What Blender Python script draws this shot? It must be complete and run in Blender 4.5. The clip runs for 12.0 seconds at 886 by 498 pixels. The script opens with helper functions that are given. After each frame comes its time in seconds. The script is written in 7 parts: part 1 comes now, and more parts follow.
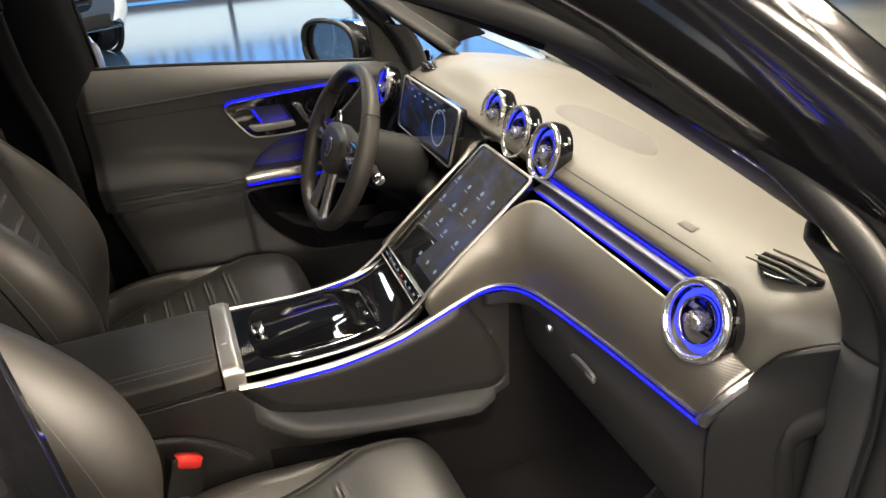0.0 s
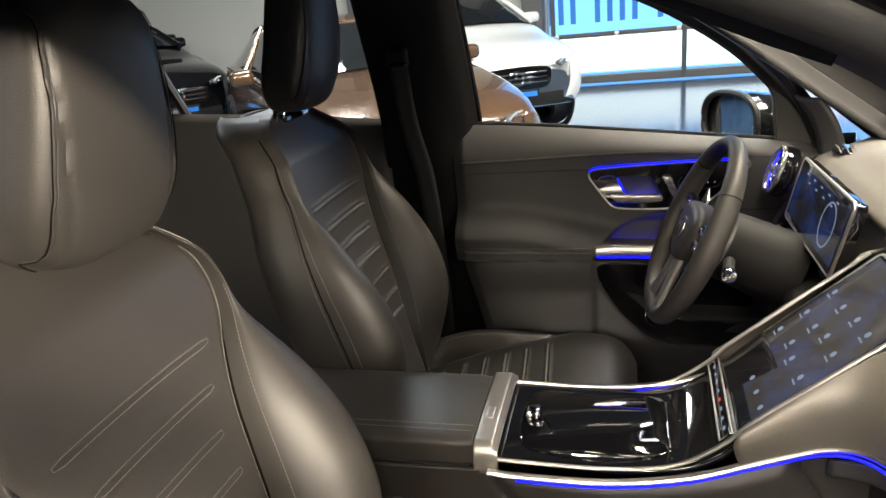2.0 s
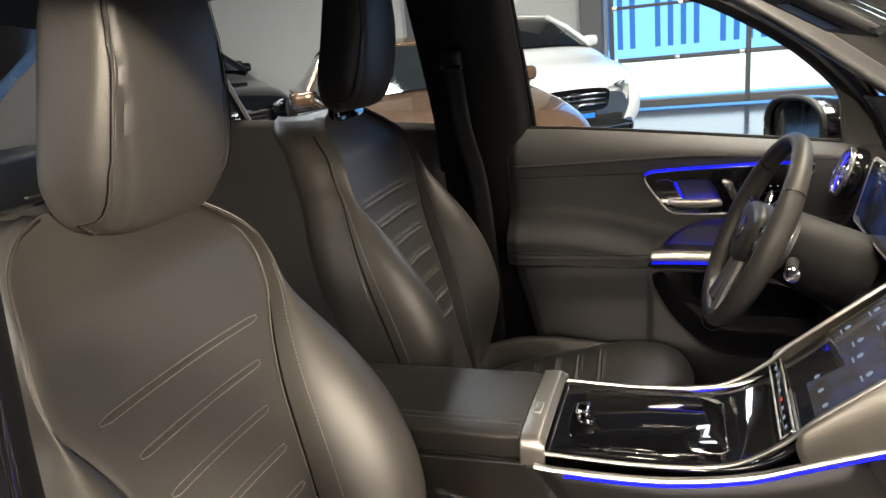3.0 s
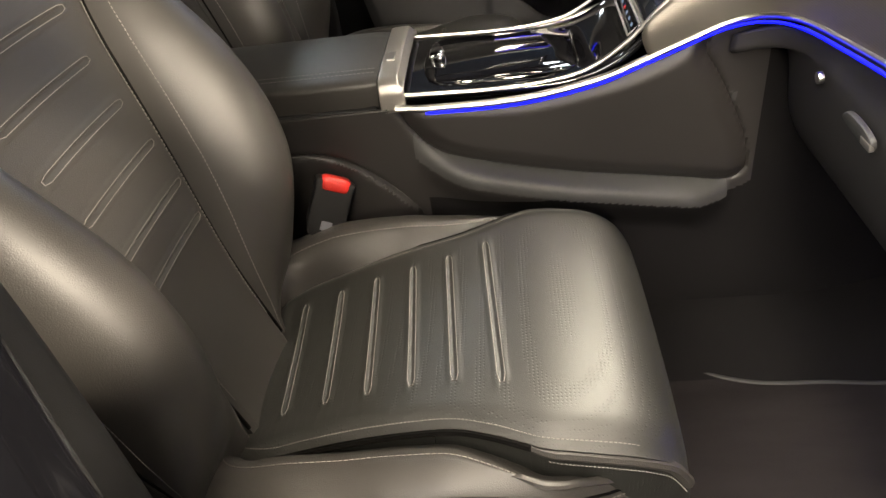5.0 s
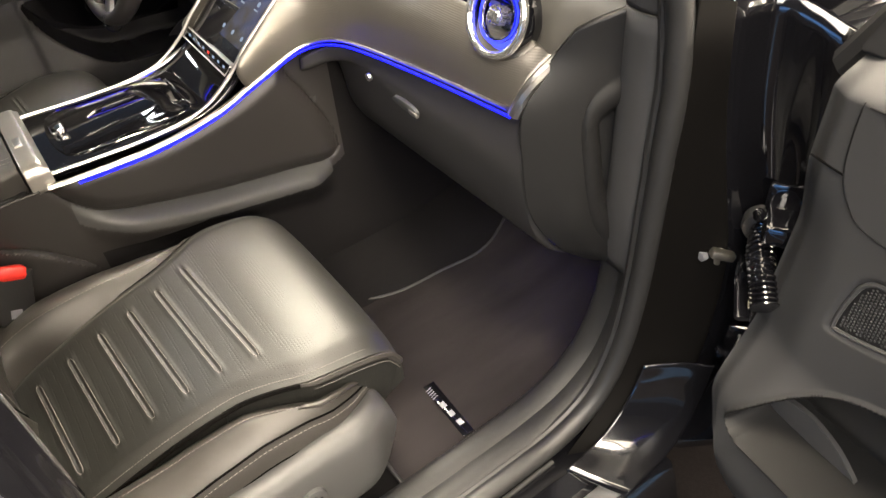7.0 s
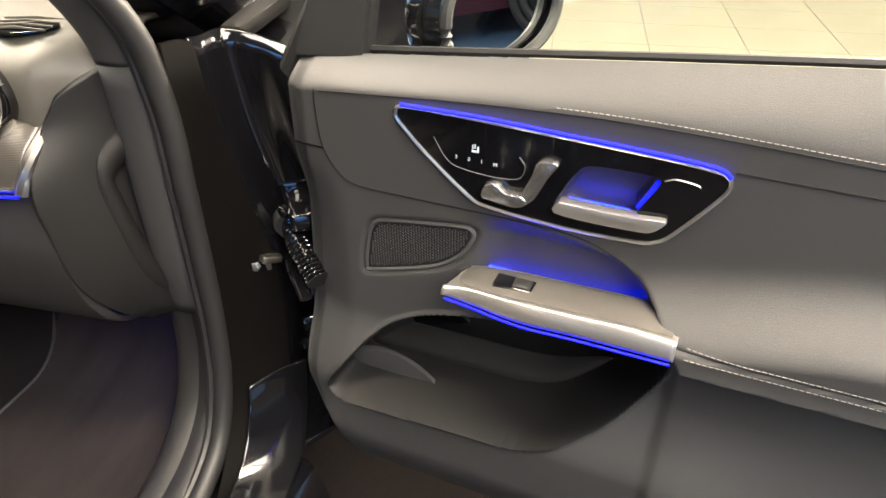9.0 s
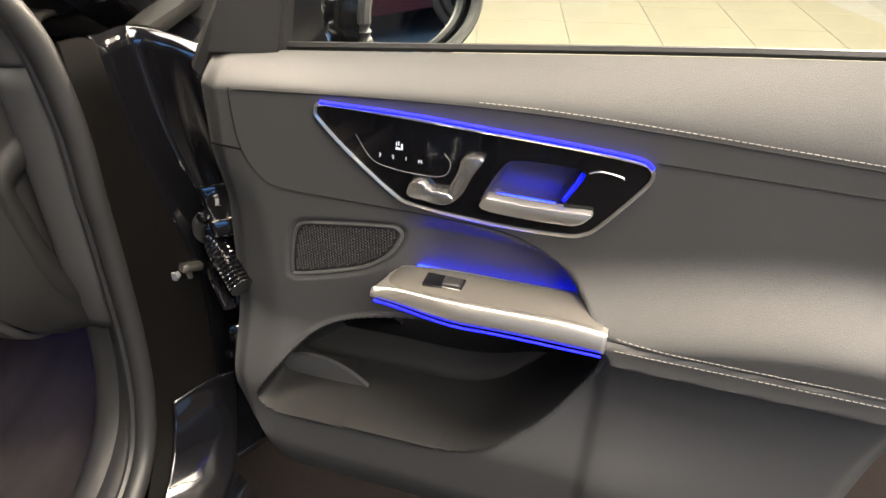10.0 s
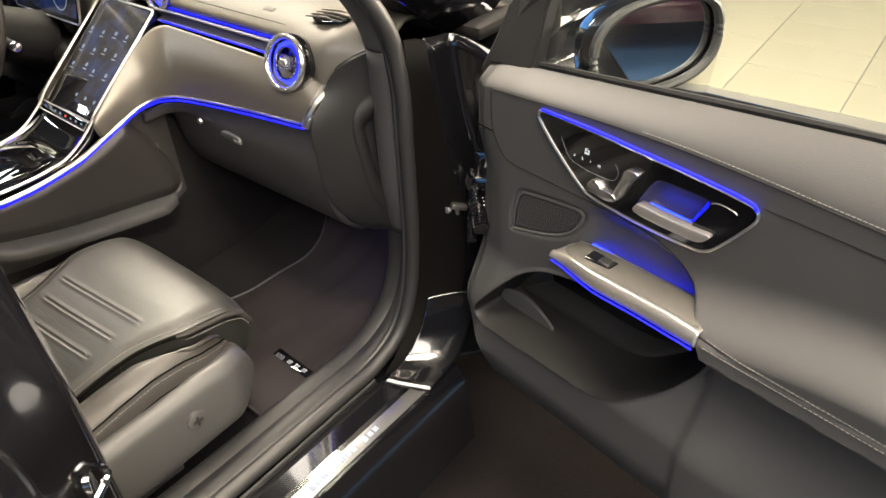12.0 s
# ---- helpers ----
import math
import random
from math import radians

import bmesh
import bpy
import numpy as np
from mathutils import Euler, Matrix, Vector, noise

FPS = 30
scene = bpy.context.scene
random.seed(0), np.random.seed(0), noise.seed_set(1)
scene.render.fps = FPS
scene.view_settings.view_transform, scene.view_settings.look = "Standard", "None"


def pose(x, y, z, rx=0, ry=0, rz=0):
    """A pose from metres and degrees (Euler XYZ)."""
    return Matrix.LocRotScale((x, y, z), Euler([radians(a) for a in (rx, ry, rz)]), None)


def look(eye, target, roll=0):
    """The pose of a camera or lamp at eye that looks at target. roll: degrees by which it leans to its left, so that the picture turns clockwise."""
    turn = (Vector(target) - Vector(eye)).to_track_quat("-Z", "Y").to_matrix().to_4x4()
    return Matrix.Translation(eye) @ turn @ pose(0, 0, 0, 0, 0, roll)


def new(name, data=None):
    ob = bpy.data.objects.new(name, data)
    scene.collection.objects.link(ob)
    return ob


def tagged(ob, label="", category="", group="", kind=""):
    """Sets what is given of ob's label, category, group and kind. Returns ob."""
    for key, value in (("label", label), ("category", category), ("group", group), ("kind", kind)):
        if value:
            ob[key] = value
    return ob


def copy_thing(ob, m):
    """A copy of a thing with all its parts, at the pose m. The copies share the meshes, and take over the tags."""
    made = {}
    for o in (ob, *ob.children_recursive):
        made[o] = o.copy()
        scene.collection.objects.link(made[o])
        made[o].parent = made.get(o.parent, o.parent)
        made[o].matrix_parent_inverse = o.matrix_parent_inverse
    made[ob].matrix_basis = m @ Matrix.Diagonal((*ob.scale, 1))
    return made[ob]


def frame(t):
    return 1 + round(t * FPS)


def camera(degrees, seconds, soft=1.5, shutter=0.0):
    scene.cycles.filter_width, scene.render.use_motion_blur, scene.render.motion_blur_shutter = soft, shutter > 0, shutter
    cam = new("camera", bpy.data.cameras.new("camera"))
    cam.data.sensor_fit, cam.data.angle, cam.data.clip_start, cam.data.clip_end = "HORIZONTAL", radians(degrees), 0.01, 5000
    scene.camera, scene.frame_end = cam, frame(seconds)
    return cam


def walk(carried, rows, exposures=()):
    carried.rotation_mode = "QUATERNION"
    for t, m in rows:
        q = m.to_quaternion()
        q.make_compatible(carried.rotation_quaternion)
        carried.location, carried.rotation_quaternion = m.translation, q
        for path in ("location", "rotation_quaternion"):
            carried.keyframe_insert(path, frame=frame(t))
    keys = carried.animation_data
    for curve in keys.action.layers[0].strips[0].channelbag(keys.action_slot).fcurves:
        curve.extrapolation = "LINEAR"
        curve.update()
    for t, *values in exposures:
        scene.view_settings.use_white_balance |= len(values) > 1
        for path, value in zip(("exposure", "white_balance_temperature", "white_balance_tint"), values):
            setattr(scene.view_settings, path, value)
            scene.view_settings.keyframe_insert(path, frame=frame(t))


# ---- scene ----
cam = camera(64.4, 12.0)
PATH = [
    (0, (0.261, -1.12, 1.553), (0.871, 0.535, 0.61), -3.3),
    (0.5, (0.346, -1.06, 1.505), (0.646, 0.713, 0.63), -4.3),
    (1, (0.41, -1.001, 1.476), (0.381, 0.829, 0.671), -5.0),
    (1.5, (0.457, -0.979, 1.465), (0.161, 0.857, 0.729), -5.3),
    (2, (0.451, -0.971, 1.465), (-0.049, 0.853, 0.814), -5.5),
    (2.5, (0.452, -0.973, 1.451), (-0.172, 0.839, 0.879), -5.6),
    (2.7, (0.455, -0.974, 1.438), (-0.196, 0.834, 0.883), -5.8),
    (4.3, (0.46, -1.008, 1.28), (-0.027, 0.692, 0.346), -8.5),
    (4.5, (0.432, -1.005, 1.283), (0.042, 0.657, 0.241), -8.1),
    (5, (0.417, -1.023, 1.238), (0.19, 0.567, 0.047), -9.1),
    (5.5, (0.379, -1.02, 1.228), (0.357, 0.468, -0.108), -9.5),
    (6, (0.348, -1.05, 1.297), (0.53, 0.362, -0.108), -9.2),
    (6.5, (0.305, -1.146, 1.369), (0.752, 0.211, -0.03), -7.8),
    (7, (0.261, -1.209, 1.419), (1.073, 0.048, 0.092), -5.4),
    (7.5, (0.199, -1.217, 1.403), (1.355, -0.15, 0.167), -3.4),
    (7.7, (0.181, -1.228, 1.4), (1.457, -0.274, 0.191), -2.7),
    (9.3, (0.148, -1.29, 1.39), (1.76, -1.014, 0.238), 0.3),
    (9.5, (0.152, -1.288, 1.388), (1.771, -1.053, 0.237), 0.7),
    (10, (0.162, -1.291, 1.382), (1.789, -1.124, 0.232), 1.4),
    (10.5, (0.174, -1.301, 1.398), (1.796, -1.134, 0.241), 1.8),
    (11, (0.154, -1.327, 1.467), (1.741, -1.036, 0.286), 1.7),
    (11.5, (0.082, -1.4, 1.496), (1.571, -0.761, 0.316), -0.5),
    (11.6, (0.074, -1.412, 1.499), (1.535, -0.707, 0.317), -0.9),
    (11.9, (0.013, -1.52, 1.527), (1.332, -0.585, 0.335), -2.2),
    (12, (0.015, -1.595, 1.537), (1.23, -0.54, 0.352), -3.3),
]
walk(cam, [(t, look(eye, target, roll)) for t, eye, target, roll in PATH], [(0.0, 0.02), (2.5, 0.05), (4.5, 0.1), (5.5, 0.26), (6.5, 0.46), (7.5, 0.66), (9.5, 0.66), (10.5, 0.58), (11.5, 0.35), (12.0, 0.28)])

# ---------- world and lights ----------
world = bpy.data.worlds.new("showroom_air")
world.use_nodes = True
scene.world = world
world.node_tree.nodes["Background"].inputs[0].default_value = (0.75, 0.85, 1.0, 1)
world.node_tree.nodes["Background"].inputs[1].default_value = 0.45


def area_lamp(name, loc, target, sx, sy, watts, colour):
    data = bpy.data.lights.new(name, "AREA")
    data.shape, data.size, data.size_y, data.energy, data.color = "RECTANGLE", sx, sy, watts, colour
    ob = new(name, data)
    ob.matrix_world = look(loc, target)
    return ob


WARM, COOL = (1.0, 0.86, 0.67), (0.93, 0.97, 1.0)
for lx, ly, watts in ((0.45, -1.5, 215), (0.95, -4.3, 60), (0.3, -8.2, 620), (1.5, 1.5, 540), (5.8, -2.2, 110), (5.6, -6.4, 120), (8.4, -3.6, 150)):
    area_lamp("ceiling_strip_light", (lx, ly, 3.75), (lx - 0.35, ly + 1.0, 0), 0.6, 2.4, watts, WARM)
# square panel added out of view, fills door trim, glovebox and end cover
for lx, ly, watts in ((-1.5, -3.1, 330),):
    area_lamp("ceiling_strip_light", (lx, ly, 3.7), (lx + 1.2, ly + 1.2, 0), 2.8, 2.8, watts, (1.0, 0.91, 0.80))
for lx, ly, watts in ((1.4, 3.2, 120), (-2.4, 5.2, 200), (3.6, 6.0, 200), (-6.0, 5.0, 200)):
    area_lamp("ceiling_strip_light", (lx, ly, 3.9), (lx, ly, 0), 0.5, 2.4, watts, COOL)

# two unseen spots, added to brighten the passenger backrest
for sx, sy, sz, watts, cone, aim in ((4.5, -3.7, 2.35, 4000, 14, (-0.05, -0.62, 1.15)), (5.3, -1.2, 3.3, 500, 14, (0.0, -0.50, 1.12))):
    spot = bpy.data.lights.new("track_spotlight", "SPOT")
    spot.energy, spot.color, spot.spot_size, spot.spot_blend, spot.shadow_soft_size = watts, WARM, radians(cone), 0.6, 0.22
    new("track_spotlight", spot).matrix_world = look((sx, sy, sz), aim)

# ---------- shared mesh helpers ----------
def mesh_of(name, bm, smooth=True):
    me = bpy.data.meshes.new(name)
    bm.normal_update()
    bm.to_mesh(me)
    bm.free()
    if smooth:
        for p in me.polygons:
            p.use_smooth = True
    return me


def part(name, bm, material, parent=None, label="", smooth=True, sharp=35):
    """One mesh object from a bmesh, under a thing or a part."""
    me = mesh_of(name, bm, smooth)
    if smooth:
        me.set_sharp_from_angle(angle=radians(sharp))
    me.materials.append(material)
    ob = new(name, me)
    if parent is not None:
        ob.parent = parent
    if label:
        tagged(ob, label)
    return ob


def thing(name, label, category, m=None, group="", kind=""):
    ob = new(name)
    ob.empty_display_size = 0.05
    if m is not None:
        ob.matrix_world = m
    return tagged(ob, label, category, group, kind)


def spline(points, n=8, closed=False):
    """Catmull-Rom through the points."""
    p = [Vector(q) for q in points]
    out = []
    count = len(p) if closed else len(p) - 1
    for i in range(count):
        a = p[i - 1] if closed or i > 0 else 2 * p[0] - p[1]
        b, c = p[i], p[(i + 1) % len(p)]
        d = p[(i + 2) % len(p)] if closed or i + 2 < len(p) else 2 * p[-1] - p[-2]
        for k in range(n):
            t = k / n
            out.append(0.5 * ((2 * b) + (c - a) * t + (2 * a - 5 * b + 4 * c - d) * t * t + (3 * b - a - 3 * c + d) * t ** 3))
    if not closed:
        out.append(p[-1])
    return out


def interp(pairs, x):
    """Smooth value at x from (x, value) pairs."""
    if x <= pairs[0][0]:
        return pairs[0][1]
    for (a, va), (b, vb) in zip(pairs, pairs[1:]):
        if x <= b:
            t = (x - a) / (b - a)
            return va + (vb - va) * t
    return pairs[-1][1]


def sstep(a, b, x):
    t = min(1.0, max(0.0, (x - a) / (b - a)))
    return t * t * (3 - 2 * t)


def bump(x, c, w):
    """A soft hump of half width w round c."""
    t = abs(x - c) / w
    return 0.0 if t >= 1 else 0.5 + 0.5 * math.cos(math.pi * t)


def grid(fn, nu, nv, closed_u=False, closed_v=False, bm=None):
    """Surface from fn(u, v), both 0 to 1."""
    bm = bm or bmesh.new()
    cu, cv = (nu if closed_u else nu + 1), (nv if closed_v else nv + 1)
    vs = [[bm.verts.new(fn(i / nu, j / nv)) for j in range(cv)] for i in range(cu)]
    for i in range(nu):
        for j in range(nv):
            a, b = vs[i], vs[(i + 1) % cu]
            bm.faces.new((a[j], b[j], b[(j + 1) % cv], a[(j + 1) % cv]))
    return bm


def tube(points, r, sides=8, closed=False, bm=None, flat=1.0):
    """Round bar along a line of points; r may be a list; flat squeezes it along its own up."""
    bm = bm or bmesh.new()
    pts = [Vector(p) for p in points]
    n = len(pts)
    rings = []
    last = None
    up = Vector((0, 0, 1))
    for i, p in enumerate(pts):
        a = pts[i - 1] if i > 0 or closed else p
        b = pts[(i + 1) % n] if i + 1 < n or closed else p
        d = (b - a).normalized()
        side = d.cross(up)
        if side.length < 1e-3:
            side = d.cross(Vector((1, 0, 0)))
        side.normalize()
        if last is not None and side.dot(last) < 0:
            side = -side
        last = side
        top = side.cross(d).normalized()
        rr = r[i] if isinstance(r, (list, tuple)) else r
        rings.append([bm.verts.new(p + side * rr * math.cos(t) + top * rr * flat * math.sin(t)) for t in [2 * math.pi * k / sides for k in range(sides)]])
    for i in range(n if closed else n - 1):
        a, b = rings[i], rings[(i + 1) % n]
        for k in range(sides):
            bm.faces.new((a[k], a[(k + 1) % sides], b[(k + 1) % sides], b[k]))
    if not closed:
        bm.faces.new(rings[0][::-1])
        bm.faces.new(rings[-1])
    bmesh.ops.recalc_face_normals(bm, faces=bm.faces[:])
    return bm


def block(sx, sy, sz, bevel=0.004, seg=2, m=None, bm=None):
    """A box with rounded edges, centred."""
    own = bmesh.new()
    bmesh.ops.create_cube(own, size=1)
    bmesh.ops.scale(own, vec=(sx, sy, sz), verts=own.verts)
    if bevel > 0:
        bmesh.ops.bevel(own, geom=own.edges[:], offset=bevel, segments=seg, profile=0.5, affect="EDGES")
    return merge(own, m, bm)


def merge(own, m=None, bm=None):
    if m is not None:
        bmesh.ops.transform(own, matrix=m, verts=own.verts)
    if bm is None:
        return own
    me = bpy.data.meshes.new("joined")
    own.to_mesh(me)
    own.free()
    bm.from_mesh(me)
    bpy.data.meshes.remove(me)
    return bm


def prism(outline, depth, bevel=0.0, m=None, bm=None, seg=2):
    """A flat plate: outline in x, y; it rises from 0 to depth along z."""
    own = bmesh.new()
    vs = [own.verts.new((p[0], p[1], 0)) for p in outline]
    f = own.faces.new(vs)
    ext = bmesh.ops.extrude_face_region(own, geom=[f])
    tops = [v for v in ext["geom"] if isinstance(v, bmesh.types.BMVert)]
    bmesh.ops.translate(own, verts=tops, vec=(0, 0, depth))
    bmesh.ops.recalc_face_normals(own, faces=own.faces[:])
    if bevel > 0:
        ring = [e for e in own.edges if all(v in tops for v in e.verts)]
        bmesh.ops.bevel(own, geom=ring, offset=bevel, segments=seg, profile=0.5, affect="EDGES")
    return merge(own, m, bm)


def disc(r, depth, sides=40, bevel=0.002, m=None, bm=None):
    return prism([(r * math.cos(2 * math.pi * k / sides), r * math.sin(2 * math.pi * k / sides)) for k in range(sides)], depth, bevel, m, bm)


def ring(r_out, r_in, depth, sides=48, m=None, bm=None, soft=0.3):
    """A ring with a rounded section, lying in x, y."""
    w, c = (r_out - r_in) / 2, (r_out + r_in) / 2

    def fn(u, v):
        a, b = 2 * math.pi * u, 2 * math.pi * v
        cx, cz = math.cos(b), math.sin(b)
        k = max(abs(cx), abs(cz)) ** soft
        return ((c + w * cx / k) * math.cos(a), (c + w * cx / k) * math.sin(a), depth / 2 + depth / 2 * cz / k)

    return merge(grid(fn, sides, 12, True, True), m, bm)


def facing(origin, normal, up=(0, 0, 1)):
    """A frame at origin: its z along normal, its y as near as may be to up."""
    z = Vector(normal).normalized()
    x = Vector(up).cross(z).normalized()
    y = z.cross(x)
    m = Matrix((x, y, z)).transposed().to_4x4()
    m.translation = Vector(origin)
    return m


# ---------- materials ----------
def material(name, colour, rough, metal=0.0, grain=0.0, scale=400.0, vary=0.12, coat=0.0, spread=6.0, sheen=0.0, detail=3.0, spec=0.5):
    m = bpy.data.materials.new(name)
    m.use_nodes = True
    t = m.node_tree
    b = t.nodes["Principled BSDF"]
    b.inputs["Metallic"].default_value = metal
    b.inputs["Coat Weight"].default_value = coat
    b.inputs["Coat Roughness"].default_value = 0.04
    b.inputs["Sheen Weight"].default_value = sheen
    b.inputs["Specular IOR Level"].default_value = spec
    co = t.nodes.new("ShaderNodeTexCoord")
    big = t.nodes.new("ShaderNodeTexNoise")
    big.inputs["Scale"].default_value, big.inputs["Detail"].default_value = spread, 4
    t.links.new(co.outputs["Object"], big.inputs["Vector"])
    ramp = t.nodes.new("ShaderNodeMix")
    ramp.data_type = "RGBA"
    c = Vector(colour)
    ramp.inputs["A"].default_value = (*(c * (1 - vary)), 1)
    ramp.inputs["B"].default_value = (*(c * (1 + vary)), 1)
    t.links.new(big.outputs["Fac"], ramp.inputs["Factor"])
    t.links.new(ramp.outputs["Result"], b.inputs["Base Color"])
    rr = t.nodes.new("ShaderNodeMapRange")
    rr.inputs["To Min"].default_value, rr.inputs["To Max"].default_value = rough * 0.88, min(1, rough * 1.12)
    t.links.new(big.outputs["Fac"], rr.inputs["Value"])
    t.links.new(rr.outputs["Result"], b.inputs["Roughness"])
    if grain > 0:
        fine = t.nodes.new("ShaderNodeTexNoise")
        fine.inputs["Scale"].default_value, fine.inputs["Detail"].default_value = scale, detail
        t.links.new(co.outputs["Object"], fine.inputs["Vector"])
        bp = t.nodes.new("ShaderNodeBump")
        bp.inputs["Strength"].default_value, bp.inputs["Distance"].default_value = grain, 0.001
        t.links.new(fine.outputs["Fac"], bp.inputs["Height"])
        t.links.new(bp.outputs["Normal"], b.inputs["Normal"])
    return m


def glow(name, colour, strength):
    m = bpy.data.materials.new(name)
    m.use_nodes = True
    b = m.node_tree.nodes["Principled BSDF"]
    b.inputs["Base Color"].default_value = (0.02, 0.02, 0.02, 1)
    b.inputs["Emission Color"].default_value = (*colour, 1)
    b.inputs["Emission Strength"].default_value = strength
    b.inputs["Specular IOR Level"].default_value = 0.0
    return m


def clear_glass(name, tint=(0.9, 0.95, 0.93), rough=0.0):
    m = bpy.data.materials.new(name)
    m.use_nodes = True
    t = m.node_tree
    t.nodes.remove(t.nodes["Principled BSDF"])
    tr, gl = t.nodes.new("ShaderNodeBsdfTransparent"), t.nodes.new("ShaderNodeBsdfGlossy")
    fr, mx = t.nodes.new("ShaderNodeFresnel"), t.nodes.new("ShaderNodeMixShader")
    tr.inputs[0].default_value = (*tint, 1)
    gl.inputs["Roughness"].default_value = rough
    fr.inputs["IOR"].default_value = 1.45
    t.links.new(fr.outputs[0], mx.inputs[0])
    t.links.new(tr.outputs[0], mx.inputs[1])
    t.links.new(gl.outputs[0], mx.inputs[2])
    t.links.new(mx.outputs[0], t.nodes["Material Output"].inputs[0])
    return m


LEATHER = material("black_leather", (0.0325, 0.0302, 0.0278), 0.44, grain=0.30, scale=800, vary=0.14, spec=0.5)
LEATHER_SOFT = material("soft_dash_skin", (0.072, 0.067, 0.057), 0.50, grain=0.25, scale=1100, vary=0.06)
PLASTIC = material("dark_grained_plastic", (0.014, 0.014, 0.0145), 0.50, grain=0.3, scale=1300, vary=0.08, spec=0.3)
DARKPLASTIC = material("black_plastic", (0.006, 0.006, 0.0062), 0.55, grain=0.3, scale=1300, vary=0.08, spec=0.2)
LOWERSKIN = material("dark_soft_dash_skin", (0.032, 0.031, 0.031), 0.48, grain=0.25, scale=1100, vary=0.06, spec=0.35)
DARKSKIN = material("dark_end_cover_plastic", (0.009, 0.009, 0.0093), 0.42, grain=0.3, scale=1300, vary=0.08, spec=0.35)
SEATSHELL = material("grey_seat_plastic", (0.055, 0.055, 0.055), 0.45, grain=0.2, scale=1300, vary=0.06)
PIANO = material("piano_black", (0.004, 0.004, 0.005), 0.06, vary=0.1, coat=1.0)
PAINT = material("black_car_paint", (0.004, 0.004, 0.005), 0.12, vary=0.1, coat=1.0)
RUBBER = material("black_rubber_seal", (0.013, 0.013, 0.0135), 0.50, grain=0.15, scale=600)
SATIN = material("satin_aluminium", (0.72, 0.70, 0.67), 0.30, metal=1.0, grain=0.05, scale=700, vary=0.05)
CHROME = material("bright_chrome", (0.80, 0.80, 0.80), 0.08, metal=1.0, vary=0.03)
CARPET = material("black_velour_carpet", (0.0185, 0.0162, 0.0168), 0.95, grain=1.0, scale=900, vary=0.75, spread=7, spec=0.1)


def brushed_pile(mat, turn, scale):
    """Stretch a material's large variation into brushed streaks."""
    t = mat.node_tree
    mp = t.nodes.new("ShaderNodeMapping")
    mp.inputs["Rotation"].default_value = (0, 0, radians(turn))
    mp.inputs["Scale"].default_value = scale
    big = [n for n in t.nodes if n.type == "TEX_NOISE" and n.inputs["Detail"].default_value == 4][0]
    source = big.inputs["Vector"].links[0].from_socket
    t.links.new(source, mp.inputs["Vector"])
    t.links.new(mp.outputs["Vector"], big.inputs["Vector"])


brushed_pile(CARPET, 24, (0.55, 2.2, 1.0))
# darker copy of the velour, with the footwell's shade in its colour
SHADEDCARPET = material("shaded_black_carpet", (0.0085, 0.0080, 0.0084), 0.95, grain=1.0, scale=900, vary=0.4, spread=7, spec=0.08)
THREAD = material("grey_stitch_thread", (0.19, 0.18, 0.165), 0.7)
RED = material("red_buckle_button", (0.75, 0.03, 0.02), 0.35)
WHITE_PAINT = material("white_car_paint", (0.80, 0.80, 0.79), 0.18, coat=0.8, vary=0.02)
BROWN_PAINT = material("bronze_car_paint", (0.13, 0.075, 0.045), 0.22, coat=1.0, vary=0.1, metal=0.4)
BLUE_LED = glow("blue_light_line", (0.001, 0.003, 1.0), 4.0)
BLUE_HIDDEN = glow("blue_hidden_lamp", (0.003, 0.010, 1.0), 20.0)
SILVERPAINT = material("silver_painted_plastic", (0.56, 0.55, 0.54), 0.24, metal=0.95, vary=0.04)
SOFTCHROME = material("soft_chrome", (0.74, 0.73, 0.71), 0.18, metal=0.92, vary=0.03)
GLASS = clear_glass("window_glass")
PILLARTRIM = material("grey_pillar_plastic", (0.040, 0.040, 0.041), 0.50, grain=0.3, scale=1200, vary=0.05, spec=0.3)
HEADLINER = material("black_fabric_liner", (0.025, 0.025, 0.026), 0.95, grain=0.6, scale=1500)
# black of the hinge pillar; also the shade tubes in seat gaps and seams
HINGE_SHADE_BLACK = material("matte_black_primer_and_shade", (0.0035, 0.0032, 0.003), 0.6, vary=0.2, spec=0.03)
# darker door skin: the shade inside the map pocket, put into its colour
POCKETSHADE = material("dark_pocket_shade", (0.010, 0.010, 0.0102), 0.55, grain=0.4, scale=1200, spec=0.3)
WORNSTEEL = material("bright_worn_steel", (0.55, 0.52, 0.46), 0.35, metal=1.0, grain=0.4, scale=200, vary=0.3, spread=60)
CONSOLESKIN = material("console_leatherette", (0.023, 0.0212, 0.0205), 0.44, grain=0.22, scale=1000, vary=0.06)
PADGRILLE = material("perforated_pad", (0.060, 0.056, 0.050), 0.65, grain=0.8, scale=1500)
SCREEN = material("dark_display_glass", (0.006, 0.007, 0.010), 0.07, coat=1.0, vary=0.1)
GLOSSBLUE = material("satin_gloss_recess", (0.13, 0.13, 0.15), 0.30, vary=0.05)
SCREENBLUE = glow("blue_display_area", (0.006, 0.030, 0.15), 0.6)


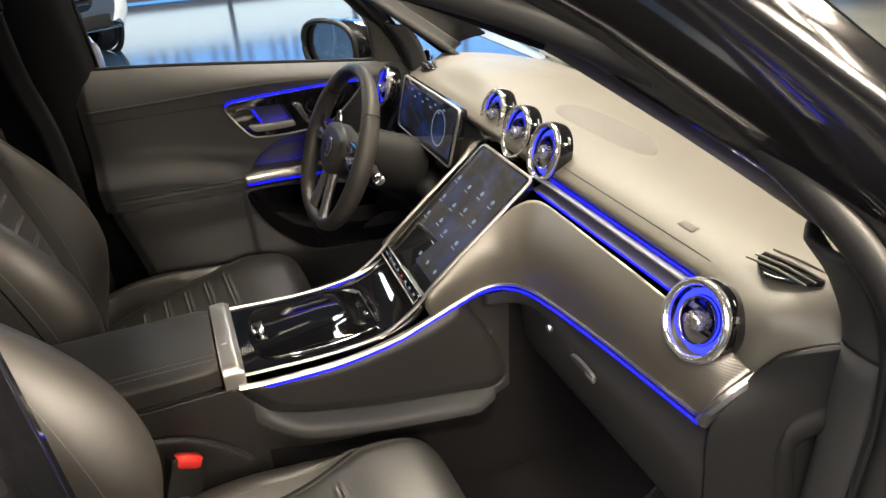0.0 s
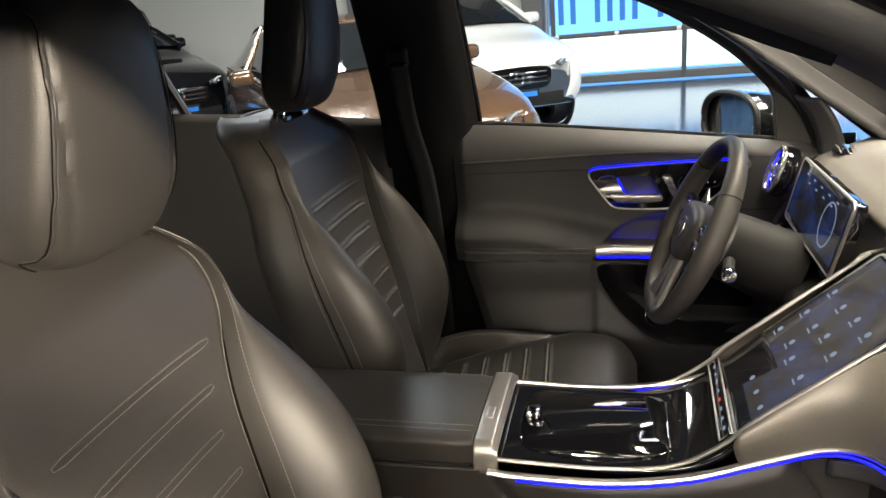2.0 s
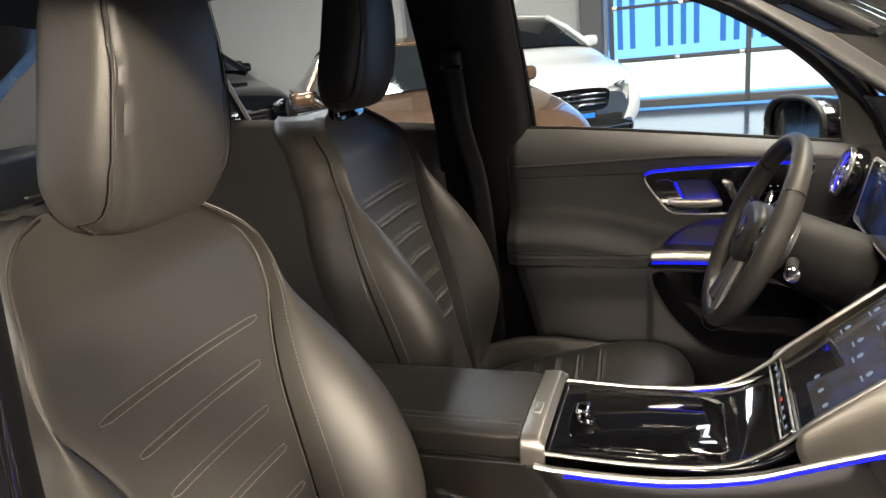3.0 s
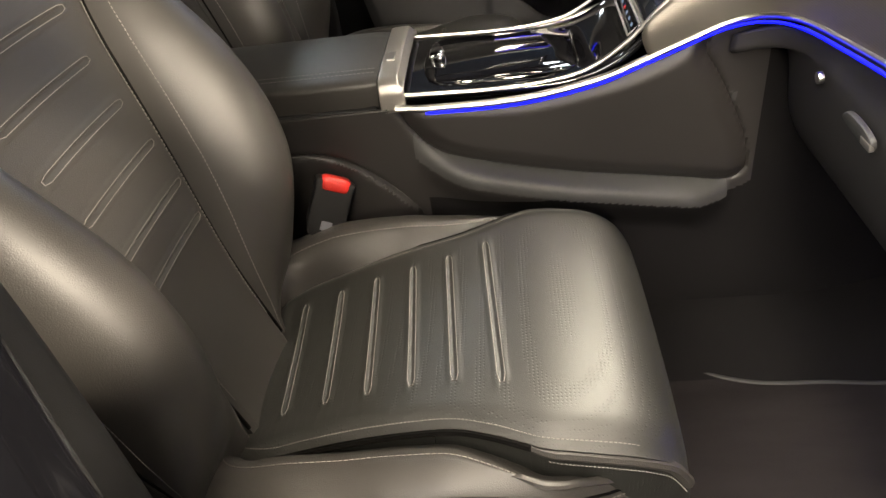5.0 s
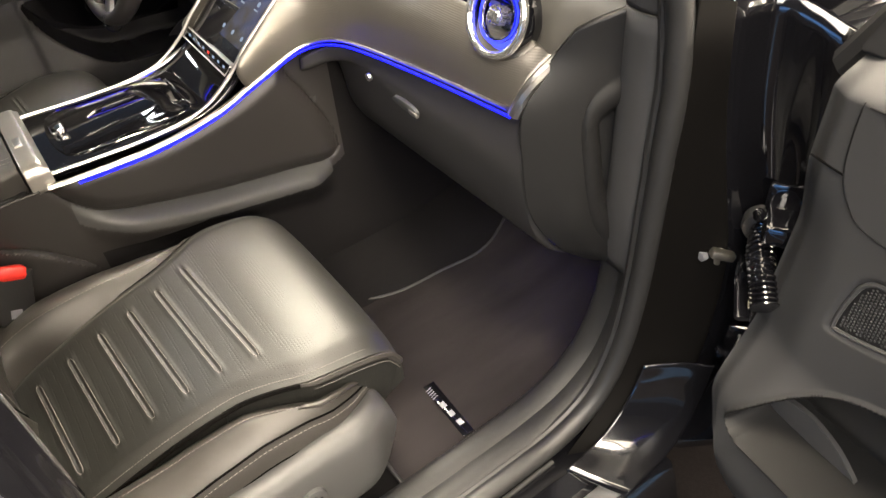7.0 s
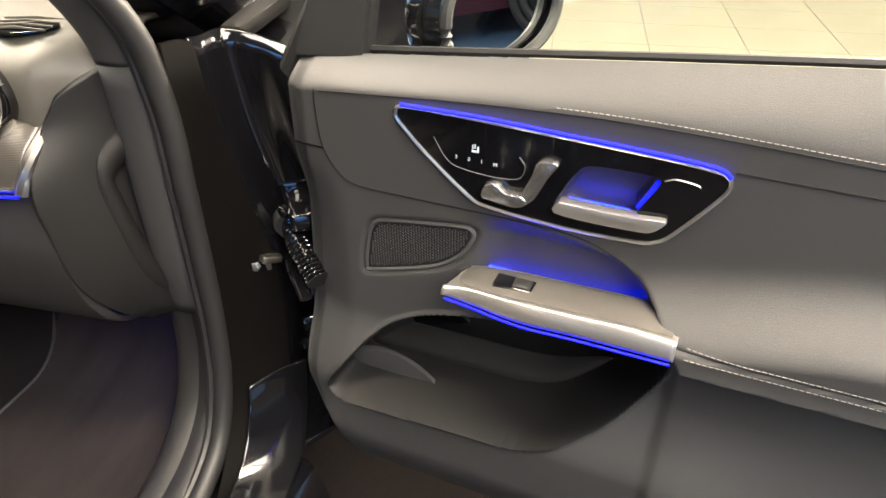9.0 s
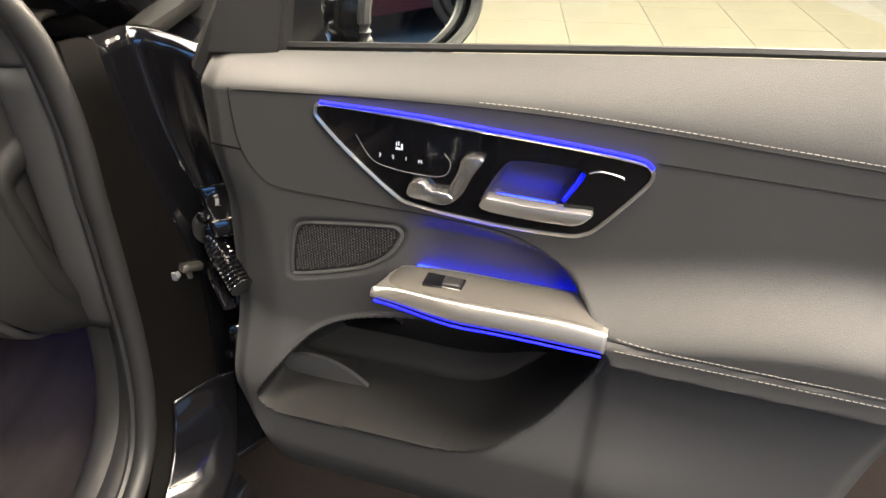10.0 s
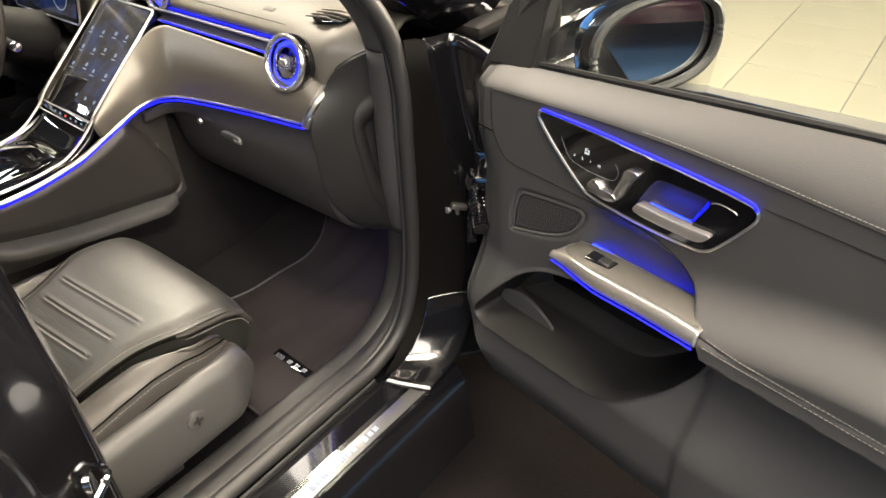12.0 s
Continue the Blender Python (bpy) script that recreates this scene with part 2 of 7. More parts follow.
def clouded(mat, scale, low, high):
    """A display picture that runs from dark to its colour in soft clouds."""
    t = mat.node_tree
    co, no, ra = t.nodes.new("ShaderNodeTexCoord"), t.nodes.new("ShaderNodeTexNoise"), t.nodes.new("ShaderNodeMapRange")
    no.inputs["Scale"].default_value, no.inputs["Detail"].default_value = scale, 3.0
    ra.inputs["From Min"].default_value, ra.inputs["From Max"].default_value = 0.42, 0.72
    ra.inputs["To Min"].default_value, ra.inputs["To Max"].default_value = low, high
    t.links.new(co.outputs["Object"], no.inputs["Vector"])
    t.links.new(no.outputs["Fac"], ra.inputs["Value"])
    t.links.new(ra.outputs["Result"], t.nodes["Principled BSDF"].inputs["Emission Strength"])
    t.nodes["Principled BSDF"].inputs["Specular IOR Level"].default_value = 0.5
    t.nodes["Principled BSDF"].inputs["Roughness"].default_value = 0.08
    return mat


clouded(SCREENBLUE, 16.0, 0.03, 0.6)
ICONLIT = glow("lit_display_mark", (0.45, 0.60, 0.85), 0.4)
VENTBLUE = glow("blue_vent_light", (0.02, 0.03, 1.0), 3.2)


def ribbed_metal():
    m = material("ribbed_metal_trim", (0.215, 0.20, 0.178), 0.34, metal=0.8, vary=0.06)
    t = m.node_tree
    b = t.nodes["Principled BSDF"]
    co = t.nodes.new("ShaderNodeTexCoord")
    sep = t.nodes.new("ShaderNodeSeparateXYZ")
    t.links.new(co.outputs["Object"], sep.inputs[0])
    total = None
    for axis, freq in (("Z", 2600.0),):
        mul = t.nodes.new("ShaderNodeMath")
        mul.operation, mul.inputs[1].default_value = "MULTIPLY", freq
        sn = t.nodes.new("ShaderNodeMath")
        sn.operation = "SINE"
        t.links.new(sep.outputs[axis], mul.inputs[0])
        t.links.new(mul.outputs[0], sn.inputs[0])
        if total is None:
            total = sn
        else:
            add = t.nodes.new("ShaderNodeMath")
            add.operation = "MULTIPLY"
            t.links.new(total.outputs[0], add.inputs[0])
            t.links.new(sn.outputs[0], add.inputs[1])
            total = add
    bp = t.nodes.new("ShaderNodeBump")
    bp.inputs["Strength"].default_value, bp.inputs["Distance"].default_value = 0.16, 0.0005
    t.links.new(total.outputs[0], bp.inputs["Height"])
    t.links.new(bp.outputs["Normal"], b.inputs["Normal"])
    return m


RIBBED = ribbed_metal()


def perforated():
    m = material("perforated_leather", (0.0088, 0.0090, 0.0077), 0.50, grain=0.15, scale=800, vary=0.12, spec=0.75)
    t = m.node_tree
    b = t.nodes["Principled BSDF"]
    co = t.nodes.new("ShaderNodeTexCoord")
    vo = t.nodes.new("ShaderNodeTexVoronoi")
    vo.inputs["Scale"].default_value, vo.inputs["Randomness"].default_value = 230.0, 0.15
    t.links.new(co.outputs["Object"], vo.inputs["Vector"])
    mr = t.nodes.new("ShaderNodeMapRange")
    mr.inputs["From Min"].default_value, mr.inputs["From Max"].default_value = 0.10, 0.32
    t.links.new(vo.outputs["Distance"], mr.inputs["Value"])
    bp = t.nodes.new("ShaderNodeBump")
    bp.inputs["Strength"].default_value, bp.inputs["Distance"].default_value = 0.35, 0.0008
    old = b.inputs["Normal"].links[0].from_socket
    t.links.new(mr.outputs["Result"], bp.inputs["Height"])
    t.links.new(old, bp.inputs["Normal"])
    t.links.new(bp.outputs["Normal"], b.inputs["Normal"])
    return m


PERF = perforated()
BELTWEB = material("black_belt_webbing", (0.02, 0.02, 0.021), 0.6, grain=0.6, scale=700)
LETTER2 = material("pale_badge_metal", (0.20, 0.20, 0.23), 0.4, metal=0.6)
SKYBLUE = glow("blue_daylight", (0.16, 0.42, 0.95), 2.6)
SNOWBAND = glow("white_daylight_band", (0.85, 0.95, 1.0), 2.0)
BLUESTRIP = glow("blue_facade", (0.05, 0.20, 0.62), 1.3)
CARGLASS = material("dark_car_glass", (0.012, 0.014, 0.016), 0.04, coat=1.0, vary=0.1)
LAMPGLASS = material("headlamp_glass", (0.22, 0.24, 0.27), 0.08, coat=1.0, metal=0.6, vary=0.3, spread=20)
PLATEBLUE = material("blue_print", (0.02, 0.20, 0.75), 0.4)
RED_PAINT = material("dark_red_paint", (0.06, 0.006, 0.008), 0.15, coat=1.0, vary=0.1)

# blue of the reflected daylight is mixed into the grey floor's colour
FLOOR_GREY_BLUE = material("polished_grey_floor_blue_tint", (0.045, 0.085, 0.16), 0.13, vary=0.12, spread=1.5, spec=1.0)
TILE = material("beige_floor_tile", (0.37, 0.345, 0.262), 0.26, vary=0.12, spread=2.0)
JOINT = material("tile_joint_grout", (0.20, 0.19, 0.17), 0.8)
MATGREY = material("dark_speckled_carpet", (0.010, 0.0082, 0.0082), 0.95, grain=0.8, scale=350, vary=0.7, spread=160, spec=0.1)
WALLM = material("pale_wall_paint", (0.60, 0.60, 0.59), 0.8, vary=0.04)
DARKWALL = material("dark_grey_wall_paint", (0.07, 0.07, 0.072), 0.8, vary=0.08)
STEEL_GREY = material("grey_painted_steel", (0.11, 0.11, 0.12), 0.5, vary=0.08)




# ---------- doors ----------
def inside(poly, s, z):
    """Signed distance to an outline, positive inside."""
    best, odd = 9.0, False
    for (ax, ay), (bx, by) in zip(poly, poly[1:] + poly[:1]):
        dx, dy = bx - ax, by - ay
        t = max(0.0, min(1.0, ((s - ax) * dx + (z - ay) * dy) / (dx * dx + dy * dy + 1e-12)))
        best = min(best, math.hypot(s - ax - t * dx, z - ay - t * dy))
        if (ay > z) != (by > z) and s < (bx - ax) * (z - ay) / (by - ay) + ax:
            odd = not odd
    return best if odd else -best


def curve2(points, n=5):
    return [(p.x, p.y) for p in spline([(a, b, 0) for a, b in points], n, True)]


POCKET = curve2([(0.044, 0.63), (0.073, 0.685), (0.123, 0.742), (0.18, 0.778), (0.26, 0.80), (0.34, 0.812), (0.43, 0.820),
                 (0.488, 0.815), (0.483, 0.775), (0.451, 0.721), (0.41, 0.682), (0.361, 0.648), (0.30, 0.632), (0.20, 0.628), (0.11, 0.622)])
CONTROL = curve2([(0.150, 1.066), (0.162, 1.075), (0.252, 1.074), (0.344, 1.071), (0.43, 1.068), (0.488, 1.064), (0.503, 1.060), (0.508, 1.050),
                  (0.500, 1.032), (0.466, 0.984), (0.450, 0.970), (0.428, 0.965), (0.35, 0.963), (0.263, 0.969), (0.237, 0.979), (0.187, 1.021), (0.154, 1.055)], 3)
GRILLE = curve2([(0.101, 0.886), (0.112, 0.908), (0.137, 0.916), (0.222, 0.929), (0.240, 0.928), (0.243, 0.916), (0.229, 0.890), (0.205, 0.869), (0.174, 0.854), (0.104, 0.831), (0.094, 0.838)], 4)
STITCH_Z = [(p.x, p.y) for p in spline([(0.0, 1.070, 0), (0.16, 1.084, 0), (0.30, 1.0935, 0), (0.45, 1.0965, 0), (0.71, 1.089, 0), (1.0, 1.083, 0)], 8)]
CUP = curve2([(0.339, 0.985), (0.346, 1.010), (0.359, 1.034), (0.372, 1.044), (0.41, 1.046), (0.438, 1.045), (0.444, 1.039), (0.436, 1.022), (0.426, 1.002), (0.424, 0.985), (0.38, 0.981)], 3)
ALCOVE = [(0.845, 0.492), (0.862, 0.483), (0.890, 0.462), (0.919, 0.434), (0.935, 0.404), (0.947, 0.36), (0.955, 0.30), (0.97, 0.27)]
GLASS_Z = [(0.0, 1.100), (0.084, 1.107), (0.242, 1.124), (0.416, 1.143), (0.567, 1.159), (0.686, 1.170), (0.84, 1.180)]
SEAM_Z = [(0.0, 1.05), (0.5, 1.064), (1.0, 1.061)]
INSERT = [(0.043, 1.077), (0.043, 1.04), (0.048, 1.001), (0.065, 0.972), (0.093, 0.958), (0.181, 0.957), (0.264, 0.957), (0.35, 0.955), (0.40, 0.943), (0.445, 0.915), (0.475, 0.880)]
INSERT_LINE = [(p.x, p.y) for p in spline([(a, b, 0) for a, b in INSERT], 4)]


def near_line(line, s, z):
    best = 9.0
    for (ax, ay), (bx, by) in zip(line, line[1:]):
        dx, dy = bx - ax, by - ay
        t = max(0.0, min(1.0, ((s - ax) * dx + (z - ay) * dy) / (dx * dx + dy * dy + 1e-12)))
        best = min(best, math.hypot(s - ax - t * dx, z - ay - t * dy))
    return best


def door_depth(s, z):
    """How far the inner trim of a front door stands inwards at s metres behind its front edge and height z."""
    zs, zg = interp(STITCH_Z, s), interp(GLASS_Z, s)
    d = 0.0
    if z > zs:
        d -= 0.050 * min(1.3, (z - zs) / (zg - zs)) ** 1.6
    # armrest roll
    edge = interp(ALCOVE, z)
    behind = sstep(edge - 0.004, edge + 0.016, s)
    ztop = 0.932 + 0.070 * sstep(0.30, 0.74, s)
    low = 0.826 + 0.01 * (s - 0.5)
    roll = sstep(ztop, ztop - 0.095, z) ** 1.7 * sstep(low + 0.006, low + 0.026, z)
    d += behind * (0.062 * roll + 0.012 * sstep(0.87, 0.80, z) * sstep(0.44, 0.54, s))
    d -= behind * 0.003 * (1 - sstep(0, 0.004, abs(z - 0.878 - 0.008 * (s - 0.5))))
    # the bar in front of it
    bar = sstep(0.505, 0.49, s) * sstep(0.222, 0.30, s)
    if z < 0.90:
        d = max(d, bar * 0.052 * sstep(0.826, 0.858, z) * sstep(0.872, 0.866, z))
    # recess over the bar
    if 0.22 < s < 0.5 and 0.866 < z < 0.97:
        d -= 0.020 * sstep(0.225, 0.29, s) * sstep(edge + 0.008, edge - 0.010, s) * sstep(0.962, 0.925, z)
    # grip bowl
    if 0.32 < s < 0.46 and 0.96 < z < 1.06:
        d -= 0.045 * sstep(-0.006, 0.0, inside(CUP, s, z))
    # speaker field and the front edge
    d -= 0.006 * sstep(-0.010, 0.002, inside(GRILLE, s, z)) if s < 0.27 and 0.80 < z < 0.95 else 0
    d -= 0.018 * sstep(0.075, 0.0, s) * sstep(1.0, 0.9, z)
    # lower bulge and map pocket
    d += 0.050 * sstep(0.76, 0.63, z) * sstep(0.40, 0.56, z) * (1 - 0.5 * sstep(0.5, 0.75, s))
    if z < 0.83 and s < 0.50:
        k = inside(POCKET, s, z)
        d -= 0.115 * sstep(-0.001, 0.009, k) + 0.02 * sstep(0.012, 0.05, k) - 0.004 * bump(k, -0.003, 0.006)
    d -= 0.03 * sstep(0.47, 0.42, z)
    return d


def front_door(name, label, m, side):
    """Inner face towards +y for side 1, towards -y for side -1; hinge edge at the origin."""
    door = thing(name, label, "car door", m)

    def V(s, d, z):
        return Vector((-s, side * d, z))

    def flip(bm):
        bmesh.ops.recalc_face_normals(bm, faces=bm.faces[:])
        return bm

    length = 0.84

    def limits(z):
        a = interp([(0.40, 0.12), (0.45, 0.048), (0.55, 0.012), (0.62, -0.008), (0.75, -0.012), (0.9, -0.002), (1.2, 0.003)], z)
        b = length - 0.07 * sstep(0.90, 0.55, z)
        return a, b

    nu, nv = (300, 280) if side > 0 else (190, 180)

    def trim(u, v):
        skirt = u < 1e-6 or u > 1 - 1e-6 or v < 1e-6 or v > 1 - 1e-6
        uu, vv = min(1, max(0, (u - 1 / nu) / (1 - 2 / nu))), min(1, max(0, (v - 1 / nv) / (1 - 2 / nv)))
        s0 = uu * length
        top = interp(GLASS_Z, s0)
        z = 0.412 + vv * (top - 0.412)
        a, b = limits(z)
        s = a + uu * (b - a)
        e = min(uu, 1 - uu, vv) * 30
        d = door_depth(s, z) - 0.012 * (1 - sstep(0, 1, e))
        if v > 1 - 1e-6:
            return V(s, -0.072, z - 0.010)
        return V(s, -0.10 if skirt else d, z)

    skin = part("door_trim", flip(grid(trim, nu, nv)), DOORSKIN, door, "dark grey leatherette door trim with map pocket")
    skin.data.materials.append(POCKETSHADE)
    skin.data.materials.append(RUBBER)
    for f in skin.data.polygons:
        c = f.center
        # faces inside the pocket take the painted shade
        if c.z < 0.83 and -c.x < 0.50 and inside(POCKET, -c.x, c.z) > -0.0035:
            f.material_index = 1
        elif c.z > 1.09 and side * c.y < -0.054:
            f.material_index = 2
    # painted outer half with the sill edge
    bm = prism([(0.0, 0.33), (0.0, 0.80), (0.02, 1.06), (-0.84, 1.15), (-0.86, 0.80), (-0.80, 0.40), (-0.55, 0.32)], 0.07, 0.015)
    bmesh.ops.transform(bm, matrix=Matrix(((1, 0, 0, 0), (0, 0, -side, -side * 0.095), (0, 1, 0, 0), (0, 0, 0, 1))), verts=bm.verts)
    part("outer_panel", flip(bm), PAINT, door, "gloss black painted outer panel")
    bm = block(0.74, 0.03, 0.09, 0.012, m=pose(-0.42, -side * 0.10, 0.40))
    part("lower_seal", bm, RUBBER, door)
    # window frame with the mirror triangle
    edge = [V(-0.03, -0.075, 1.06), V(0.045, -0.08, 1.18), V(0.20, -0.10, 1.34), V(0.45, -0.13, 1.48), V(0.74, -0.14, 1.53), V(0.84, -0.13, 1.50), V(0.86, -0.10, 1.17)]
    part("window_frame", flip(tube(spline(edge, 8), 0.022, 10)), RUBBER, door)
    sail = [V(-0.005, -0.035, 1.095), V(0.088, -0.045, 1.10), V(0.096, -0.065, 1.20), V(0.13, -0.085, 1.28), V(0.02, -0.06, 1.19)]
    bm = bmesh.new()
    bm.faces.new([bm.verts.new(p) for p in sail])
    ext = bmesh.ops.extrude_face_region(bm, geom=bm.faces[:])
    bmesh.ops.translate(bm, verts=[v for v in ext["geom"] if isinstance(v, bmesh.types.BMVert)], vec=(0, -side * 0.03, 0))
    bmesh.ops.bevel(bm, geom=bm.edges[:], offset=0.004, segments=2, affect="EDGES")
    part("mirror_triangle", flip(bm), PLASTIC, door, "dark grey triangular cover behind the mirror")
    bm = tube([V(s, -0.063, interp(GLASS_Z, s) + 0.001) for s in [0.08 + 0.038 * k for k in range(21)]], 0.004, 6, flat=1.2)
    part("window_seal", flip(bm), RUBBER, door)
    pane = bmesh.new()
    ring_pts = [V(0.09, -0.075, 1.08), V(0.10, -0.085, 1.21), V(0.20, -0.10, 1.33), V(0.45, -0.13, 1.47), V(0.74, -0.14, 1.52), V(0.83, -0.13, 1.49), V(0.85, -0.085, 1.14)]
    pane.faces.new([pane.verts.new(p) for p in ring_pts])
    bmesh.ops.triangulate(pane, faces=pane.faces[:])
    ob = part("window_pane", pane, GLASS, door, "clear side window pane", smooth=False)
    ob.visible_shadow = False

    # gloss control panel with light line
    def plate(poly, d0, depth, mat, pname, lab="", parent=door, bevel=0.002):
        bm = prism([(a, b) for a, b in poly], depth, bevel)
        bmesh.ops.transform(bm, matrix=Matrix(((-1, 0, 0, 0), (0, 0, side, side * d0), (0, 1, 0, 0), (0, 0, 0, 1))), verts=bm.verts)
        return part(pname, flip(bm), mat, parent, lab, sharp=30)

    bm = bmesh.new()
    loops = []
    for poly in (CONTROL, CUP):
        vs = [bm.verts.new(V(a, 0.002, b)) for a, b in poly]
        loops += [bm.edges.new((p, q)) for p, q in zip(vs, vs[1:] + vs[:1])]
    bmesh.ops.triangle_fill(bm, use_beauty=True, use_dissolve=False, edges=loops)
    for f in [f for f in bm.faces if inside(CUP, -f.calc_center_median().x, f.calc_center_median().z) > 0.001]:
        bm.faces.remove(f)
    ext = bmesh.ops.extrude_edge_only(bm, edges=loops)
    bmesh.ops.translate(bm, verts=[v for v in ext["geom"] if isinstance(v, bmesh.types.BMVert)], vec=(0, -side * 0.014, 0))
    panel = part("control_panel", flip(bm), PIANO, door, "gloss black control panel with light line", sharp=30)
    rim = [V(a, 0.0025, b) for a, b in CONTROL]
    part("panel_rim", flip(tube(rim, 0.0022, 6, True)), SATIN, panel)
    top = [V(a, 0.0045, b + 0.0045) for a, b in spline2([(0.157, 1.0725), (0.252, 1.0735), (0.344, 1.0705), (0.43, 1.0675), (0.492, 1.063), (0.507, 1.055)])]
    part("light_line", flip(tube(top, 0.0022, 6)), BLUE_LED, panel, "glowing blue light line")
    back = [(0.3056, 1.007), (0.314, 1.027), (0.3165, 1.038), (0.3256, 1.0437), (0.338, 1.043), (0.3391, 1.0379), (0.3300, 1.0235), (0.3190, 0.998), (0.3091, 0.987), (0.2985, 0.982)]
    base = [(0.2561, 0.9896), (0.2601, 1.0008), (0.2688, 1.0055), (0.2763, 1.0037), (0.2832, 0.9966), (0.3034, 0.9964), (0.3091, 0.987), (0.2945, 0.9808), (0.2747, 0.9830), (0.2591, 0.9848)]
    plate(spline2(back + back[:1], 2)[:-1], 0.002, 0.009, SILVERPAINT, "seat_switch_back", "chrome seat-shaped adjuster", panel, 0.0014)
    plate(spline2(base + base[:1], 2)[:-1], 0.0015, 0.011, SILVERPAINT, "seat_switch_base", "chrome seat-shaped adjuster", panel, 0.0014)
    bowl = bmesh.new()
    rings = []
    cx, cz = 0.392, 1.014
    for k, dd in ((1.0, 0.0005), (0.98, -0.012), (0.93, -0.022), (0.80, -0.028), (0.5, -0.030), (0.2, -0.030)):
        rings.append([bowl.verts.new(V(cx + (a - cx) * k, dd, cz + (b - cz) * k)) for a, b in CUP])
    for ra, rb in zip(rings, rings[1:]):
        for k in range(len(ra)):
            n = (k + 1) % len(ra)
            bowl.faces.new((ra[k], ra[n], rb[n], rb[k]))
    bowl.faces.new(rings[-1])
    part("handle_cup", flip(bowl), HANDLECUP, panel, "recessed grip bowl lit blue")
    lit = [V(a, -0.003, b) for a, b in spline2([(0.441, 1.038), (0.434, 1.022), (0.425, 1.004)])]
    part("grip_light", flip(tube(lit, 0.0022, 6)), BLUE_LED, panel)
    bar = [(0.340, 0.984), (0.343, 0.997), (0.352, 0.999), (0.39, 0.998), (0.428, 0.999), (0.456, 1.0005), (0.452, 0.991), (0.443, 0.984), (0.43, 0.982), (0.38, 0.981)]
    plate(curve2(bar, 3), -0.004, 0.015, BRUSHED, "release_handle", "satin metal door release", panel, 0.0022)
    line = [V(a, 0.003, b) for a, b in spline2([(0.447, 1.043), (0.458, 1.047), (0.478, 1.045), (0.482, 1.042)])]
    part("button_edge", flip(tube(line, 0.0007, 4)), SATIN, panel)
    line = [V(a, 0.0026, b) for a, b in spline2([(0.196, 1.045), (0.210, 1.022), (0.225, 1.013), (0.262, 1.009), (0.295, 1.012), (0.303, 1.028), (0.296, 1.039)])]
    part("memory_edge", flip(tube(line, 0.0004, 4)), STEEL_GREY, panel)
    for ch, (a, b) in zip("321M", ((0.223, 1.025), (0.238, 1.025), (0.253, 1.025), (0.269, 1.024))):
        text_part(ch, V(a, 0.0024, b), 0.0062, side, panel)
    icon = bmesh.new()
    for a, b, c, e in ((0.244, 1.036, 0.0055, 0.0025), (0.2485, 1.0385, 0.002, 0.007), (0.2425, 1.041, 0.001, 0.005), (0.245, 1.042, 0.001, 0.005)):
        block(c, 0.0006, e, 0, m=Matrix.Translation(V(a, 0.0024, b)), bm=icon)
    part("seat_icon", icon, LETTER, panel)
    # speaker grille
    grille = plate(GRILLE, -0.012, 0.008, PLASTIC, "speaker_grille", "perforated dark speaker grille")
    part("grille_rim", flip(tube([V(a, -0.004, b) for a, b in GRILLE], 0.003, 6, True)), SEATSHELL, grille)
    pins = bmesh.new()
    for i in range(42):
        for j in range(26):
            a, b = 0.094 + i * 0.0037, 0.830 + j * 0.0042 + (0.0021 if i % 2 else 0)
            b += (a - 0.1) * 0.10
            if inside(GRILLE, a, b) > 0.006:
                lo = [pins.verts.new(V(a + da, -0.0042, b + db)) for da, db in ((-0.0012, -0.0013), (0.0012, -0.0013), (0.0012, 0.0013), (-0.0012, 0.0013))]
                hi = [pins.verts.new(V(a + da, -0.0026, b + db)) for da, db in ((-0.0008, -0.0010), (0.0008, -0.0010), (0.0008, 0.0010), (-0.0008, 0.0010))]
                pins.faces.new(hi)
                for k in range(4):
                    pins.faces.new((lo[k], lo[(k + 1) % 4], hi[(k + 1) % 4], hi[k]))
    flip(pins)
    tagged(part("grille_mesh", pins, PILLARTRIM, grille, smooth=False), kind="stuff")
    # satin armrest bar with window switch and light line
    bar_back = spline2([(0.222, 0.866), (0.236, 0.873), (0.258, 0.8795), (0.306, 0.8845), (0.38, 0.8865), (0.4564, 0.8885), (0.48, 0.888), (0.495, 0.886)])

    def bar_fn(u, v):
        p = bar_back[min(len(bar_back) - 1, int(u * (len(bar_back) - 1) + 0.5))]
        low_s, low_z = 0.221 + u * 0.274, 0.860 + 0.0075 * sstep(0.0, 0.7, u)
        back = -0.004 + 0.036 * (1 - sstep(0.0, 0.22, u))
        front = 0.036 + 0.020 * sstep(0.0, 0.45, u)
        s = p[0] + (low_s - p[0]) * v
        if v < 0.62:
            d, z = back + (front - back) * v / 0.62, p[1] + 0.003 * v / 0.62
        else:
            k = (v - 0.62) / 0.38
            d = front + 0.009 * math.sin(k * math.pi / 2)
            z = p[1] + 0.003 + (low_z - p[1] - 0.003) * (1 - math.cos(k * math.pi / 2))
        return V(s, d, z)

    bm = flip(grid(bar_fn, 48, 26))
    armbar = part("armrest_bar", bm, BRUSHED, door, "satin metal armrest bar")
    armbar.modifiers.new("thick", "SOLIDIFY").thickness = 0.003
    inlay = flip(grid(lambda u, v: bar_fn(0.16 + 0.81 * u + 0.05 * math.cos(math.pi * (v - 0.5)) * -(1 - u) ** 6, 0.04 + 0.55 * v) + V(0, 0, 0.0012), 40, 8))
    part("ribbed_inlay", inlay, INLAY, armbar, "fine-ribbed metal inlay")
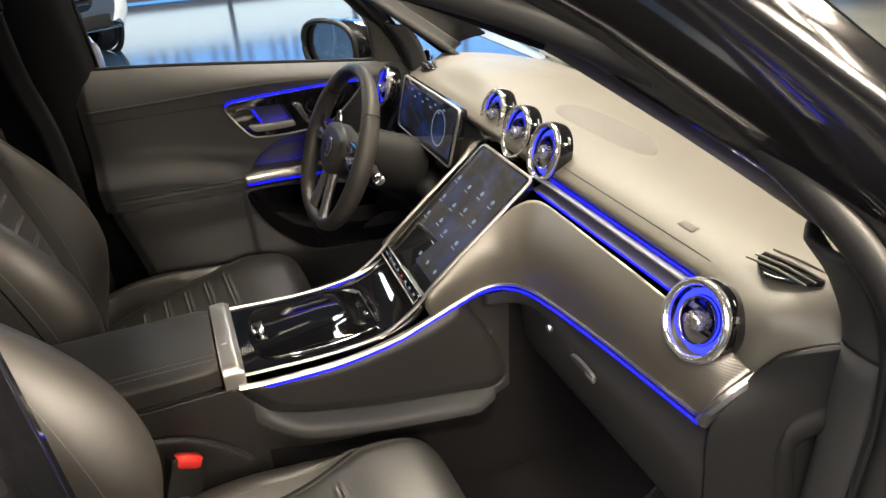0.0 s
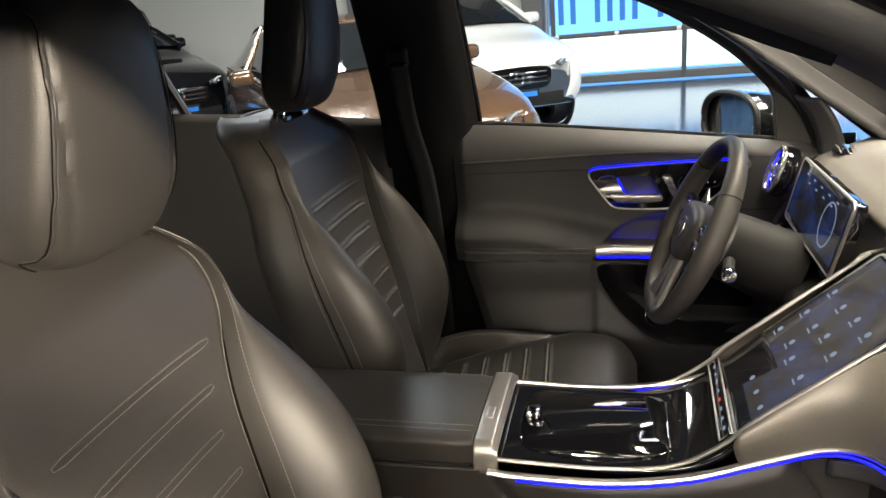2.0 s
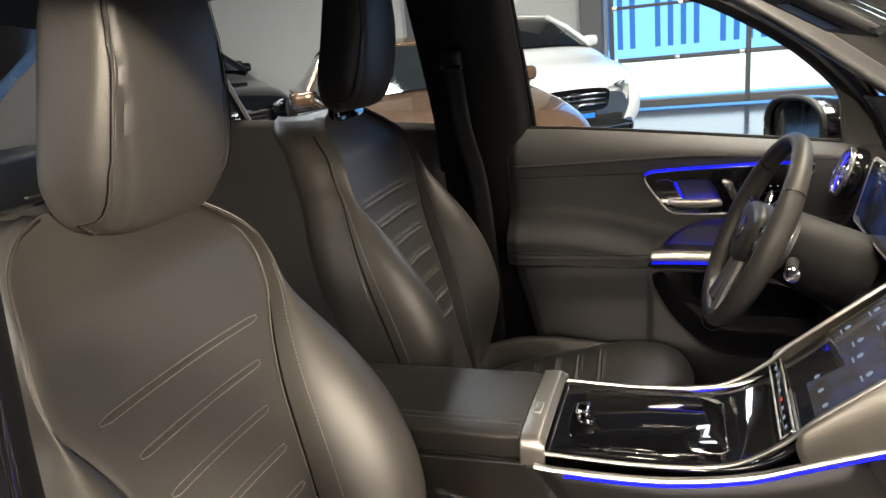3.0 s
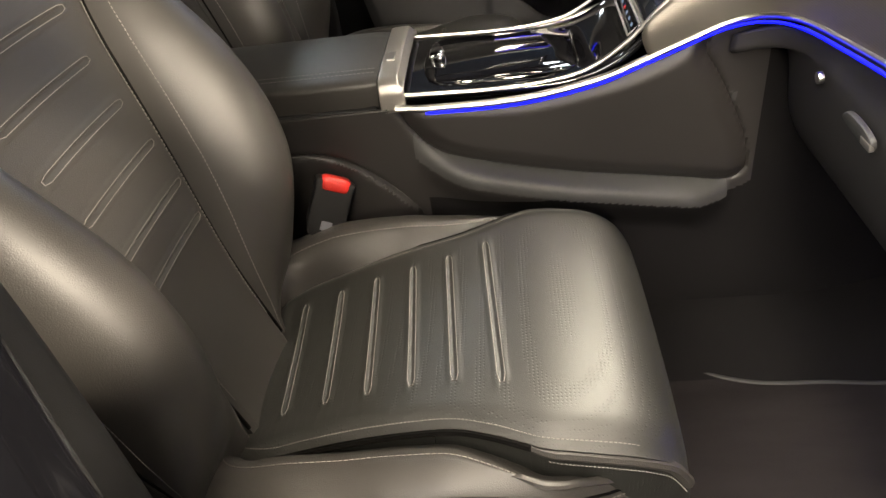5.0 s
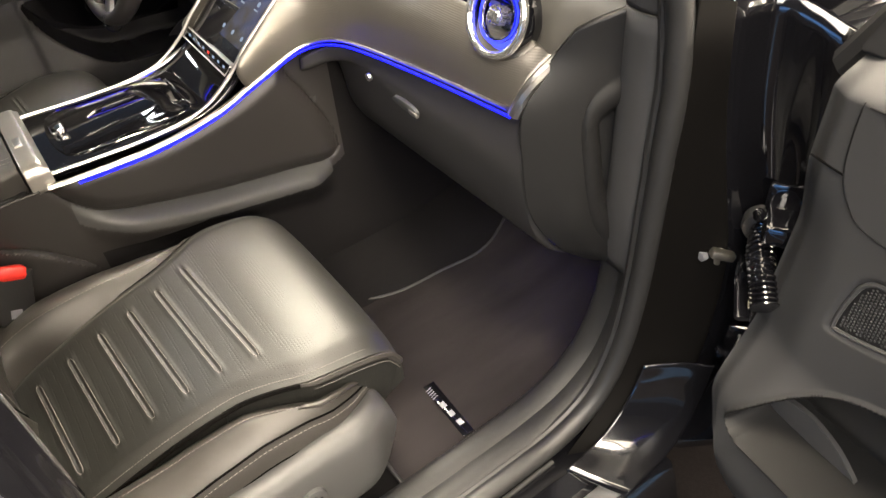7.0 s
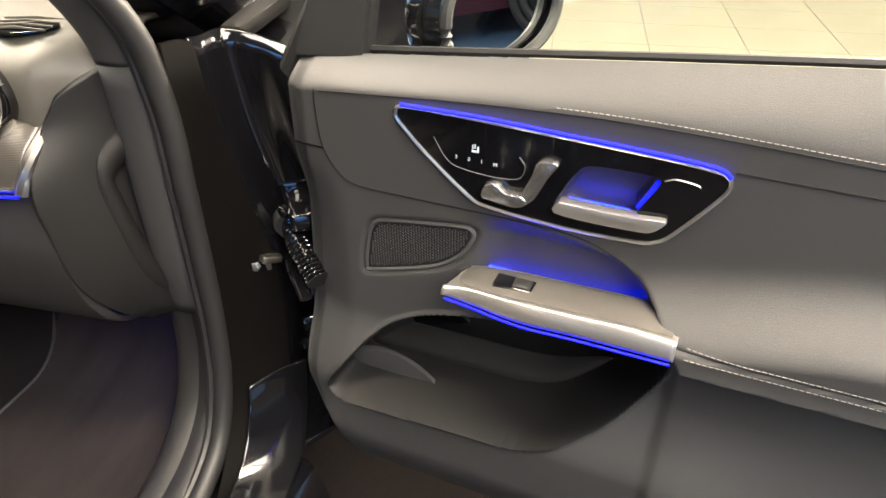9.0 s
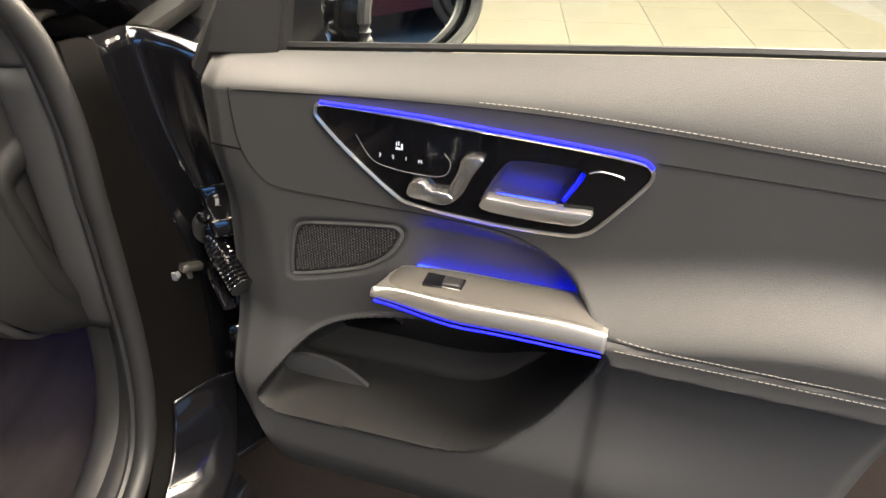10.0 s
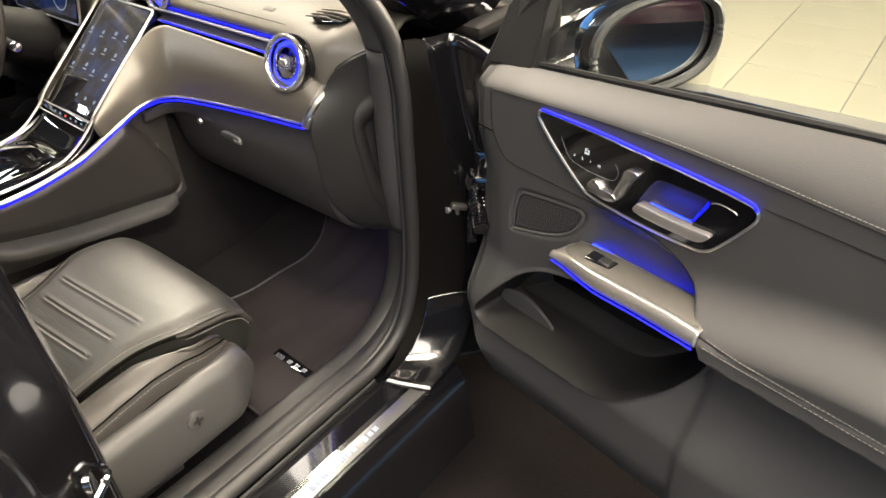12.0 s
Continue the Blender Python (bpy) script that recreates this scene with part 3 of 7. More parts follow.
    low = [bar_fn(0.02 + 0.97 * k / 24, 1.0) + V(0, 0.001, -0.004) for k in range(25)]
    part("light_line", flip(tube(low, 0.0013, 6)), BLUE_LED, armbar, "glowing blue light line")
    sw = part("window_switch", block(0.048, 0.024, 0.006, 0.0025, 3, m=Matrix.Translation(V(0.306, 0.024, 0.8855))), PIANO, armbar, "black window switch")
    bm = block(0.022, 0.018, 0.009, 0.003, 3, m=Matrix.Translation(V(0.316, 0.025, 0.8875)))
    part("switch_rocker", bm, PLASTIC, sw)
    # small flap in the map pocket
    flap = curve2([(0.046, 0.648), (0.085, 0.666), (0.125, 0.665), (0.165, 0.646), (0.202, 0.606), (0.16, 0.590), (0.10, 0.600), (0.06, 0.622)], 4)
    plate(flap, -0.026, 0.006, DOORSKIN, "pocket_flap", "thin dark pocket flap", door, 0.001)
    part("flap_edge", flip(tube([V(a, -0.0195, b) for a, b in flap[:17]], 0.0012, 6)), PILLARTRIM, door)
    # seams on the armrest roll and the cap
    for dz in (0.0055, -0.0055):
        dashes = bmesh.new()
        s = 0.505
        while s < 0.80:
            z = 0.878 + 0.008 * (s - 0.5) + dz
            tube([V(s, door_depth(s, z) + 0.0004, z), V(s + 0.0042, door_depth(s + 0.0042, z) + 0.0004, z)], 0.0006, 4, bm=dashes)
            s += 0.0062
        tagged(part("stitching", dashes, THREAD, door, smooth=False), kind="stuff")
    dashes = bmesh.new()
    s = 0.33
    while s < 0.82:
        z = interp(STITCH_Z, s) + 0.005
        tube([V(s, door_depth(s, z) + 0.0004, z), V(s + 0.0042, door_depth(s + 0.0042, z) + 0.0004, z)], 0.0005, 4, bm=dashes)
        s += 0.0062
    tagged(part("stitching", dashes, THREAD, door, smooth=False), kind="stuff")
    # seams of cap and insert
    for pname, pts in (("cap_seam", [(0.51 + 0.01 * k, interp(SEAM_Z, 0.51 + 0.01 * k)) for k in range(32)]), ("insert_seam", INSERT_LINE), ("stitch_seam", [(0.05 + 0.01 * k, interp(STITCH_Z, 0.05 + 0.01 * k)) for k in range(78)])):
        part(pname, flip(tube([V(s, door_depth(s, z) + 0.0002, z) for s, z in pts], 0.0009, 6)), DARKPLASTIC, door)
    # light behind the armrest bar and in the grip bowl
    glowline = [V(0.262 + 0.19 * k / 12, -0.012, 0.8745) for k in range(13)]
    part("alcove_light", flip(tube(glowline, 0.0022, 6)), BLUE_HIDDEN, door, "blue light behind the armrest bar")
    glowline = [V(0.352 + 0.064 * k / 8, -0.012, 0.9935) for k in range(9)]
    part("bowl_light", flip(tube(glowline, 0.0012, 6)), BLUE_HIDDEN, door, "blue light in the grip bowl")
    # small seams of the front end of the trim
    for pts in ([(0.009, 1.0030), (0.025, 1.002), (0.048, 1.0012)],):
        part("end_seam", flip(tube([V(s, door_depth(s, z) + 0.0004, z) for s, z in spline2(pts)], 0.0012, 6)), HINGE_SHADE_BLACK, door)
    return door, V, flip


def spline2(points, n=5):
    return [(p.x, p.y) for p in spline([(a, b, 0) for a, b in points], n)]




LETTER = glow("lit_lettering", (0.8, 0.82, 0.85), 0.9)
DOORSKIN = material("door_leatherette", (0.042, 0.042, 0.0425), 0.52, grain=0.35, scale=900, vary=0.10, spec=0.32)
HANDLECUP = material("dark_grip_bowl", (0.05, 0.05, 0.055), 0.35, vary=0.05)
INLAY = material("fine_knurled_metal", (0.19, 0.18, 0.165), 0.40, metal=0.8, grain=0.5, scale=1400, vary=0.05)
BRUSHED = material("fine_ribbed_metal", (0.46, 0.445, 0.42), 0.30, metal=0.82, grain=0.12, scale=1600, vary=0.05)


def text_part(body, at, size, side, parent, mat=None, m=None):
    cu = bpy.data.curves.new("letter", "FONT")
    cu.body, cu.size, cu.align_x, cu.align_y, cu.extrude = body, size, "CENTER", "CENTER", 0.0002
    tmp = bpy.data.objects.new("letter", cu)
    scene.collection.objects.link(tmp)
    me = bpy.data.meshes.new_from_object(tmp.evaluated_get(bpy.context.evaluated_depsgraph_get()))
    bpy.data.objects.remove(tmp)
    turn = m or Matrix(((-1, 0, 0, 0), (0, 0, side, 0), (0, 1, 0, 0), (0, 0, 0, 1)))
    me.transform(turn)
    me.transform(Matrix.Translation(at))
    me.materials.append(mat or LETTER)
    ob = new("letter", me)
    ob.parent = parent
    return ob


open_door, DV, dflip = front_door("passenger_door", "open black front door with dark grey trim and blue light lines", pose(0.877, -0.932, 0, 0, 0, 79.44), 1)
driver_door, EV, eflip = front_door("driver_door", "closed front door with dark grey trim and blue light lines", pose(0.877, 0.712, 0), -1)


def door_mirror(name, m, side, label):
    """Outside mirror: housing, rim, mirror glass, arm. Its glass looks backwards."""
    mir = thing(name, label, "door mirror", m)

    def shell(u, v):
        a, b = 2 * math.pi * u, v
        r = interp([(0, 0.98), (0.3, 1.0), (0.6, 0.93), (0.85, 0.68), (1.0, 0.0)], b)
        ca, sa = math.cos(a), math.sin(a)
        k = (abs(ca) ** 2.6 + abs(sa) ** 2.6) ** (-1 / 2.6)
        return Vector((0.12 * b, 0.118 * ca * k * r, 0.079 * sa * k * r - 0.008 * ca))

    bm = grid(shell, 48, 14, True)
    bmesh.ops.remove_doubles(bm, verts=bm.verts, dist=1e-5)
    bmesh.ops.recalc_face_normals(bm, faces=bm.faces[:])
    part("housing", bm, PAINT, mir, "gloss black mirror housing")
    bm = bmesh.new()
    loop = [shell(i / 48, 0.0) for i in range(48)]
    part("rim", tube(loop, 0.008, 8, True), RUBBER, mir)
    bm = bmesh.new()
    c = bm.verts.new((0.012, 0, 0))
    vs = [bm.verts.new((0.012, p.y * 0.93, p.z * 0.92)) for p in loop]
    for a, b in zip(vs, vs[1:] + vs[:1]):
        bm.faces.new((c, b, a))
    part("mirror_glass", bm, MIRROR, mir, "curved mirror glass", smooth=False)
    bm = tube(spline([(0.05, side * -0.02, -0.07), (0.06, side * 0.06, -0.10), (0.06, side * 0.14, -0.105)], 5), [0.028] * 11, 10)
    part("mirror_arm", bm, PIANO, mir)
    return mir


MIRROR = material("mirror_glass", (0.86, 0.88, 0.90), 0.015, metal=1.0, vary=0.0)
dm = pose(0.877, -0.932, 0, 0, 0, 79.44)
door_mirror("door_mirror", dm @ pose(-0.211, -0.191, 1.134, 0, 5, -20) @ Matrix.Diagonal((1.0, 0.96, 0.90, 1)), 1, "gloss black door mirror on the open door")
door_mirror("door_mirror", pose(0.72, 1.02, 1.106, 0, 0, 20) @ Matrix.Diagonal((1.1, 1.22, 1.0, 1)), -1, "gloss black door mirror on the closed door")

# ---------- car body round the cabin ----------
def sheet(name, fn, nu, nv, mat, parent, label="", thick=0.006, flip=False):
    """A curved panel with thickness."""
    bm = grid(fn, nu, nv)
    if flip:
        bmesh.ops.reverse_faces(bm, faces=bm.faces[:])
    ob = part(name, bm, mat, parent, label)
    sol = ob.modifiers.new("thick", "SOLIDIFY")
    sol.thickness, sol.offset = thick, -1
    return ob


def rows_fn(rows):
    """Surface through rows of points (each a list of the same length), smoothed both ways."""
    fine = [spline(r, 6) for r in rows]
    cols = [spline([f[j] for f in fine], 6) for j in range(len(fine[0]))]
    nu, nv = len(cols) - 1, len(cols[0]) - 1

    def fn(u, v):
        a, b = u * nu, v * nv
        i, j = min(nu - 1, int(a)), min(nv - 1, int(b))
        fa, fb = a - i, b - j
        return (cols[i][j] * (1 - fa) + cols[i + 1][j] * fa) * (1 - fb) + (cols[i][j + 1] * (1 - fa) + cols[i + 1][j + 1] * fa) * fb

    return fn


SILLMETAL = material("dark_satin_metal", (0.26, 0.26, 0.27), 0.36, metal=0.9, grain=0.1, scale=900, vary=0.08)
car = thing("car_body", "gloss black car body shell round the cabin", "car")
# sills and floor
for side in (-1, 1):
    outline = [(0.0, 0.0), (0.03, 0.05), (0.085, 0.075), (0.11, 0.055), (0.16, 0.05), (0.175, 0.02), (0.19, -0.04), (0.20, -0.16), (0.03, -0.16)]
    bm = prism([(a, b) for a, b in outline], 2.6, 0)
    bmesh.ops.transform(bm, matrix=Matrix(((0, 0, 1, -1.75), (side, 0, 0, side * 0.735), (0, 1, 0, 0.365), (0, 0, 0, 1))), verts=bm.verts)
    bmesh.ops.recalc_face_normals(bm, faces=bm.faces[:])
    part("sill", bm, PAINT, car, "gloss black painted sill", sharp=25)
bm = block(0.60, 0.030, 0.004, 0.0015, m=pose(0.50, -0.872, 0.4185, 6, 0, 0))
plate = part("sill_plate", bm, SILLMETAL, car, "satin metal sill plate with light bars")
SILLWHITE = glow("white_lit_letters", (0.75, 0.8, 0.9), 0.8)
for k in range(12):
    if k == 8:
        continue
    part("letter_bar", block(0.011, 0.015 if k in (0, 9) else 0.011, 0.001, 0, m=pose(0.44 + k * 0.0155, -0.872, 0.4212, 6, 0, 0)), SILLWHITE, plate, smooth=False)
for k, yy in enumerate((-0.775, -0.79, -0.805)):
    part("sill_ridge", tube([(-0.2, yy, 0.431 - 0.003 * k), (0.35, yy, 0.431 - 0.003 * k), (0.70, yy + 0.004, 0.431 - 0.003 * k)], 0.0045, 8), PLASTIC, car)
# floor carpet
floor_rows = [[(x, y, z + (0.0 if abs(y) > 0.2 else 0.04)) for y in (-0.76, -0.6, -0.4, -0.2, 0.0, 0.2, 0.4, 0.6, 0.76)] for x, z in ((-1.0, 0.40), (-0.2, 0.39), (0.4, 0.385), (0.75, 0.385), (0.95, 0.40), (1.10, 0.47), (1.22, 0.60), (1.30, 0.78))]
sheet("cabin_carpet", rows_fn(floor_rows), 42, 48, SHADEDCARPET, car, "black cabin carpet rising to the firewall", 0.01, True)
# footrest and side wall of the footwell
sheet("footwell_side", rows_fn([[(x, -0.752 + d, z) for x, d in ((0.91, 0.0), (0.97, 0.01), (1.05, 0.02), (1.3, 0.05))] for z in (0.37, 0.50, 0.60, 0.68)]), 14, 14, SHADEDCARPET, car, "", 0.012)
# rubber seal round the door openings
SEAL = [(-0.10, 1.555), (0.14, 1.555), (0.42, 1.495), (0.64, 1.39), (0.79, 1.255), (0.862, 1.14), (0.880, 1.03), (0.880, 0.90), (0.878, 0.78), (0.872, 0.66), (0.852, 0.560), (0.808, 0.482), (0.73, 0.445), (0.62, 0.438), (0.30, 0.438), (-0.02, 0.438)]
for side in (-1, 1):
    path = spline([(x, side * (0.768 if z < 1.1 else 0.768 - 0.11 * (z - 1.1) / 0.4), z) for x, z in SEAL], 7)
    seal = part("door_seal", tube(path, 0.016, 14), RUBBER, car, "black rubber door seal")
    part("seal_lip", tube([p + Vector((-0.006, side * -0.017, 0.004)) for p in path], 0.007, 8), RUBBER, seal)
# front pillar lining, kick trim and sill trim
FOOT_LINE = [(0.894, 0.679), (0.888, 0.62), (0.872, 0.562), (0.842, 0.508), (0.79, 0.470), (0.72, 0.452), (0.60, 0.446), (0.30, 0.446), (0.05, 0.446), (-0.20, 0.446)]
for side in (-1, 1):
    rows = [[(x + dx, side * y, z) for x, z in ((0.894, 0.683), (0.884, 0.785), (0.884, 0.93), (0.882, 1.080))] for y, dx in ((0.690, 0.004), (0.697, -0.003), (0.715, -0.006), (0.734, -0.005), (0.746, 0.002), (0.758, 0.020))]
    sheet("pillar_trim", rows_fn(rows), 16, 20, PILLARTRIM, car, "grey plastic pillar trim", 0.008, side > 0)
    rows = [[(x + dx, side * (y - dy), z) for x, dy, z in ((0.882, 0.0, 1.084), (0.874, 0.004, 1.12), (0.852, 0.014, 1.17), (0.82, 0.025, 1.215))] for y, dx in ((0.668, 0.03), (0.690, 0.004), (0.700, -0.003), (0.728, -0.005), (0.746, 0.002), (0.758, 0.020))]
    sheet("pillar_trim", rows_fn(rows), 16, 16, PILLARTRIM, car, "grey plastic pillar trim", 0.008, side > 0)
    foot = [Vector((p.x, 0, p.z)) for p in spline([(x, 0, z) for x, z in FOOT_LINE], 8)]

    def foot_fn(u, v, foot=foot, side=side):
        k = int(round(u * (len(foot) - 1)))
        a, b = foot[max(0, k - 1)], foot[min(len(foot) - 1, k + 1)]
        t = (b - a).normalized()
        n = Vector((t.z, 0, -t.x))
        prof = spline([(0.660, -0.062, 0), (0.672, -0.020, 0), (0.682, -0.003, 0), (0.697, 0.001, 0), (0.712, -0.002, 0), (0.716, -0.005, 0), (0.720, -0.002, 0), (0.735, 0.001, 0), (0.750, -0.004, 0), (0.758, -0.018, 0)], 4)
        q = prof[int(round(v * (len(prof) - 1)))]
        return foot[k] + n * q.y + Vector((0, side * q.x, 0))

    sheet("sill_trim", foot_fn, len(foot) - 1, 36, PLASTIC, car, "dark grained sill trim with a groove", 0.005, side < 0)
for side in (-1, 1):
    rows = []
    for dy, dx, dz in ((0.0, 0.0, 0.0), (0.03, -0.02, 0.012), (0.06, -0.02, 0.02), (0.085, 0.01, 0.03)):
        rows.append([(x + dx, side * (0.66 + dy - 0.11 * (z - 1.1) / 0.4), z + dz) for x, z in ((1.03, 1.095), (0.88, 1.205), (0.68, 1.350), (0.48, 1.475), (0.24, 1.555), (0.0, 1.58))])
    sheet("windscreen_pillar", rows_fn(rows), 16, 26, PILLARTRIM, car, "dark grey windscreen pillar lining", 0.012, side > 0)
    rows = []
    for dy, dx, dz in ((0.09, -0.02, 0.03), (0.125, 0.0, 0.055), (0.145, 0.05, 0.065), (0.13, 0.10, 0.075)):
        rows.append([(x + dx, side * (0.66 + dy - 0.11 * (z - 1.1) / 0.4), z + dz) for x, z in ((1.04, 1.055), (0.88, 1.185), (0.68, 1.33), (0.48, 1.455), (0.24, 1.535), (-0.3, 1.565), (-0.9, 1.545))])
    sheet("roof_rail", rows_fn(rows), 16, 34, PAINT if side < 0 else RUBBER, car, "gloss black painted roof rail and pillar", 0.012, side > 0)
# roof
rows = [[(x, y, z - 0.05 * (y / 0.62) ** 2) for y in (-0.62, -0.3, 0, 0.3, 0.62)] for x, z in ((0.545, 1.485), (0.36, 1.555), (0.0, 1.605), (-0.5, 1.625), (-1.2, 1.60))]
sheet("headliner", rows_fn(rows), 20, 24, HEADLINER, car, "black fabric headliner", 0.012)
rows = [[(x, y, z - 0.05 * (y / 0.7) ** 2) for y in (-0.70, -0.3, 0, 0.3, 0.70)] for x, z in ((0.56, 1.515), (0.36, 1.595), (0.0, 1.65), (-0.5, 1.67), (-1.2, 1.645))]
sheet("roof", rows_fn(rows), 20, 24, PAINT, car, "gloss black roof", 0.01)
PILLAR_FORE = 0.068
# windscreen, bonnet, wings
rows = [[(x - 0.05 * (y / 0.62) ** 2, y, z) for y in (-0.62, -0.3, 0, 0.3, 0.62)] for x, z in ((1.33, 1.06), (1.0, 1.27), (0.75, 1.415), (0.56, 1.507))]
ws = sheet("windscreen", rows_fn(rows), 12, 12, GLASS, car, "clear windscreen glass", 0.004)
ws.visible_shadow = False
rows = [[(x + 0.06 - 0.08 * (y / 0.8) ** 2, y, z - 0.10 * (abs(y) / 0.8) ** 3) for y in (-0.80, -0.5, 0, 0.5, 0.80)] for x, z in ((1.20, 1.06), (1.5, 1.075), (2.0, 1.02), (2.35, 0.93))]
sheet("bonnet", rows_fn(rows), 22, 24, PAINT, car, "gloss black bonnet", 0.01)
for side in (-1, 1):
    rows = [[(x, side * y, z) for x, y, z in r] for r in (
        [(1.02, 0.80, 1.03), (1.3, 0.82, 1.01), (1.8, 0.82, 0.97), (2.3, 0.74, 0.87)],
        [(1.01, 0.90, 0.98), (1.3, 0.915, 0.95), (1.8, 0.915, 0.90), (2.35, 0.80, 0.80)],
        [(1.005, 0.935, 0.85), (1.3, 0.945, 0.83), (1.8, 0.945, 0.80), (2.38, 0.83, 0.70)],
        [(1.005, 0.925, 0.60), (1.3, 0.935, 0.58), (1.8, 0.935, 0.56), (2.38, 0.82, 0.50)],
        [(1.01, 0.90, 0.33), (1.3, 0.91, 0.31), (1.8, 0.91, 0.30), (2.35, 0.80, 0.30)])]
    sheet("front_wing", rows_fn(rows), 26, 26, PAINT, car, "gloss black front wing", 0.01, side < 0)
    # hinge pillar face between seal and wing
    face = ((1.11, 0.885, 0.775, 0.902, 0.788, 0.915, 0.800), (1.00, 0.887, 0.775, 0.908, 0.790, 0.925, 0.806), (0.90, 0.886, 0.775, 0.912, 0.793, 0.938, 0.818),
            (0.79, 0.884, 0.775, 0.916, 0.800, 0.948, 0.840), (0.70, 0.880, 0.775, 0.915, 0.803, 0.948, 0.848), (0.55, 0.855, 0.775, 0.887, 0.803, 0.930, 0.850),
            (0.46, 0.80, 0.78, 0.822, 0.81, 0.885, 0.850), (0.415, 0.72, 0.79, 0.742, 0.82, 0.825, 0.865))
    rows = [[(a, side * b, z), (c, side * d, z), (e, side * f, z - 0.004)] for z, a, b, c, d, e, f in face]
    sheet("hinge_pillar", rows_fn(rows), 34, 12, HINGE_SHADE_BLACK, car, "black painted hinge pillar", 0.008, side > 0)
    # glossy jamb that falls back behind the pillar's edge, out to the wing
    rows = [[(e - 0.004, side * (f - 0.004), z), (e + 0.010, side * (f + 0.002), z - 0.002), (e + 0.050, side * (f + 0.012), z - 0.004), (e + 0.062, side * (f * 0.55 + 0.905 * 0.45), z - 0.01), (e * 0.4 + 1.02 * 0.6 + 0.012, side * (f * 0.2 + 0.92 * 0.8), z - 0.03), (1.02, side * 0.925, z - 0.05)] for z, a, b, c, d, e, f in face]
    sheet("door_jamb", rows_fn(rows), 40, 30, PAINT, car, "gloss black painted door jamb", 0.006, side > 0)
    fore = PILLAR_FORE if side < 0 else 0.0
    # centre pillar with its lining, belt and rear door
    rows = [[(x + fore * interp([(0.98, 1.0), (1.2, 0.88), (1.4, 0.72), (1.55, 0.6)], z), side * y, z) for x, y, z in r] for r in (
        [(0.085, 0.80, 0.44), (0.095, 0.805, 0.70), (0.10, 0.80, 0.95), (0.095, 0.775, 1.20), (0.07, 0.70, 1.55)],
        [(0.09, 0.755, 0.44), (0.09, 0.755, 0.70), (0.085, 0.755, 0.95), (0.06, 0.735, 1.20), (0.02, 0.655, 1.55)],
        [(0.02, 0.735, 0.44), (0.015, 0.73, 0.70), (0.0, 0.725, 0.95), (-0.03, 0.705, 1.20), (-0.06, 0.625, 1.55)],
        [(-0.14, 0.745, 0.44), (-0.14, 0.74, 0.70), (-0.14, 0.735, 0.95), (-0.14, 0.715, 1.20), (-0.16, 0.635, 1.55)])]
    sheet("centre_pillar", rows_fn(rows), 22, 28, DARKPLASTIC, car, "dark plastic centre pillar lining", 0.012, side < 0)
    rows = [[(x + fore * interp([(0.98, 1.0), (1.2, 0.88), (1.4, 0.72), (1.55, 0.6)], z), side * y, z) for x, y, z in r] for r in (
        [(0.095, 0.80, 0.40), (0.105, 0.808, 0.70), (0.11, 0.805, 0.95), (0.105, 0.78, 1.20), (0.075, 0.705, 1.56)],
        [(0.085, 0.835, 0.40), (0.09, 0.845, 0.70), (0.09, 0.845, 0.95), (0.075, 0.82, 1.20), (0.05, 0.745, 1.56)],
        [(0.02, 0.86, 0.40), (0.02, 0.875, 0.70), (0.02, 0.875, 0.95), (0.0, 0.85, 1.20), (-0.02, 0.775, 1.56)],
        [(-0.03, 0.90, 0.40), (-0.03, 0.925, 0.70), (-0.03, 0.925, 0.95), (-0.05, 0.875, 1.20), (-0.08, 0.79, 1.56)])]
    sheet("pillar_face", rows_fn(rows), 22, 28, PAINT, car, "gloss black pillar face", 0.008, side > 0)
    rows = [[(x, side * y, z) for x, y, z in r] for r in (
        [(-0.03, 0.905, 0.36), (-0.4, 0.905, 0.36), (-0.8, 0.90, 0.36), (-1.1, 0.89, 0.36)],
        [(-0.02, 0.94, 0.60), (-0.4, 0.945, 0.60), (-0.8, 0.94, 0.60), (-1.1, 0.93, 0.60)],
        [(-0.02, 0.93, 0.95), (-0.4, 0.935, 0.96), (-0.8, 0.93, 0.97), (-1.1, 0.91, 0.98)],
        [(-0.02, 0.89, 1.14), (-0.4, 0.89, 1.16), (-0.8, 0.885, 1.18), (-1.1, 0.86, 1.19)])]
    sheet("rear_door", rows_fn(rows), 20, 20, PAINT, car, "gloss black rear door", 0.008, side < 0)
    rows = [[(x, side * y, z) for x, y, z in r] for r in (
        [(-0.13, 0.73, 0.40), (-0.4, 0.74, 0.40), (-0.8, 0.74, 0.40), (-1.1, 0.74, 0.45)],
        [(-0.13, 0.70, 0.80), (-0.4, 0.69, 0.80), (-0.8, 0.69, 0.80), (-1.1, 0.70, 0.85)],
        [(-0.13, 0.72, 1.05), (-0.4, 0.715, 1.06), (-0.8, 0.715, 1.08), (-1.1, 0.72, 1.10)],
        [(-0.13, 0.775, 1.20), (-0.4, 0.775, 1.225), (-0.8, 0.775, 1.25), (-1.1, 0.77, 1.27)])]
    sheet("rear_door_trim", rows_fn(rows), 20, 20, DOORSKIN, car, "dark grey rear door trim", 0.02, side > 0)
    pane = bmesh.new()
    pane.faces.new([pane.verts.new((x, side * y, z)) for x, y, z in ((-0.10, 0.85, 1.14), (-0.12, 0.74, 1.56), (-0.75, 0.74, 1.57), (-1.0, 0.80, 1.38), (-1.08, 0.85, 1.19))])
    if side < 0:
        bmesh.ops.reverse_faces(pane, faces=pane.faces[:])
    ob = part("rear_side_window", pane, GLASS, car, "clear rear side window", smooth=False)
    ob.visible_shadow = False
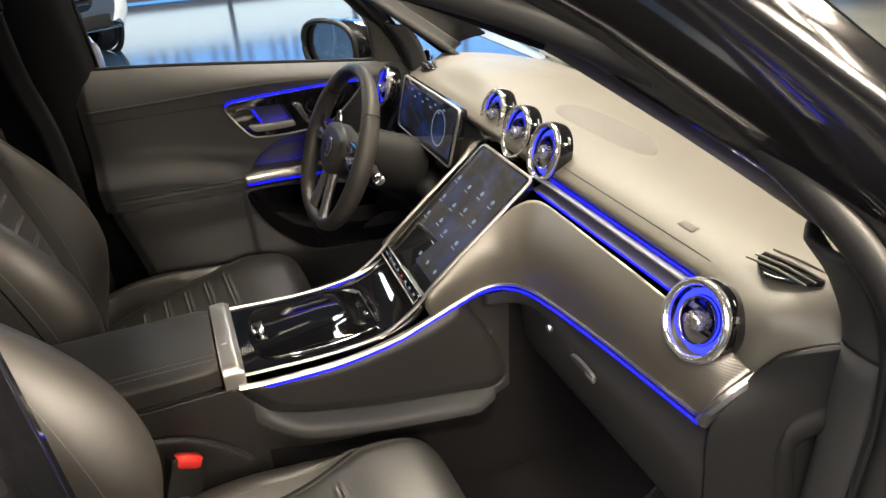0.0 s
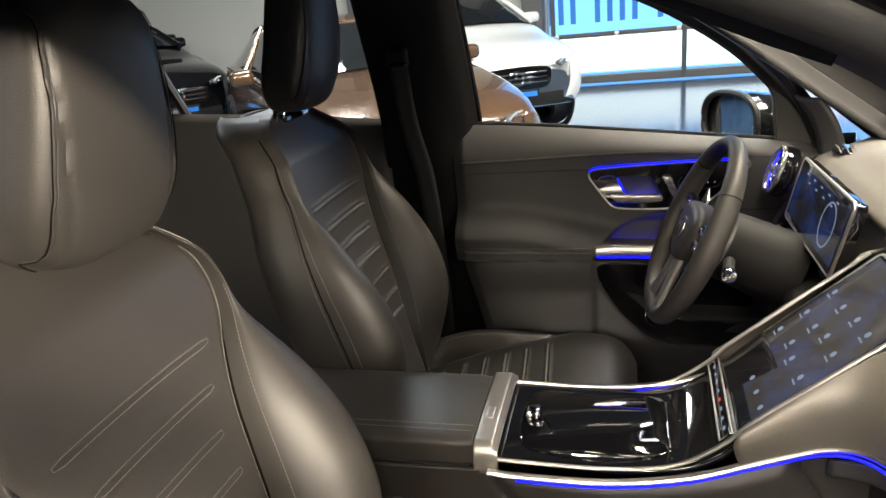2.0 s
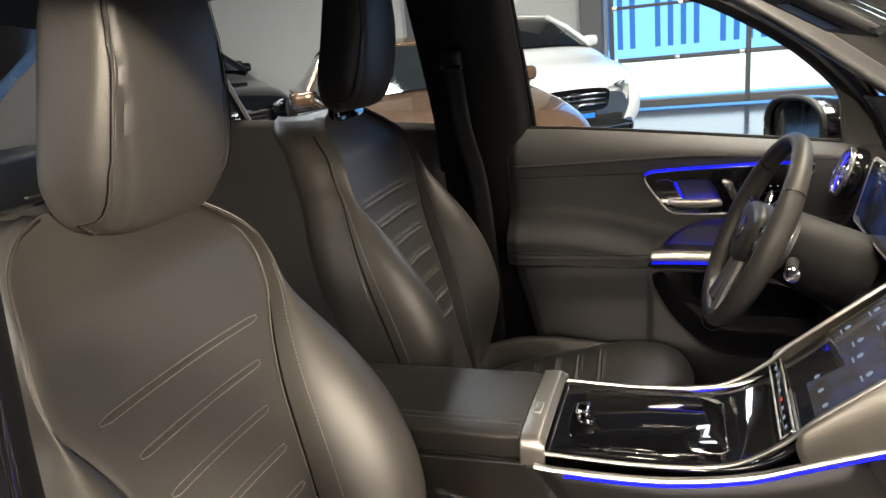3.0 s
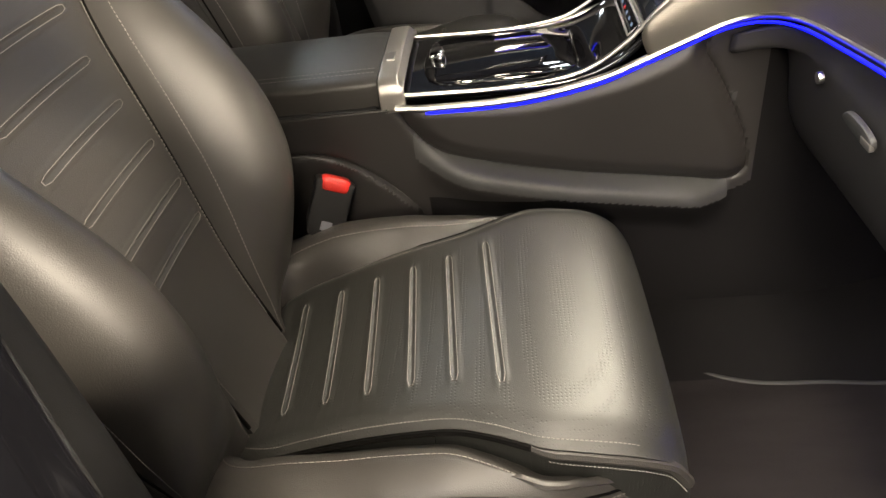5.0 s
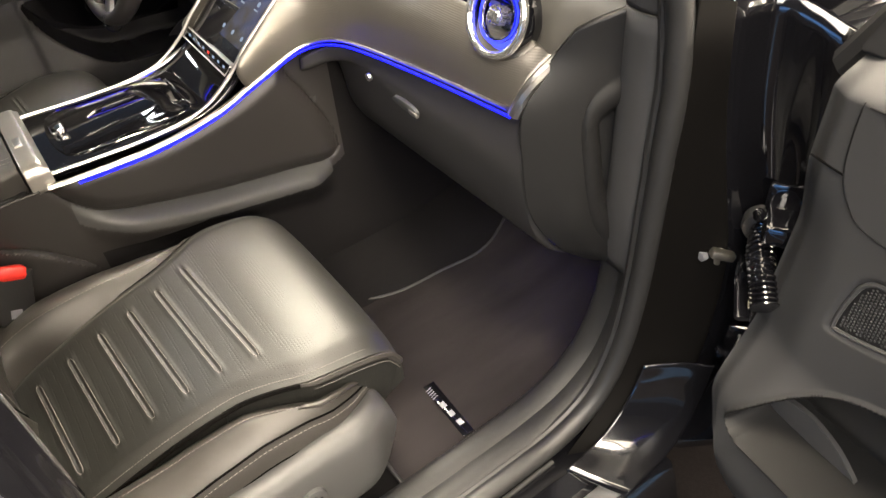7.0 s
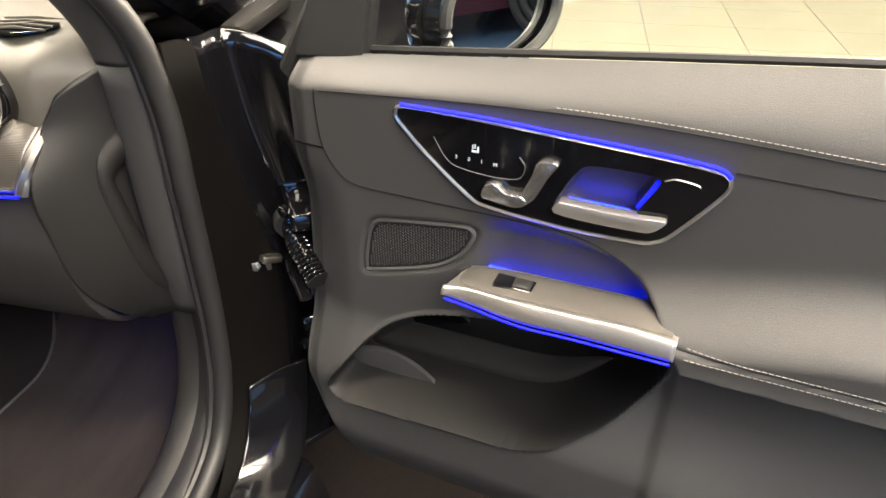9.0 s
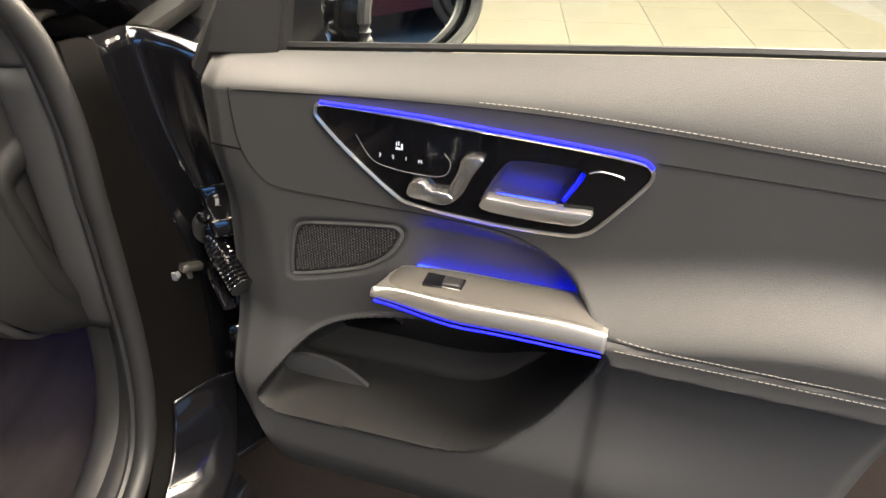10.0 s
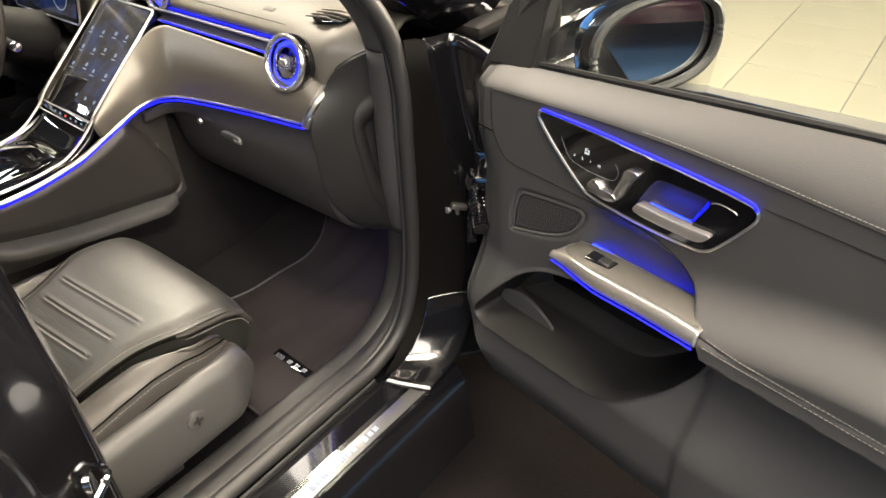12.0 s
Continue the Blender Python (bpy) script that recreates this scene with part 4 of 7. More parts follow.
    part("rear_window_bar", tube([(-0.72, side * 0.80, 1.19), (-0.84, side * 0.72, 1.57)], 0.013, 8), RUBBER, car)
    part("rear_trim_bar", block(0.20, 0.012, 0.018, 0.004, m=pose(-0.40, side * 0.682, 0.862, 0, 0, 0)), SATIN, car)
    part("light_line", tube([(-0.32, side * 0.674, 0.850), (-0.52, side * 0.674, 0.850)], 0.003, 6), BLUE_LED, car, "glowing blue light line")
# tail of the cabin and the rest of the hull
rows = [[(x, y, z) for y in (-0.86, -0.5, 0, 0.5, 0.86)] for x, z in ((-1.2, 1.645), (-1.75, 1.35), (-2.0, 1.05), (-2.1, 0.6), (-2.05, 0.3))]
sheet("tail", rows_fn(rows), 20, 16, PAINT, car, "gloss black tail", 0.01, True)
rows = [[(-1.10, y, z) for y in (-0.70, -0.3, 0, 0.3, 0.70)] for z in (0.40, 0.8, 1.1, 1.25)]
sheet("rear_bench", rows_fn(rows), 12, 16, LEATHER, car, "black rear bench backrest", 0.10)
rows = [[(2.36 - 0.25 * (y / 0.8) ** 4, y, z) for y in (-0.80, -0.5, 0, 0.5, 0.80)] for z in (0.28, 0.5, 0.75, 0.93)]
sheet("front_bumper", rows_fn(rows), 12, 16, PAINT, car, "gloss black front end", 0.02)
part("firewall", block(0.06, 1.60, 0.75, 0.02, m=pose(1.36, 0, 0.72)), PLASTIC, car)
part("cowl", block(0.24, 1.50, 0.03, 0.01, m=pose(1.26, 0, 1.035)), PLASTIC, car)
# wheels carry the hull
for wx in (1.55, -1.30):
    for wy in (-0.80, 0.80):
        w = part("wheel", ring(0.355, 0.235, 0.24, 40, m=facing((wx, wy - 0.12 * (1 if wy > 0 else -1), 0.355), (0, 1 if wy > 0 else -1, 0))), RUBBER, car, "black tyre and wheel")
        part("rim", disc(0.24, 0.20, 32, 0.01, m=facing((wx, wy - 0.10 * (1 if wy > 0 else -1), 0.355), (0, 1 if wy > 0 else -1, 0))), SATIN, w)
# striker on the centre pillar
part("door_striker", tube(spline([(x + PILLAR_FORE, y, z) for x, y, z in ((0.085, -0.84, 0.775), (0.088, -0.872, 0.778), (0.06, -0.885, 0.765), (0.035, -0.89, 0.752), (0.03, -0.865, 0.75))], 5), 0.0055, 8), CHROME, car, "chrome door striker loop")
part("striker_plate", block(0.004, 0.05, 0.055, 0.006, m=pose(0.073 + PILLAR_FORE, -0.855, 0.764, 0, 0, -35)), CHROME, car)
# gloss step at the foot of the hinge pillar
rows = [[(0.862, -0.806, 0.560), (0.905, -0.835, 0.560), (0.945, -0.872, 0.558)],
        [(0.848, -0.806, 0.520), (0.890, -0.838, 0.518), (0.932, -0.875, 0.515)],
        [(0.815, -0.808, 0.476), (0.855, -0.842, 0.470), (0.900, -0.880, 0.463)],
        [(0.765, -0.812, 0.448), (0.800, -0.848, 0.440), (0.845, -0.888, 0.430)],
        [(0.70, -0.815, 0.440), (0.72, -0.850, 0.430), (0.75, -0.892, 0.415)]]
sheet("pillar_step", rows_fn(rows), 24, 24, PAINT, car, "gloss black painted step at the pillar foot", 0.006)
# hinges, check strap, cable gaiter and the painted step at the open door
for z in (0.855, 0.60):
    h = part("door_hinge", block(0.075, 0.045, 0.030, 0.010, m=pose(0.945, -0.905, z, 0, 0, 30)), PAINT, car, "black door hinge")
    part("hinge_leaf", block(0.012, 0.04, 0.065, 0.006, m=pose(0.972, -0.885, z, 0, 0, 30)), PAINT, h)
    part("hinge_bolt", disc(0.009, 0.008, 6, 0.002, m=facing((0.938, -0.880, z), (-0.9, 0.3, 0))), PAINT, h)
strap = part("check_strap", tube([(0.965, -0.862, 0.760), (0.925, -0.885, 0.757), (0.872, -0.925, 0.752)], 0.009, 8, flat=0.45), PAINT, car, "black door check strap")
part("strap_bracket", block(0.022, 0.026, 0.034, 0.004, m=pose(0.942, -0.828, 0.758, 0, 0, 25)), WORNSTEEL, strap, "bright metal bracket")
part("bracket_arm", block(0.034, 0.014, 0.012, 0.003, m=pose(0.934, -0.846, 0.768, 0, 20, -35)), WORNSTEEL, strap)
part("bracket_bolt", disc(0.008, 0.008, 6, 0.001, m=facing((0.929, -0.824, 0.756), (-0.95, 0.2, 0))), STEEL_GREY, strap)
path = spline([(0.975, -0.872, 0.818), (0.950, -0.884, 0.815), (0.925, -0.900, 0.808), (0.900, -0.925, 0.795), (0.880, -0.945, 0.782)], 14)
part("cable_gaiter", tube(path, [0.018 if k % 3 else 0.014 for k in range(len(path))], 12), PIANO, car, "ribbed black cable gaiter")
part("gaiter_boot", disc(0.028, 0.02, 28, 0.008, m=facing((0.975, -0.870, 0.818), (-0.85, -0.4, -0.1))), RUBBER, car)
# footwell lamp under the dash
part("footwell_lamp", tube([(0.945, -0.48, 0.652), (0.945, -0.57, 0.652), (0.940, -0.655, 0.654)], 0.006, 6), BLUE_HIDDEN, car, "small blue footwell lamp")


# ---------- dashboard ----------
dash = thing("dashboard", "taupe and black dashboard with round vents and ribbed metal trim", "dashboard")
BLUE_PATH = [(0.255, -0.128, 0.812), (0.30, -0.129, 0.809), (0.425, -0.130, 0.810), (0.53, -0.129, 0.826), (0.60, -0.128, 0.850), (0.65, -0.130, 0.870), (0.695, -0.138, 0.890), (0.730, -0.160, 0.902), (0.752, -0.21, 0.911), (0.762, -0.31, 0.921), (0.766, -0.46, 0.936), (0.768, -0.615, 0.949)]
TOP_EDGE = [(0.60, -0.118, 0.905), (0.68, -0.118, 0.972), (0.755, -0.122, 1.030), (0.795, -0.145, 1.050), (0.802, -0.22, 1.050), (0.803, -0.32, 1.048), (0.804, -0.42, 1.046), (0.806, -0.50, 1.042), (0.812, -0.57, 1.034), (0.826, -0.632, 1.014)]


def along(path, n):
    """n + 1 points at even steps along a smoothed line."""
    pts = spline(path, 12)
    ls = [0.0]
    for a, b in zip(pts, pts[1:]):
        ls.append(ls[-1] + (b - a).length)
    out, j = [], 0
    for k in range(n + 1):
        want = ls[-1] * k / n
        while j < len(ls) - 2 and ls[j + 1] < want:
            j += 1
        t = (want - ls[j]) / max(1e-9, ls[j + 1] - ls[j])
        out.append(pts[j].lerp(pts[j + 1], min(1, t)))
    return out


def trim_sheet(side):
    low, top = along(BLUE_PATH[4:], 60), along(TOP_EDGE, 60)

    def fn(u, v):
        k = int(round(u * 60))
        a, b = low[k], top[k]
        p = a.lerp(b, v)
        out = 0.012 * math.sin(math.pi * v)
        p = p + Vector((-out, -0.004 * math.sin(math.pi * v), out * 0.6))
        push = 0.06 * sstep(0.15, 0.20, -p.y) if side > 0 else 0.0
        return Vector((p.x + push, side * -p.y, p.z))

    return fn


for side in (-1, 1):
    ob = sheet("trim_panel", trim_sheet(side), 60, 24, RIBBED, dash, "fine-ribbed grey metallic trim", 0.006, side > 0)
    part("light_line", tube([(p.x - 0.004 + (0.06 * sstep(0.15, 0.20, -p.y) if side > 0 else 0.0), side * -p.y, p.z - 0.003) for p in along(BLUE_PATH[1:], 90)], 0.0018, 6), BLUE_LED, dash, "glowing blue light line")
    edge = along(BLUE_PATH, 90)
    part("satin_strip", tube([(p.x - 0.001 + (0.06 * sstep(0.15, 0.20, -p.y) if side > 0 else 0.0), side * -p.y * 0.985, p.z + 0.0045) for p in edge], [0.0058 - 0.0028 * sstep(0.40, 0.62, k / 90) for k in range(91)], 8, flat=0.8), SATIN, dash, "satin metal edging strip")
    fn = trim_sheet(side)
    end = [fn(1.0, k / 14) + Vector((-0.001, side * 0.004, 0)) for k in range(15)]
    part("end_strip", tube(end, 0.0075, 8, flat=1.2), SATIN, dash, "satin metal end strip")

# upper pad
def pad(u, v):
    y = -0.712 + 1.424 * u
    e = sstep(0.50, 0.60, abs(y))
    low = 1.074 - 0.062 * e + 0.05 * sstep(0.63, 0.70, abs(y))
    prof = [(0.868, low - 0.012), (0.842 - 0.014 * e, low - 0.004), (0.832 - 0.012 * e, low + 0.010), (0.838 - 0.010 * e, 1.096 - 0.016 * e), (0.868, 1.112 - 0.006 * e), (0.93, 1.120), (1.02, 1.116), (1.15, 1.095), (1.30, 1.055)]
    n = len(prof) - 1
    k = v * n
    i = min(n - 1, int(k))
    p = spline([(a, b, 0) for a, b in prof], 6)
    q = p[min(len(p) - 1, int(round(k * 6)))]
    x, z = q.x, q.y
    back = max(0.0, (abs(y) - 0.63) / 0.08)
    round_off = 0.92 * max(0.0, abs(y) - 0.628)
    hump = 0.018 * bump(y, 0.385, 0.30) * sstep(0.86, 0.93, x) * sstep(1.25, 1.0, x)
    return Vector((x + round_off * sstep(1.0, 0.85, x), y, z + hump - 0.006 * back * back))


sheet("dash_pad", pad, 110, 48, LEATHER_SOFT, dash, "taupe soft-touch upper dash pad", 0.008, True)
part("pad_seam", tube([pad(k / 60 * 0.36 + 0.14, 0.42) + Vector((0, 0, 0.0004)) for k in range(61)], 0.0007, 5), PLASTIC, dash)
# lit recess under the pad
for side in (-1,):
    def recess(u, v, side=side):
        y = side * (0.10 + 0.43 * u)
        x = 0.815 + 0.028 * math.sin(math.pi * v)
        return Vector((x, y, 1.046 + 0.030 * v))

    sheet("light_recess", recess, 30, 10, GLOSSBLUE, dash, "dark gloss recess lit blue", 0.004, side < 0)
    part("light_line", tube([(0.812, side * (0.12 + 0.40 * k / 20), 1.0505) for k in range(21)], 0.0016, 6), BLUE_LED, dash)
    part("light_line", tube([(0.832, side * (0.12 + 0.40 * k / 20), 1.0745) for k in range(21)], 0.0016, 6), BLUE_LED, dash)
# speaker area and demister grilles in the pad
bm = prism(curve2([(0.955, 0.07), (1.02, 0.09), (1.03, -0.12), (0.985, -0.21), (0.955, -0.16)], 4), 0.004, 0.001)
part("speaker_grille", merge(bm, pose(0, 0, 1.1165)), PADGRILLE, dash, "fine perforated speaker field")
for side in (-1, 1):
    bm = prism(curve2([(0.860, side * 0.585), (0.884, side * 0.55), (0.905, side * 0.555), (0.915, side * 0.60), (0.905, side * 0.632), (0.885, side * 0.628)], 4), 0.003, 0.001)
    g = part("side_demister", merge(bm, pose(0, 0, 1.1145, 0, 0, 0)), PIANO, dash, "side window demister grille")
    for k in range(4):
        xx = 0.868 + 0.014 * k
        part("slat", tube([(xx, side * 0.548, 1.119), (xx + 0.006, side * 0.59, 1.121), (xx + 0.010, side * 0.63, 1.118)], 0.0016, 6), LEATHER_SOFT, g)
label_bm = block(0.012, 0.030, 0.001, 0.0004, m=pose(0.868, -0.44, 1.1135, 0, -18, 0))
part("airbag_mark", label_bm, PADGRILLE, dash)


# round vents
def vent(m, r, wide, label):
    v = thing("air_vent", label, "air vent", m, "round air vents")
    part("housing", ring(r * 1.03, r * 0.86, 0.030, 48, m=pose(0, 0, -0.022)), PIANO, v)
    part("chrome_ring", ring(r, r * 0.80, 0.014, 56, soft=0.08), SOFTCHROME, v, "bright chrome outer ring")
    part("light_ring", ring(r * 0.76, r * 0.60, 0.006, 48, m=pose(0, 0, -0.006)), VENTBLUE, v, "blue-lit inner ring")
    part("inner_ring", ring(r * 0.58, r * 0.50, 0.010, 40, m=pose(0, 0, -0.004)), CHROME, v)
    part("throat", disc(r * 0.90, 0.004, 40, 0, m=pose(0, 0, -0.024)), PIANO, v)
    for k in (-1, 1):
        part("blade", block(r * 0.9, 0.002, 0.008, 0.0008, m=pose(0, r * 0.26 * k, -0.010)), PIANO, v)
    part("hub", disc(r * 0.24, 0.022, 24, 0.005, m=pose(0, 0, -0.008)), SOFTCHROME, v, "chrome centre knob")
    part("grip", block(r * 0.44, r * 0.30, 0.016, 0.005, 3, m=pose(r * 0.10, 0, 0.012)), SOFTCHROME, v)
    for k in range(3):
        part("clip", block(0.006, 0.010, 0.012, 0.002, m=pose(0, 0, 0, 0, 0, 30 + 120 * k) @ pose(r * 0.97, 0, -0.002)), CHROME, v)
    return v


VENT = vent(facing((0.800, -0.556, 1.050), (-0.94, -0.02, 0.34)), 0.054, 1.0, "round chrome air vent with blue light at the dash end")
copy_thing(VENT, facing((0.772, 0.626, 1.068), (-0.94, 0.02, 0.34)))
mid = tagged(copy_thing(VENT, facing((0.842, -0.098, 1.112), (-0.95, 0, 0.30)) @ Matrix.Diagonal((0.88, 0.98, 1, 1))), "oval chrome air vent with blue light above the screen")
mid.scale = (0.88, 0.98, 1)
for yy in (0.024, 0.148):
    c = copy_thing(mid, facing((0.850 + 0.010 * (yy > 0.1), yy, 1.110), (-0.95, 0, 0.30)))
    c.scale = (0.88, 0.98, 1)

# lower dash and glovebox
LOWROWS = []
for y, dx in ((-0.125, 0.0), (-0.17, 0.0), (-0.25, 0.0), (-0.40, 0.0), (-0.55, 0.0), (-0.622, 0.0), (-0.634, 0.003), (-0.640, 0.012)):
    b = interp([(-0.672, 0.947), (-0.615, 0.945), (-0.46, 0.931), (-0.31, 0.915), (-0.21, 0.905), (-0.16, 0.892), (-0.125, 0.872)], y)
    fx = interp([(-0.672, 0.770), (-0.615, 0.769), (-0.31, 0.764), (-0.21, 0.755), (-0.16, 0.735), (-0.125, 0.70)], y)
    LOWROWS.append([(fx + dx + 0.002, y, b), (fx + dx + 0.006, y, b - 0.025), (0.768 + dx, y, 0.855), (0.790 + dx, y, 0.755), (0.832 + dx, y, 0.690), (0.90 + dx, y, 0.660), (1.05 + dx, y, 0.675)])
for side in (-1, 1):
    fn = rows_fn([[(x, side * -y, z) for x, y, z in r] for r in LOWROWS])
    sheet("lower_dash", fn, 44, 40, LOWERSKIN, dash, "black lower dash with glovebox lid", 0.01, side > 0)
lock = part("glovebox_lock", disc(0.007, 0.006, 20, 0.001, m=facing((0.762, -0.262, 0.868), (-0.97, 0, -0.1))), SATIN, dash, "small metal glovebox lock")
lat = prism(curve2([(-0.032, -0.004), (-0.02, 0.008), (0.012, 0.010), (0.036, 0.003), (0.030, -0.012), (0.0, -0.010)], 4), 0.006, 0.002, m=facing((0.7655, -0.36, 0.857), (-0.97, 0, -0.18)))
part("glovebox_latch", lat, SEATSHELL, dash, "dark glovebox pull")
part("latch_tip", block(0.022, 0.010, 0.006, 0.002, m=facing((0.7620, -0.386, 0.852), (-0.97, 0, -0.18))), BRUSHED, dash)

# end covers towards the doors
RIDGE = curve2([(1.10, 0.33), (0.85, 0.345), (0.62, 0.375), (0.54, 0.42), (0.57, 0.50), (0.66, 0.60), (0.80, 0.68), (1.10, 0.74), (1.30, 0.50)], 3)
for side in (-1, 1):
    rows = [[(x, side * y, z) for x, y, z in r] for r in (
        [(0.836, 0.650, 1.052), (0.852, 0.665, 1.064), (0.870, 0.679, 1.073), (0.884, 0.690, 1.079)],
        [(0.812, 0.632, 1.010), (0.842, 0.660, 1.018), (0.866, 0.677, 1.025), (0.886, 0.690, 1.030)],
        [(0.773, 0.626, 0.952), (0.825, 0.660, 0.960), (0.860, 0.678, 0.965), (0.888, 0.690, 0.966)],
        [(0.770, 0.629, 0.890), (0.822, 0.664, 0.890), (0.858, 0.680, 0.890), (0.888, 0.690, 0.890)],
        [(0.782, 0.633, 0.800), (0.826, 0.668, 0.790), (0.858, 0.682, 0.785), (0.886, 0.692, 0.785)],
        [(0.825, 0.648, 0.725), (0.850, 0.668, 0.720), (0.868, 0.682, 0.715), (0.890, 0.694, 0.715)],
        [(0.866, 0.662, 0.688), (0.876, 0.672, 0.686), (0.886, 0.682, 0.684), (0.896, 0.695, 0.682)])]
    base_fn = rows_fn(rows)

    def cover_fn(u, v, base_fn=base_fn, side=side):
        k = inside(RIDGE, u, v)
        out = 0.005 * bump(k, -0.02, 0.06) - 0.014 * sstep(-0.005, 0.05, k)
        return base_fn(u, v) + Vector((-0.75, side * 0.66, 0)) * out

    cover = sheet("end_cover", cover_fn, 64, 64, DARKSKIN, dash, "dark plastic dash end cover with moulded ridge", 0.01, side > 0)
    ridge = [cover_fn(p.x, p.y) + Vector((-0.002, side * 0.002, 0)) for p in spline([(0.97, 0.335, 0), (0.85, 0.347, 0), (0.65, 0.372, 0), (0.56, 0.42, 0), (0.585, 0.50, 0), (0.67, 0.60, 0), (0.80, 0.675, 0)], 6)]
    part("ridge", tube(ridge, [0.006 - 0.004 * k / len(ridge) for k in range(len(ridge))], 10), PLASTIC, cover)

# ---------- driver's displays and wheel ----------
def display(name, corners, depth, mat, label, category, framemat):
    """A slab through four corners: top left, top right, bottom right, bottom left, seen from the seats."""
    tl, tr, br, bl = [Vector(c) for c in corners]
    x, y = (tr - tl + br - bl).normalized(), (tl - bl + tr - br).normalized()
    z = x.cross(y)
    w, h = ((tr - tl).length + (br - bl).length) / 2, ((tl - bl).length + (tr - br).length) / 2
    m = Matrix((x, y, z)).transposed().to_4x4()
    m.translation = (tl + tr + br + bl) / 4
    t = thing(name, label, category, m)

    def rounded(w, h, r):
        out = []
        for cx, cy, a0 in ((w / 2 - r, h / 2 - r, 0), (-w / 2 + r, h / 2 - r, 90), (-w / 2 + r, -h / 2 + r, 180), (w / 2 - r, -h / 2 + r, 270)):
            out += [(cx + r * math.cos(radians(a0 + 90 * k / 5)), cy + r * math.sin(radians(a0 + 90 * k / 5))) for k in range(6)]
        return out

    part("back", prism(rounded(w, h, 0.012), depth, 0.003, m=pose(0, 0, -depth)), framemat, t)
    part("bezel", tube([(a, b, -0.001) for a, b in rounded(w, h, 0.012)], 0.0032, 8, True), SATIN, t, "thin satin metal edge")
    part("glass", prism(rounded(w - 0.004, h - 0.004, 0.010), 0.0015, 0.0005), mat, t, "dark glossy display glass")
    return t, w, h


screen, SW, SH = display("centre_screen", [(0.822, 0.118, 1.067), (0.803, -0.104, 1.069), (0.590, -0.112, 0.888), (0.606, 0.112, 0.884)], 0.014, SCREEN, "portrait centre touchscreen leaning back over the console", "touchscreen", PIANO)
for wx, wy, ww, wh, mat in ((0.0, 0.010, 0.205, 0.250, SCREENBLUE),):
    part("lit_area", block(ww, wh, 0.0004, 0, m=pose(wx, wy, 0.0018)), mat, screen, smooth=False)
rng = random.Random(4)
for i in range(4):
    for j in range(3):
        wx, wy = -0.082 + 0.05 * i + rng.uniform(-0.006, 0.006), -0.03 + 0.045 * j + rng.uniform(-0.006, 0.006)
        part("icon", disc(0.005, 0.0006, 14, 0, m=pose(wx, wy, 0.0019)), ICONLIT, screen, smooth=False)
        part("caption_bar", block(0.016, 0.0025, 0.0005, 0, m=pose(wx, wy - 0.011, 0.0019)), ICONLIT, screen, smooth=False)
for k in range(5):
    part("icon", disc(0.0045, 0.0006, 14, 0, m=pose(-0.085 + 0.042 * k, -0.098, 0.0019)), ICONLIT, screen, smooth=False)
keys = part("key_strip", block(0.224, 0.022, 0.010, 0.004, m=pose(0, -SH / 2 - 0.012, 0.002, 22, 0, 0)), PIANO, screen, "gloss key strip with metal edge")
part("key_edge", tube([(a, b - SH / 2 - 0.012, 0.0075) for a, b in ((-0.110, 0.010), (0.110, 0.010), (0.110, -0.010), (-0.110, -0.010))], 0.0016, 6, True), SATIN, keys)
for k in range(8):
    part("key_mark", block(0.008, 0.004, 0.0008, 0, m=pose(-0.090 + 0.0257 * k, -SH / 2 - 0.012, 0.0078, 22, 0, 0)), RED if k == 4 else ICONLIT, keys, smooth=False)

cluster, CW, CH = display("driver_display", [(0.800, 0.553, 1.110), (0.800, 0.188, 1.121), (0.772, 0.192, 1.000), (0.772, 0.550, 0.988)], 0.020, SCREEN, "freestanding landscape driver display behind the steering wheel", "display", PIANO)
part("lit_area", block(0.34, 0.100, 0.0005, 0, m=pose(0, 0.0, 0.0017)), SCREENBLUE, cluster, smooth=False)
part("dial_ring", ring(0.040, 0.037, 0.0006, 40, m=pose(0.09, 0.0, 0.0020)), ICONLIT, cluster, smooth=False)
for k in range(9):
    part("icon", block(0.012, 0.003, 0.0005, 0, m=pose(-0.11 + 0.027 * k, 0.043 - 0.012 * (k % 2), 0.0022)), ICONLIT, cluster, smooth=False)
part("stand", block(0.20, 0.10, 0.03, 0.01, m=pose(0, -0.05, -0.035)), PIANO, cluster)

WHEEL_M = facing((0.575, 0.392, 1.012), (-0.91, -0.02, 0.41))
wheel = thing("steering_wheel", "black leather three-spoke steering wheel with satin spokes", "steering wheel", WHEEL_M)


def rim_fn(u, v):
    a, b = 2 * math.pi * u, 2 * math.pi * v
    flat = 1 - 0.055 * bump(u, 0.75, 0.13)
    R, r = 0.180 * flat, 0.0165 + 0.0025 * math.cos(2 * a)
    return Vector(((R + r * math.cos(b)) * math.cos(a), (R + r * math.cos(b)) * math.sin(a), 1.15 * r * math.sin(b)))


bm = grid(rim_fn, 90, 16, True, True)
bmesh.ops.recalc_face_normals(bm, faces=bm.faces[:])
part("rim", bm, LEATHER, wheel, "black leather rim")
for a in (38, 142, 250, 290):
    part("rim_seam", ring(0.0198, 0.0178, 0.0016, 20, m=Matrix.Translation((0.180 * math.cos(radians(a)), 0.180 * math.sin(radians(a)), 0)) @ Matrix.Rotation(radians(a), 4, "Z") @ Matrix.Rotation(radians(90), 4, "X")), PIANO, wheel)
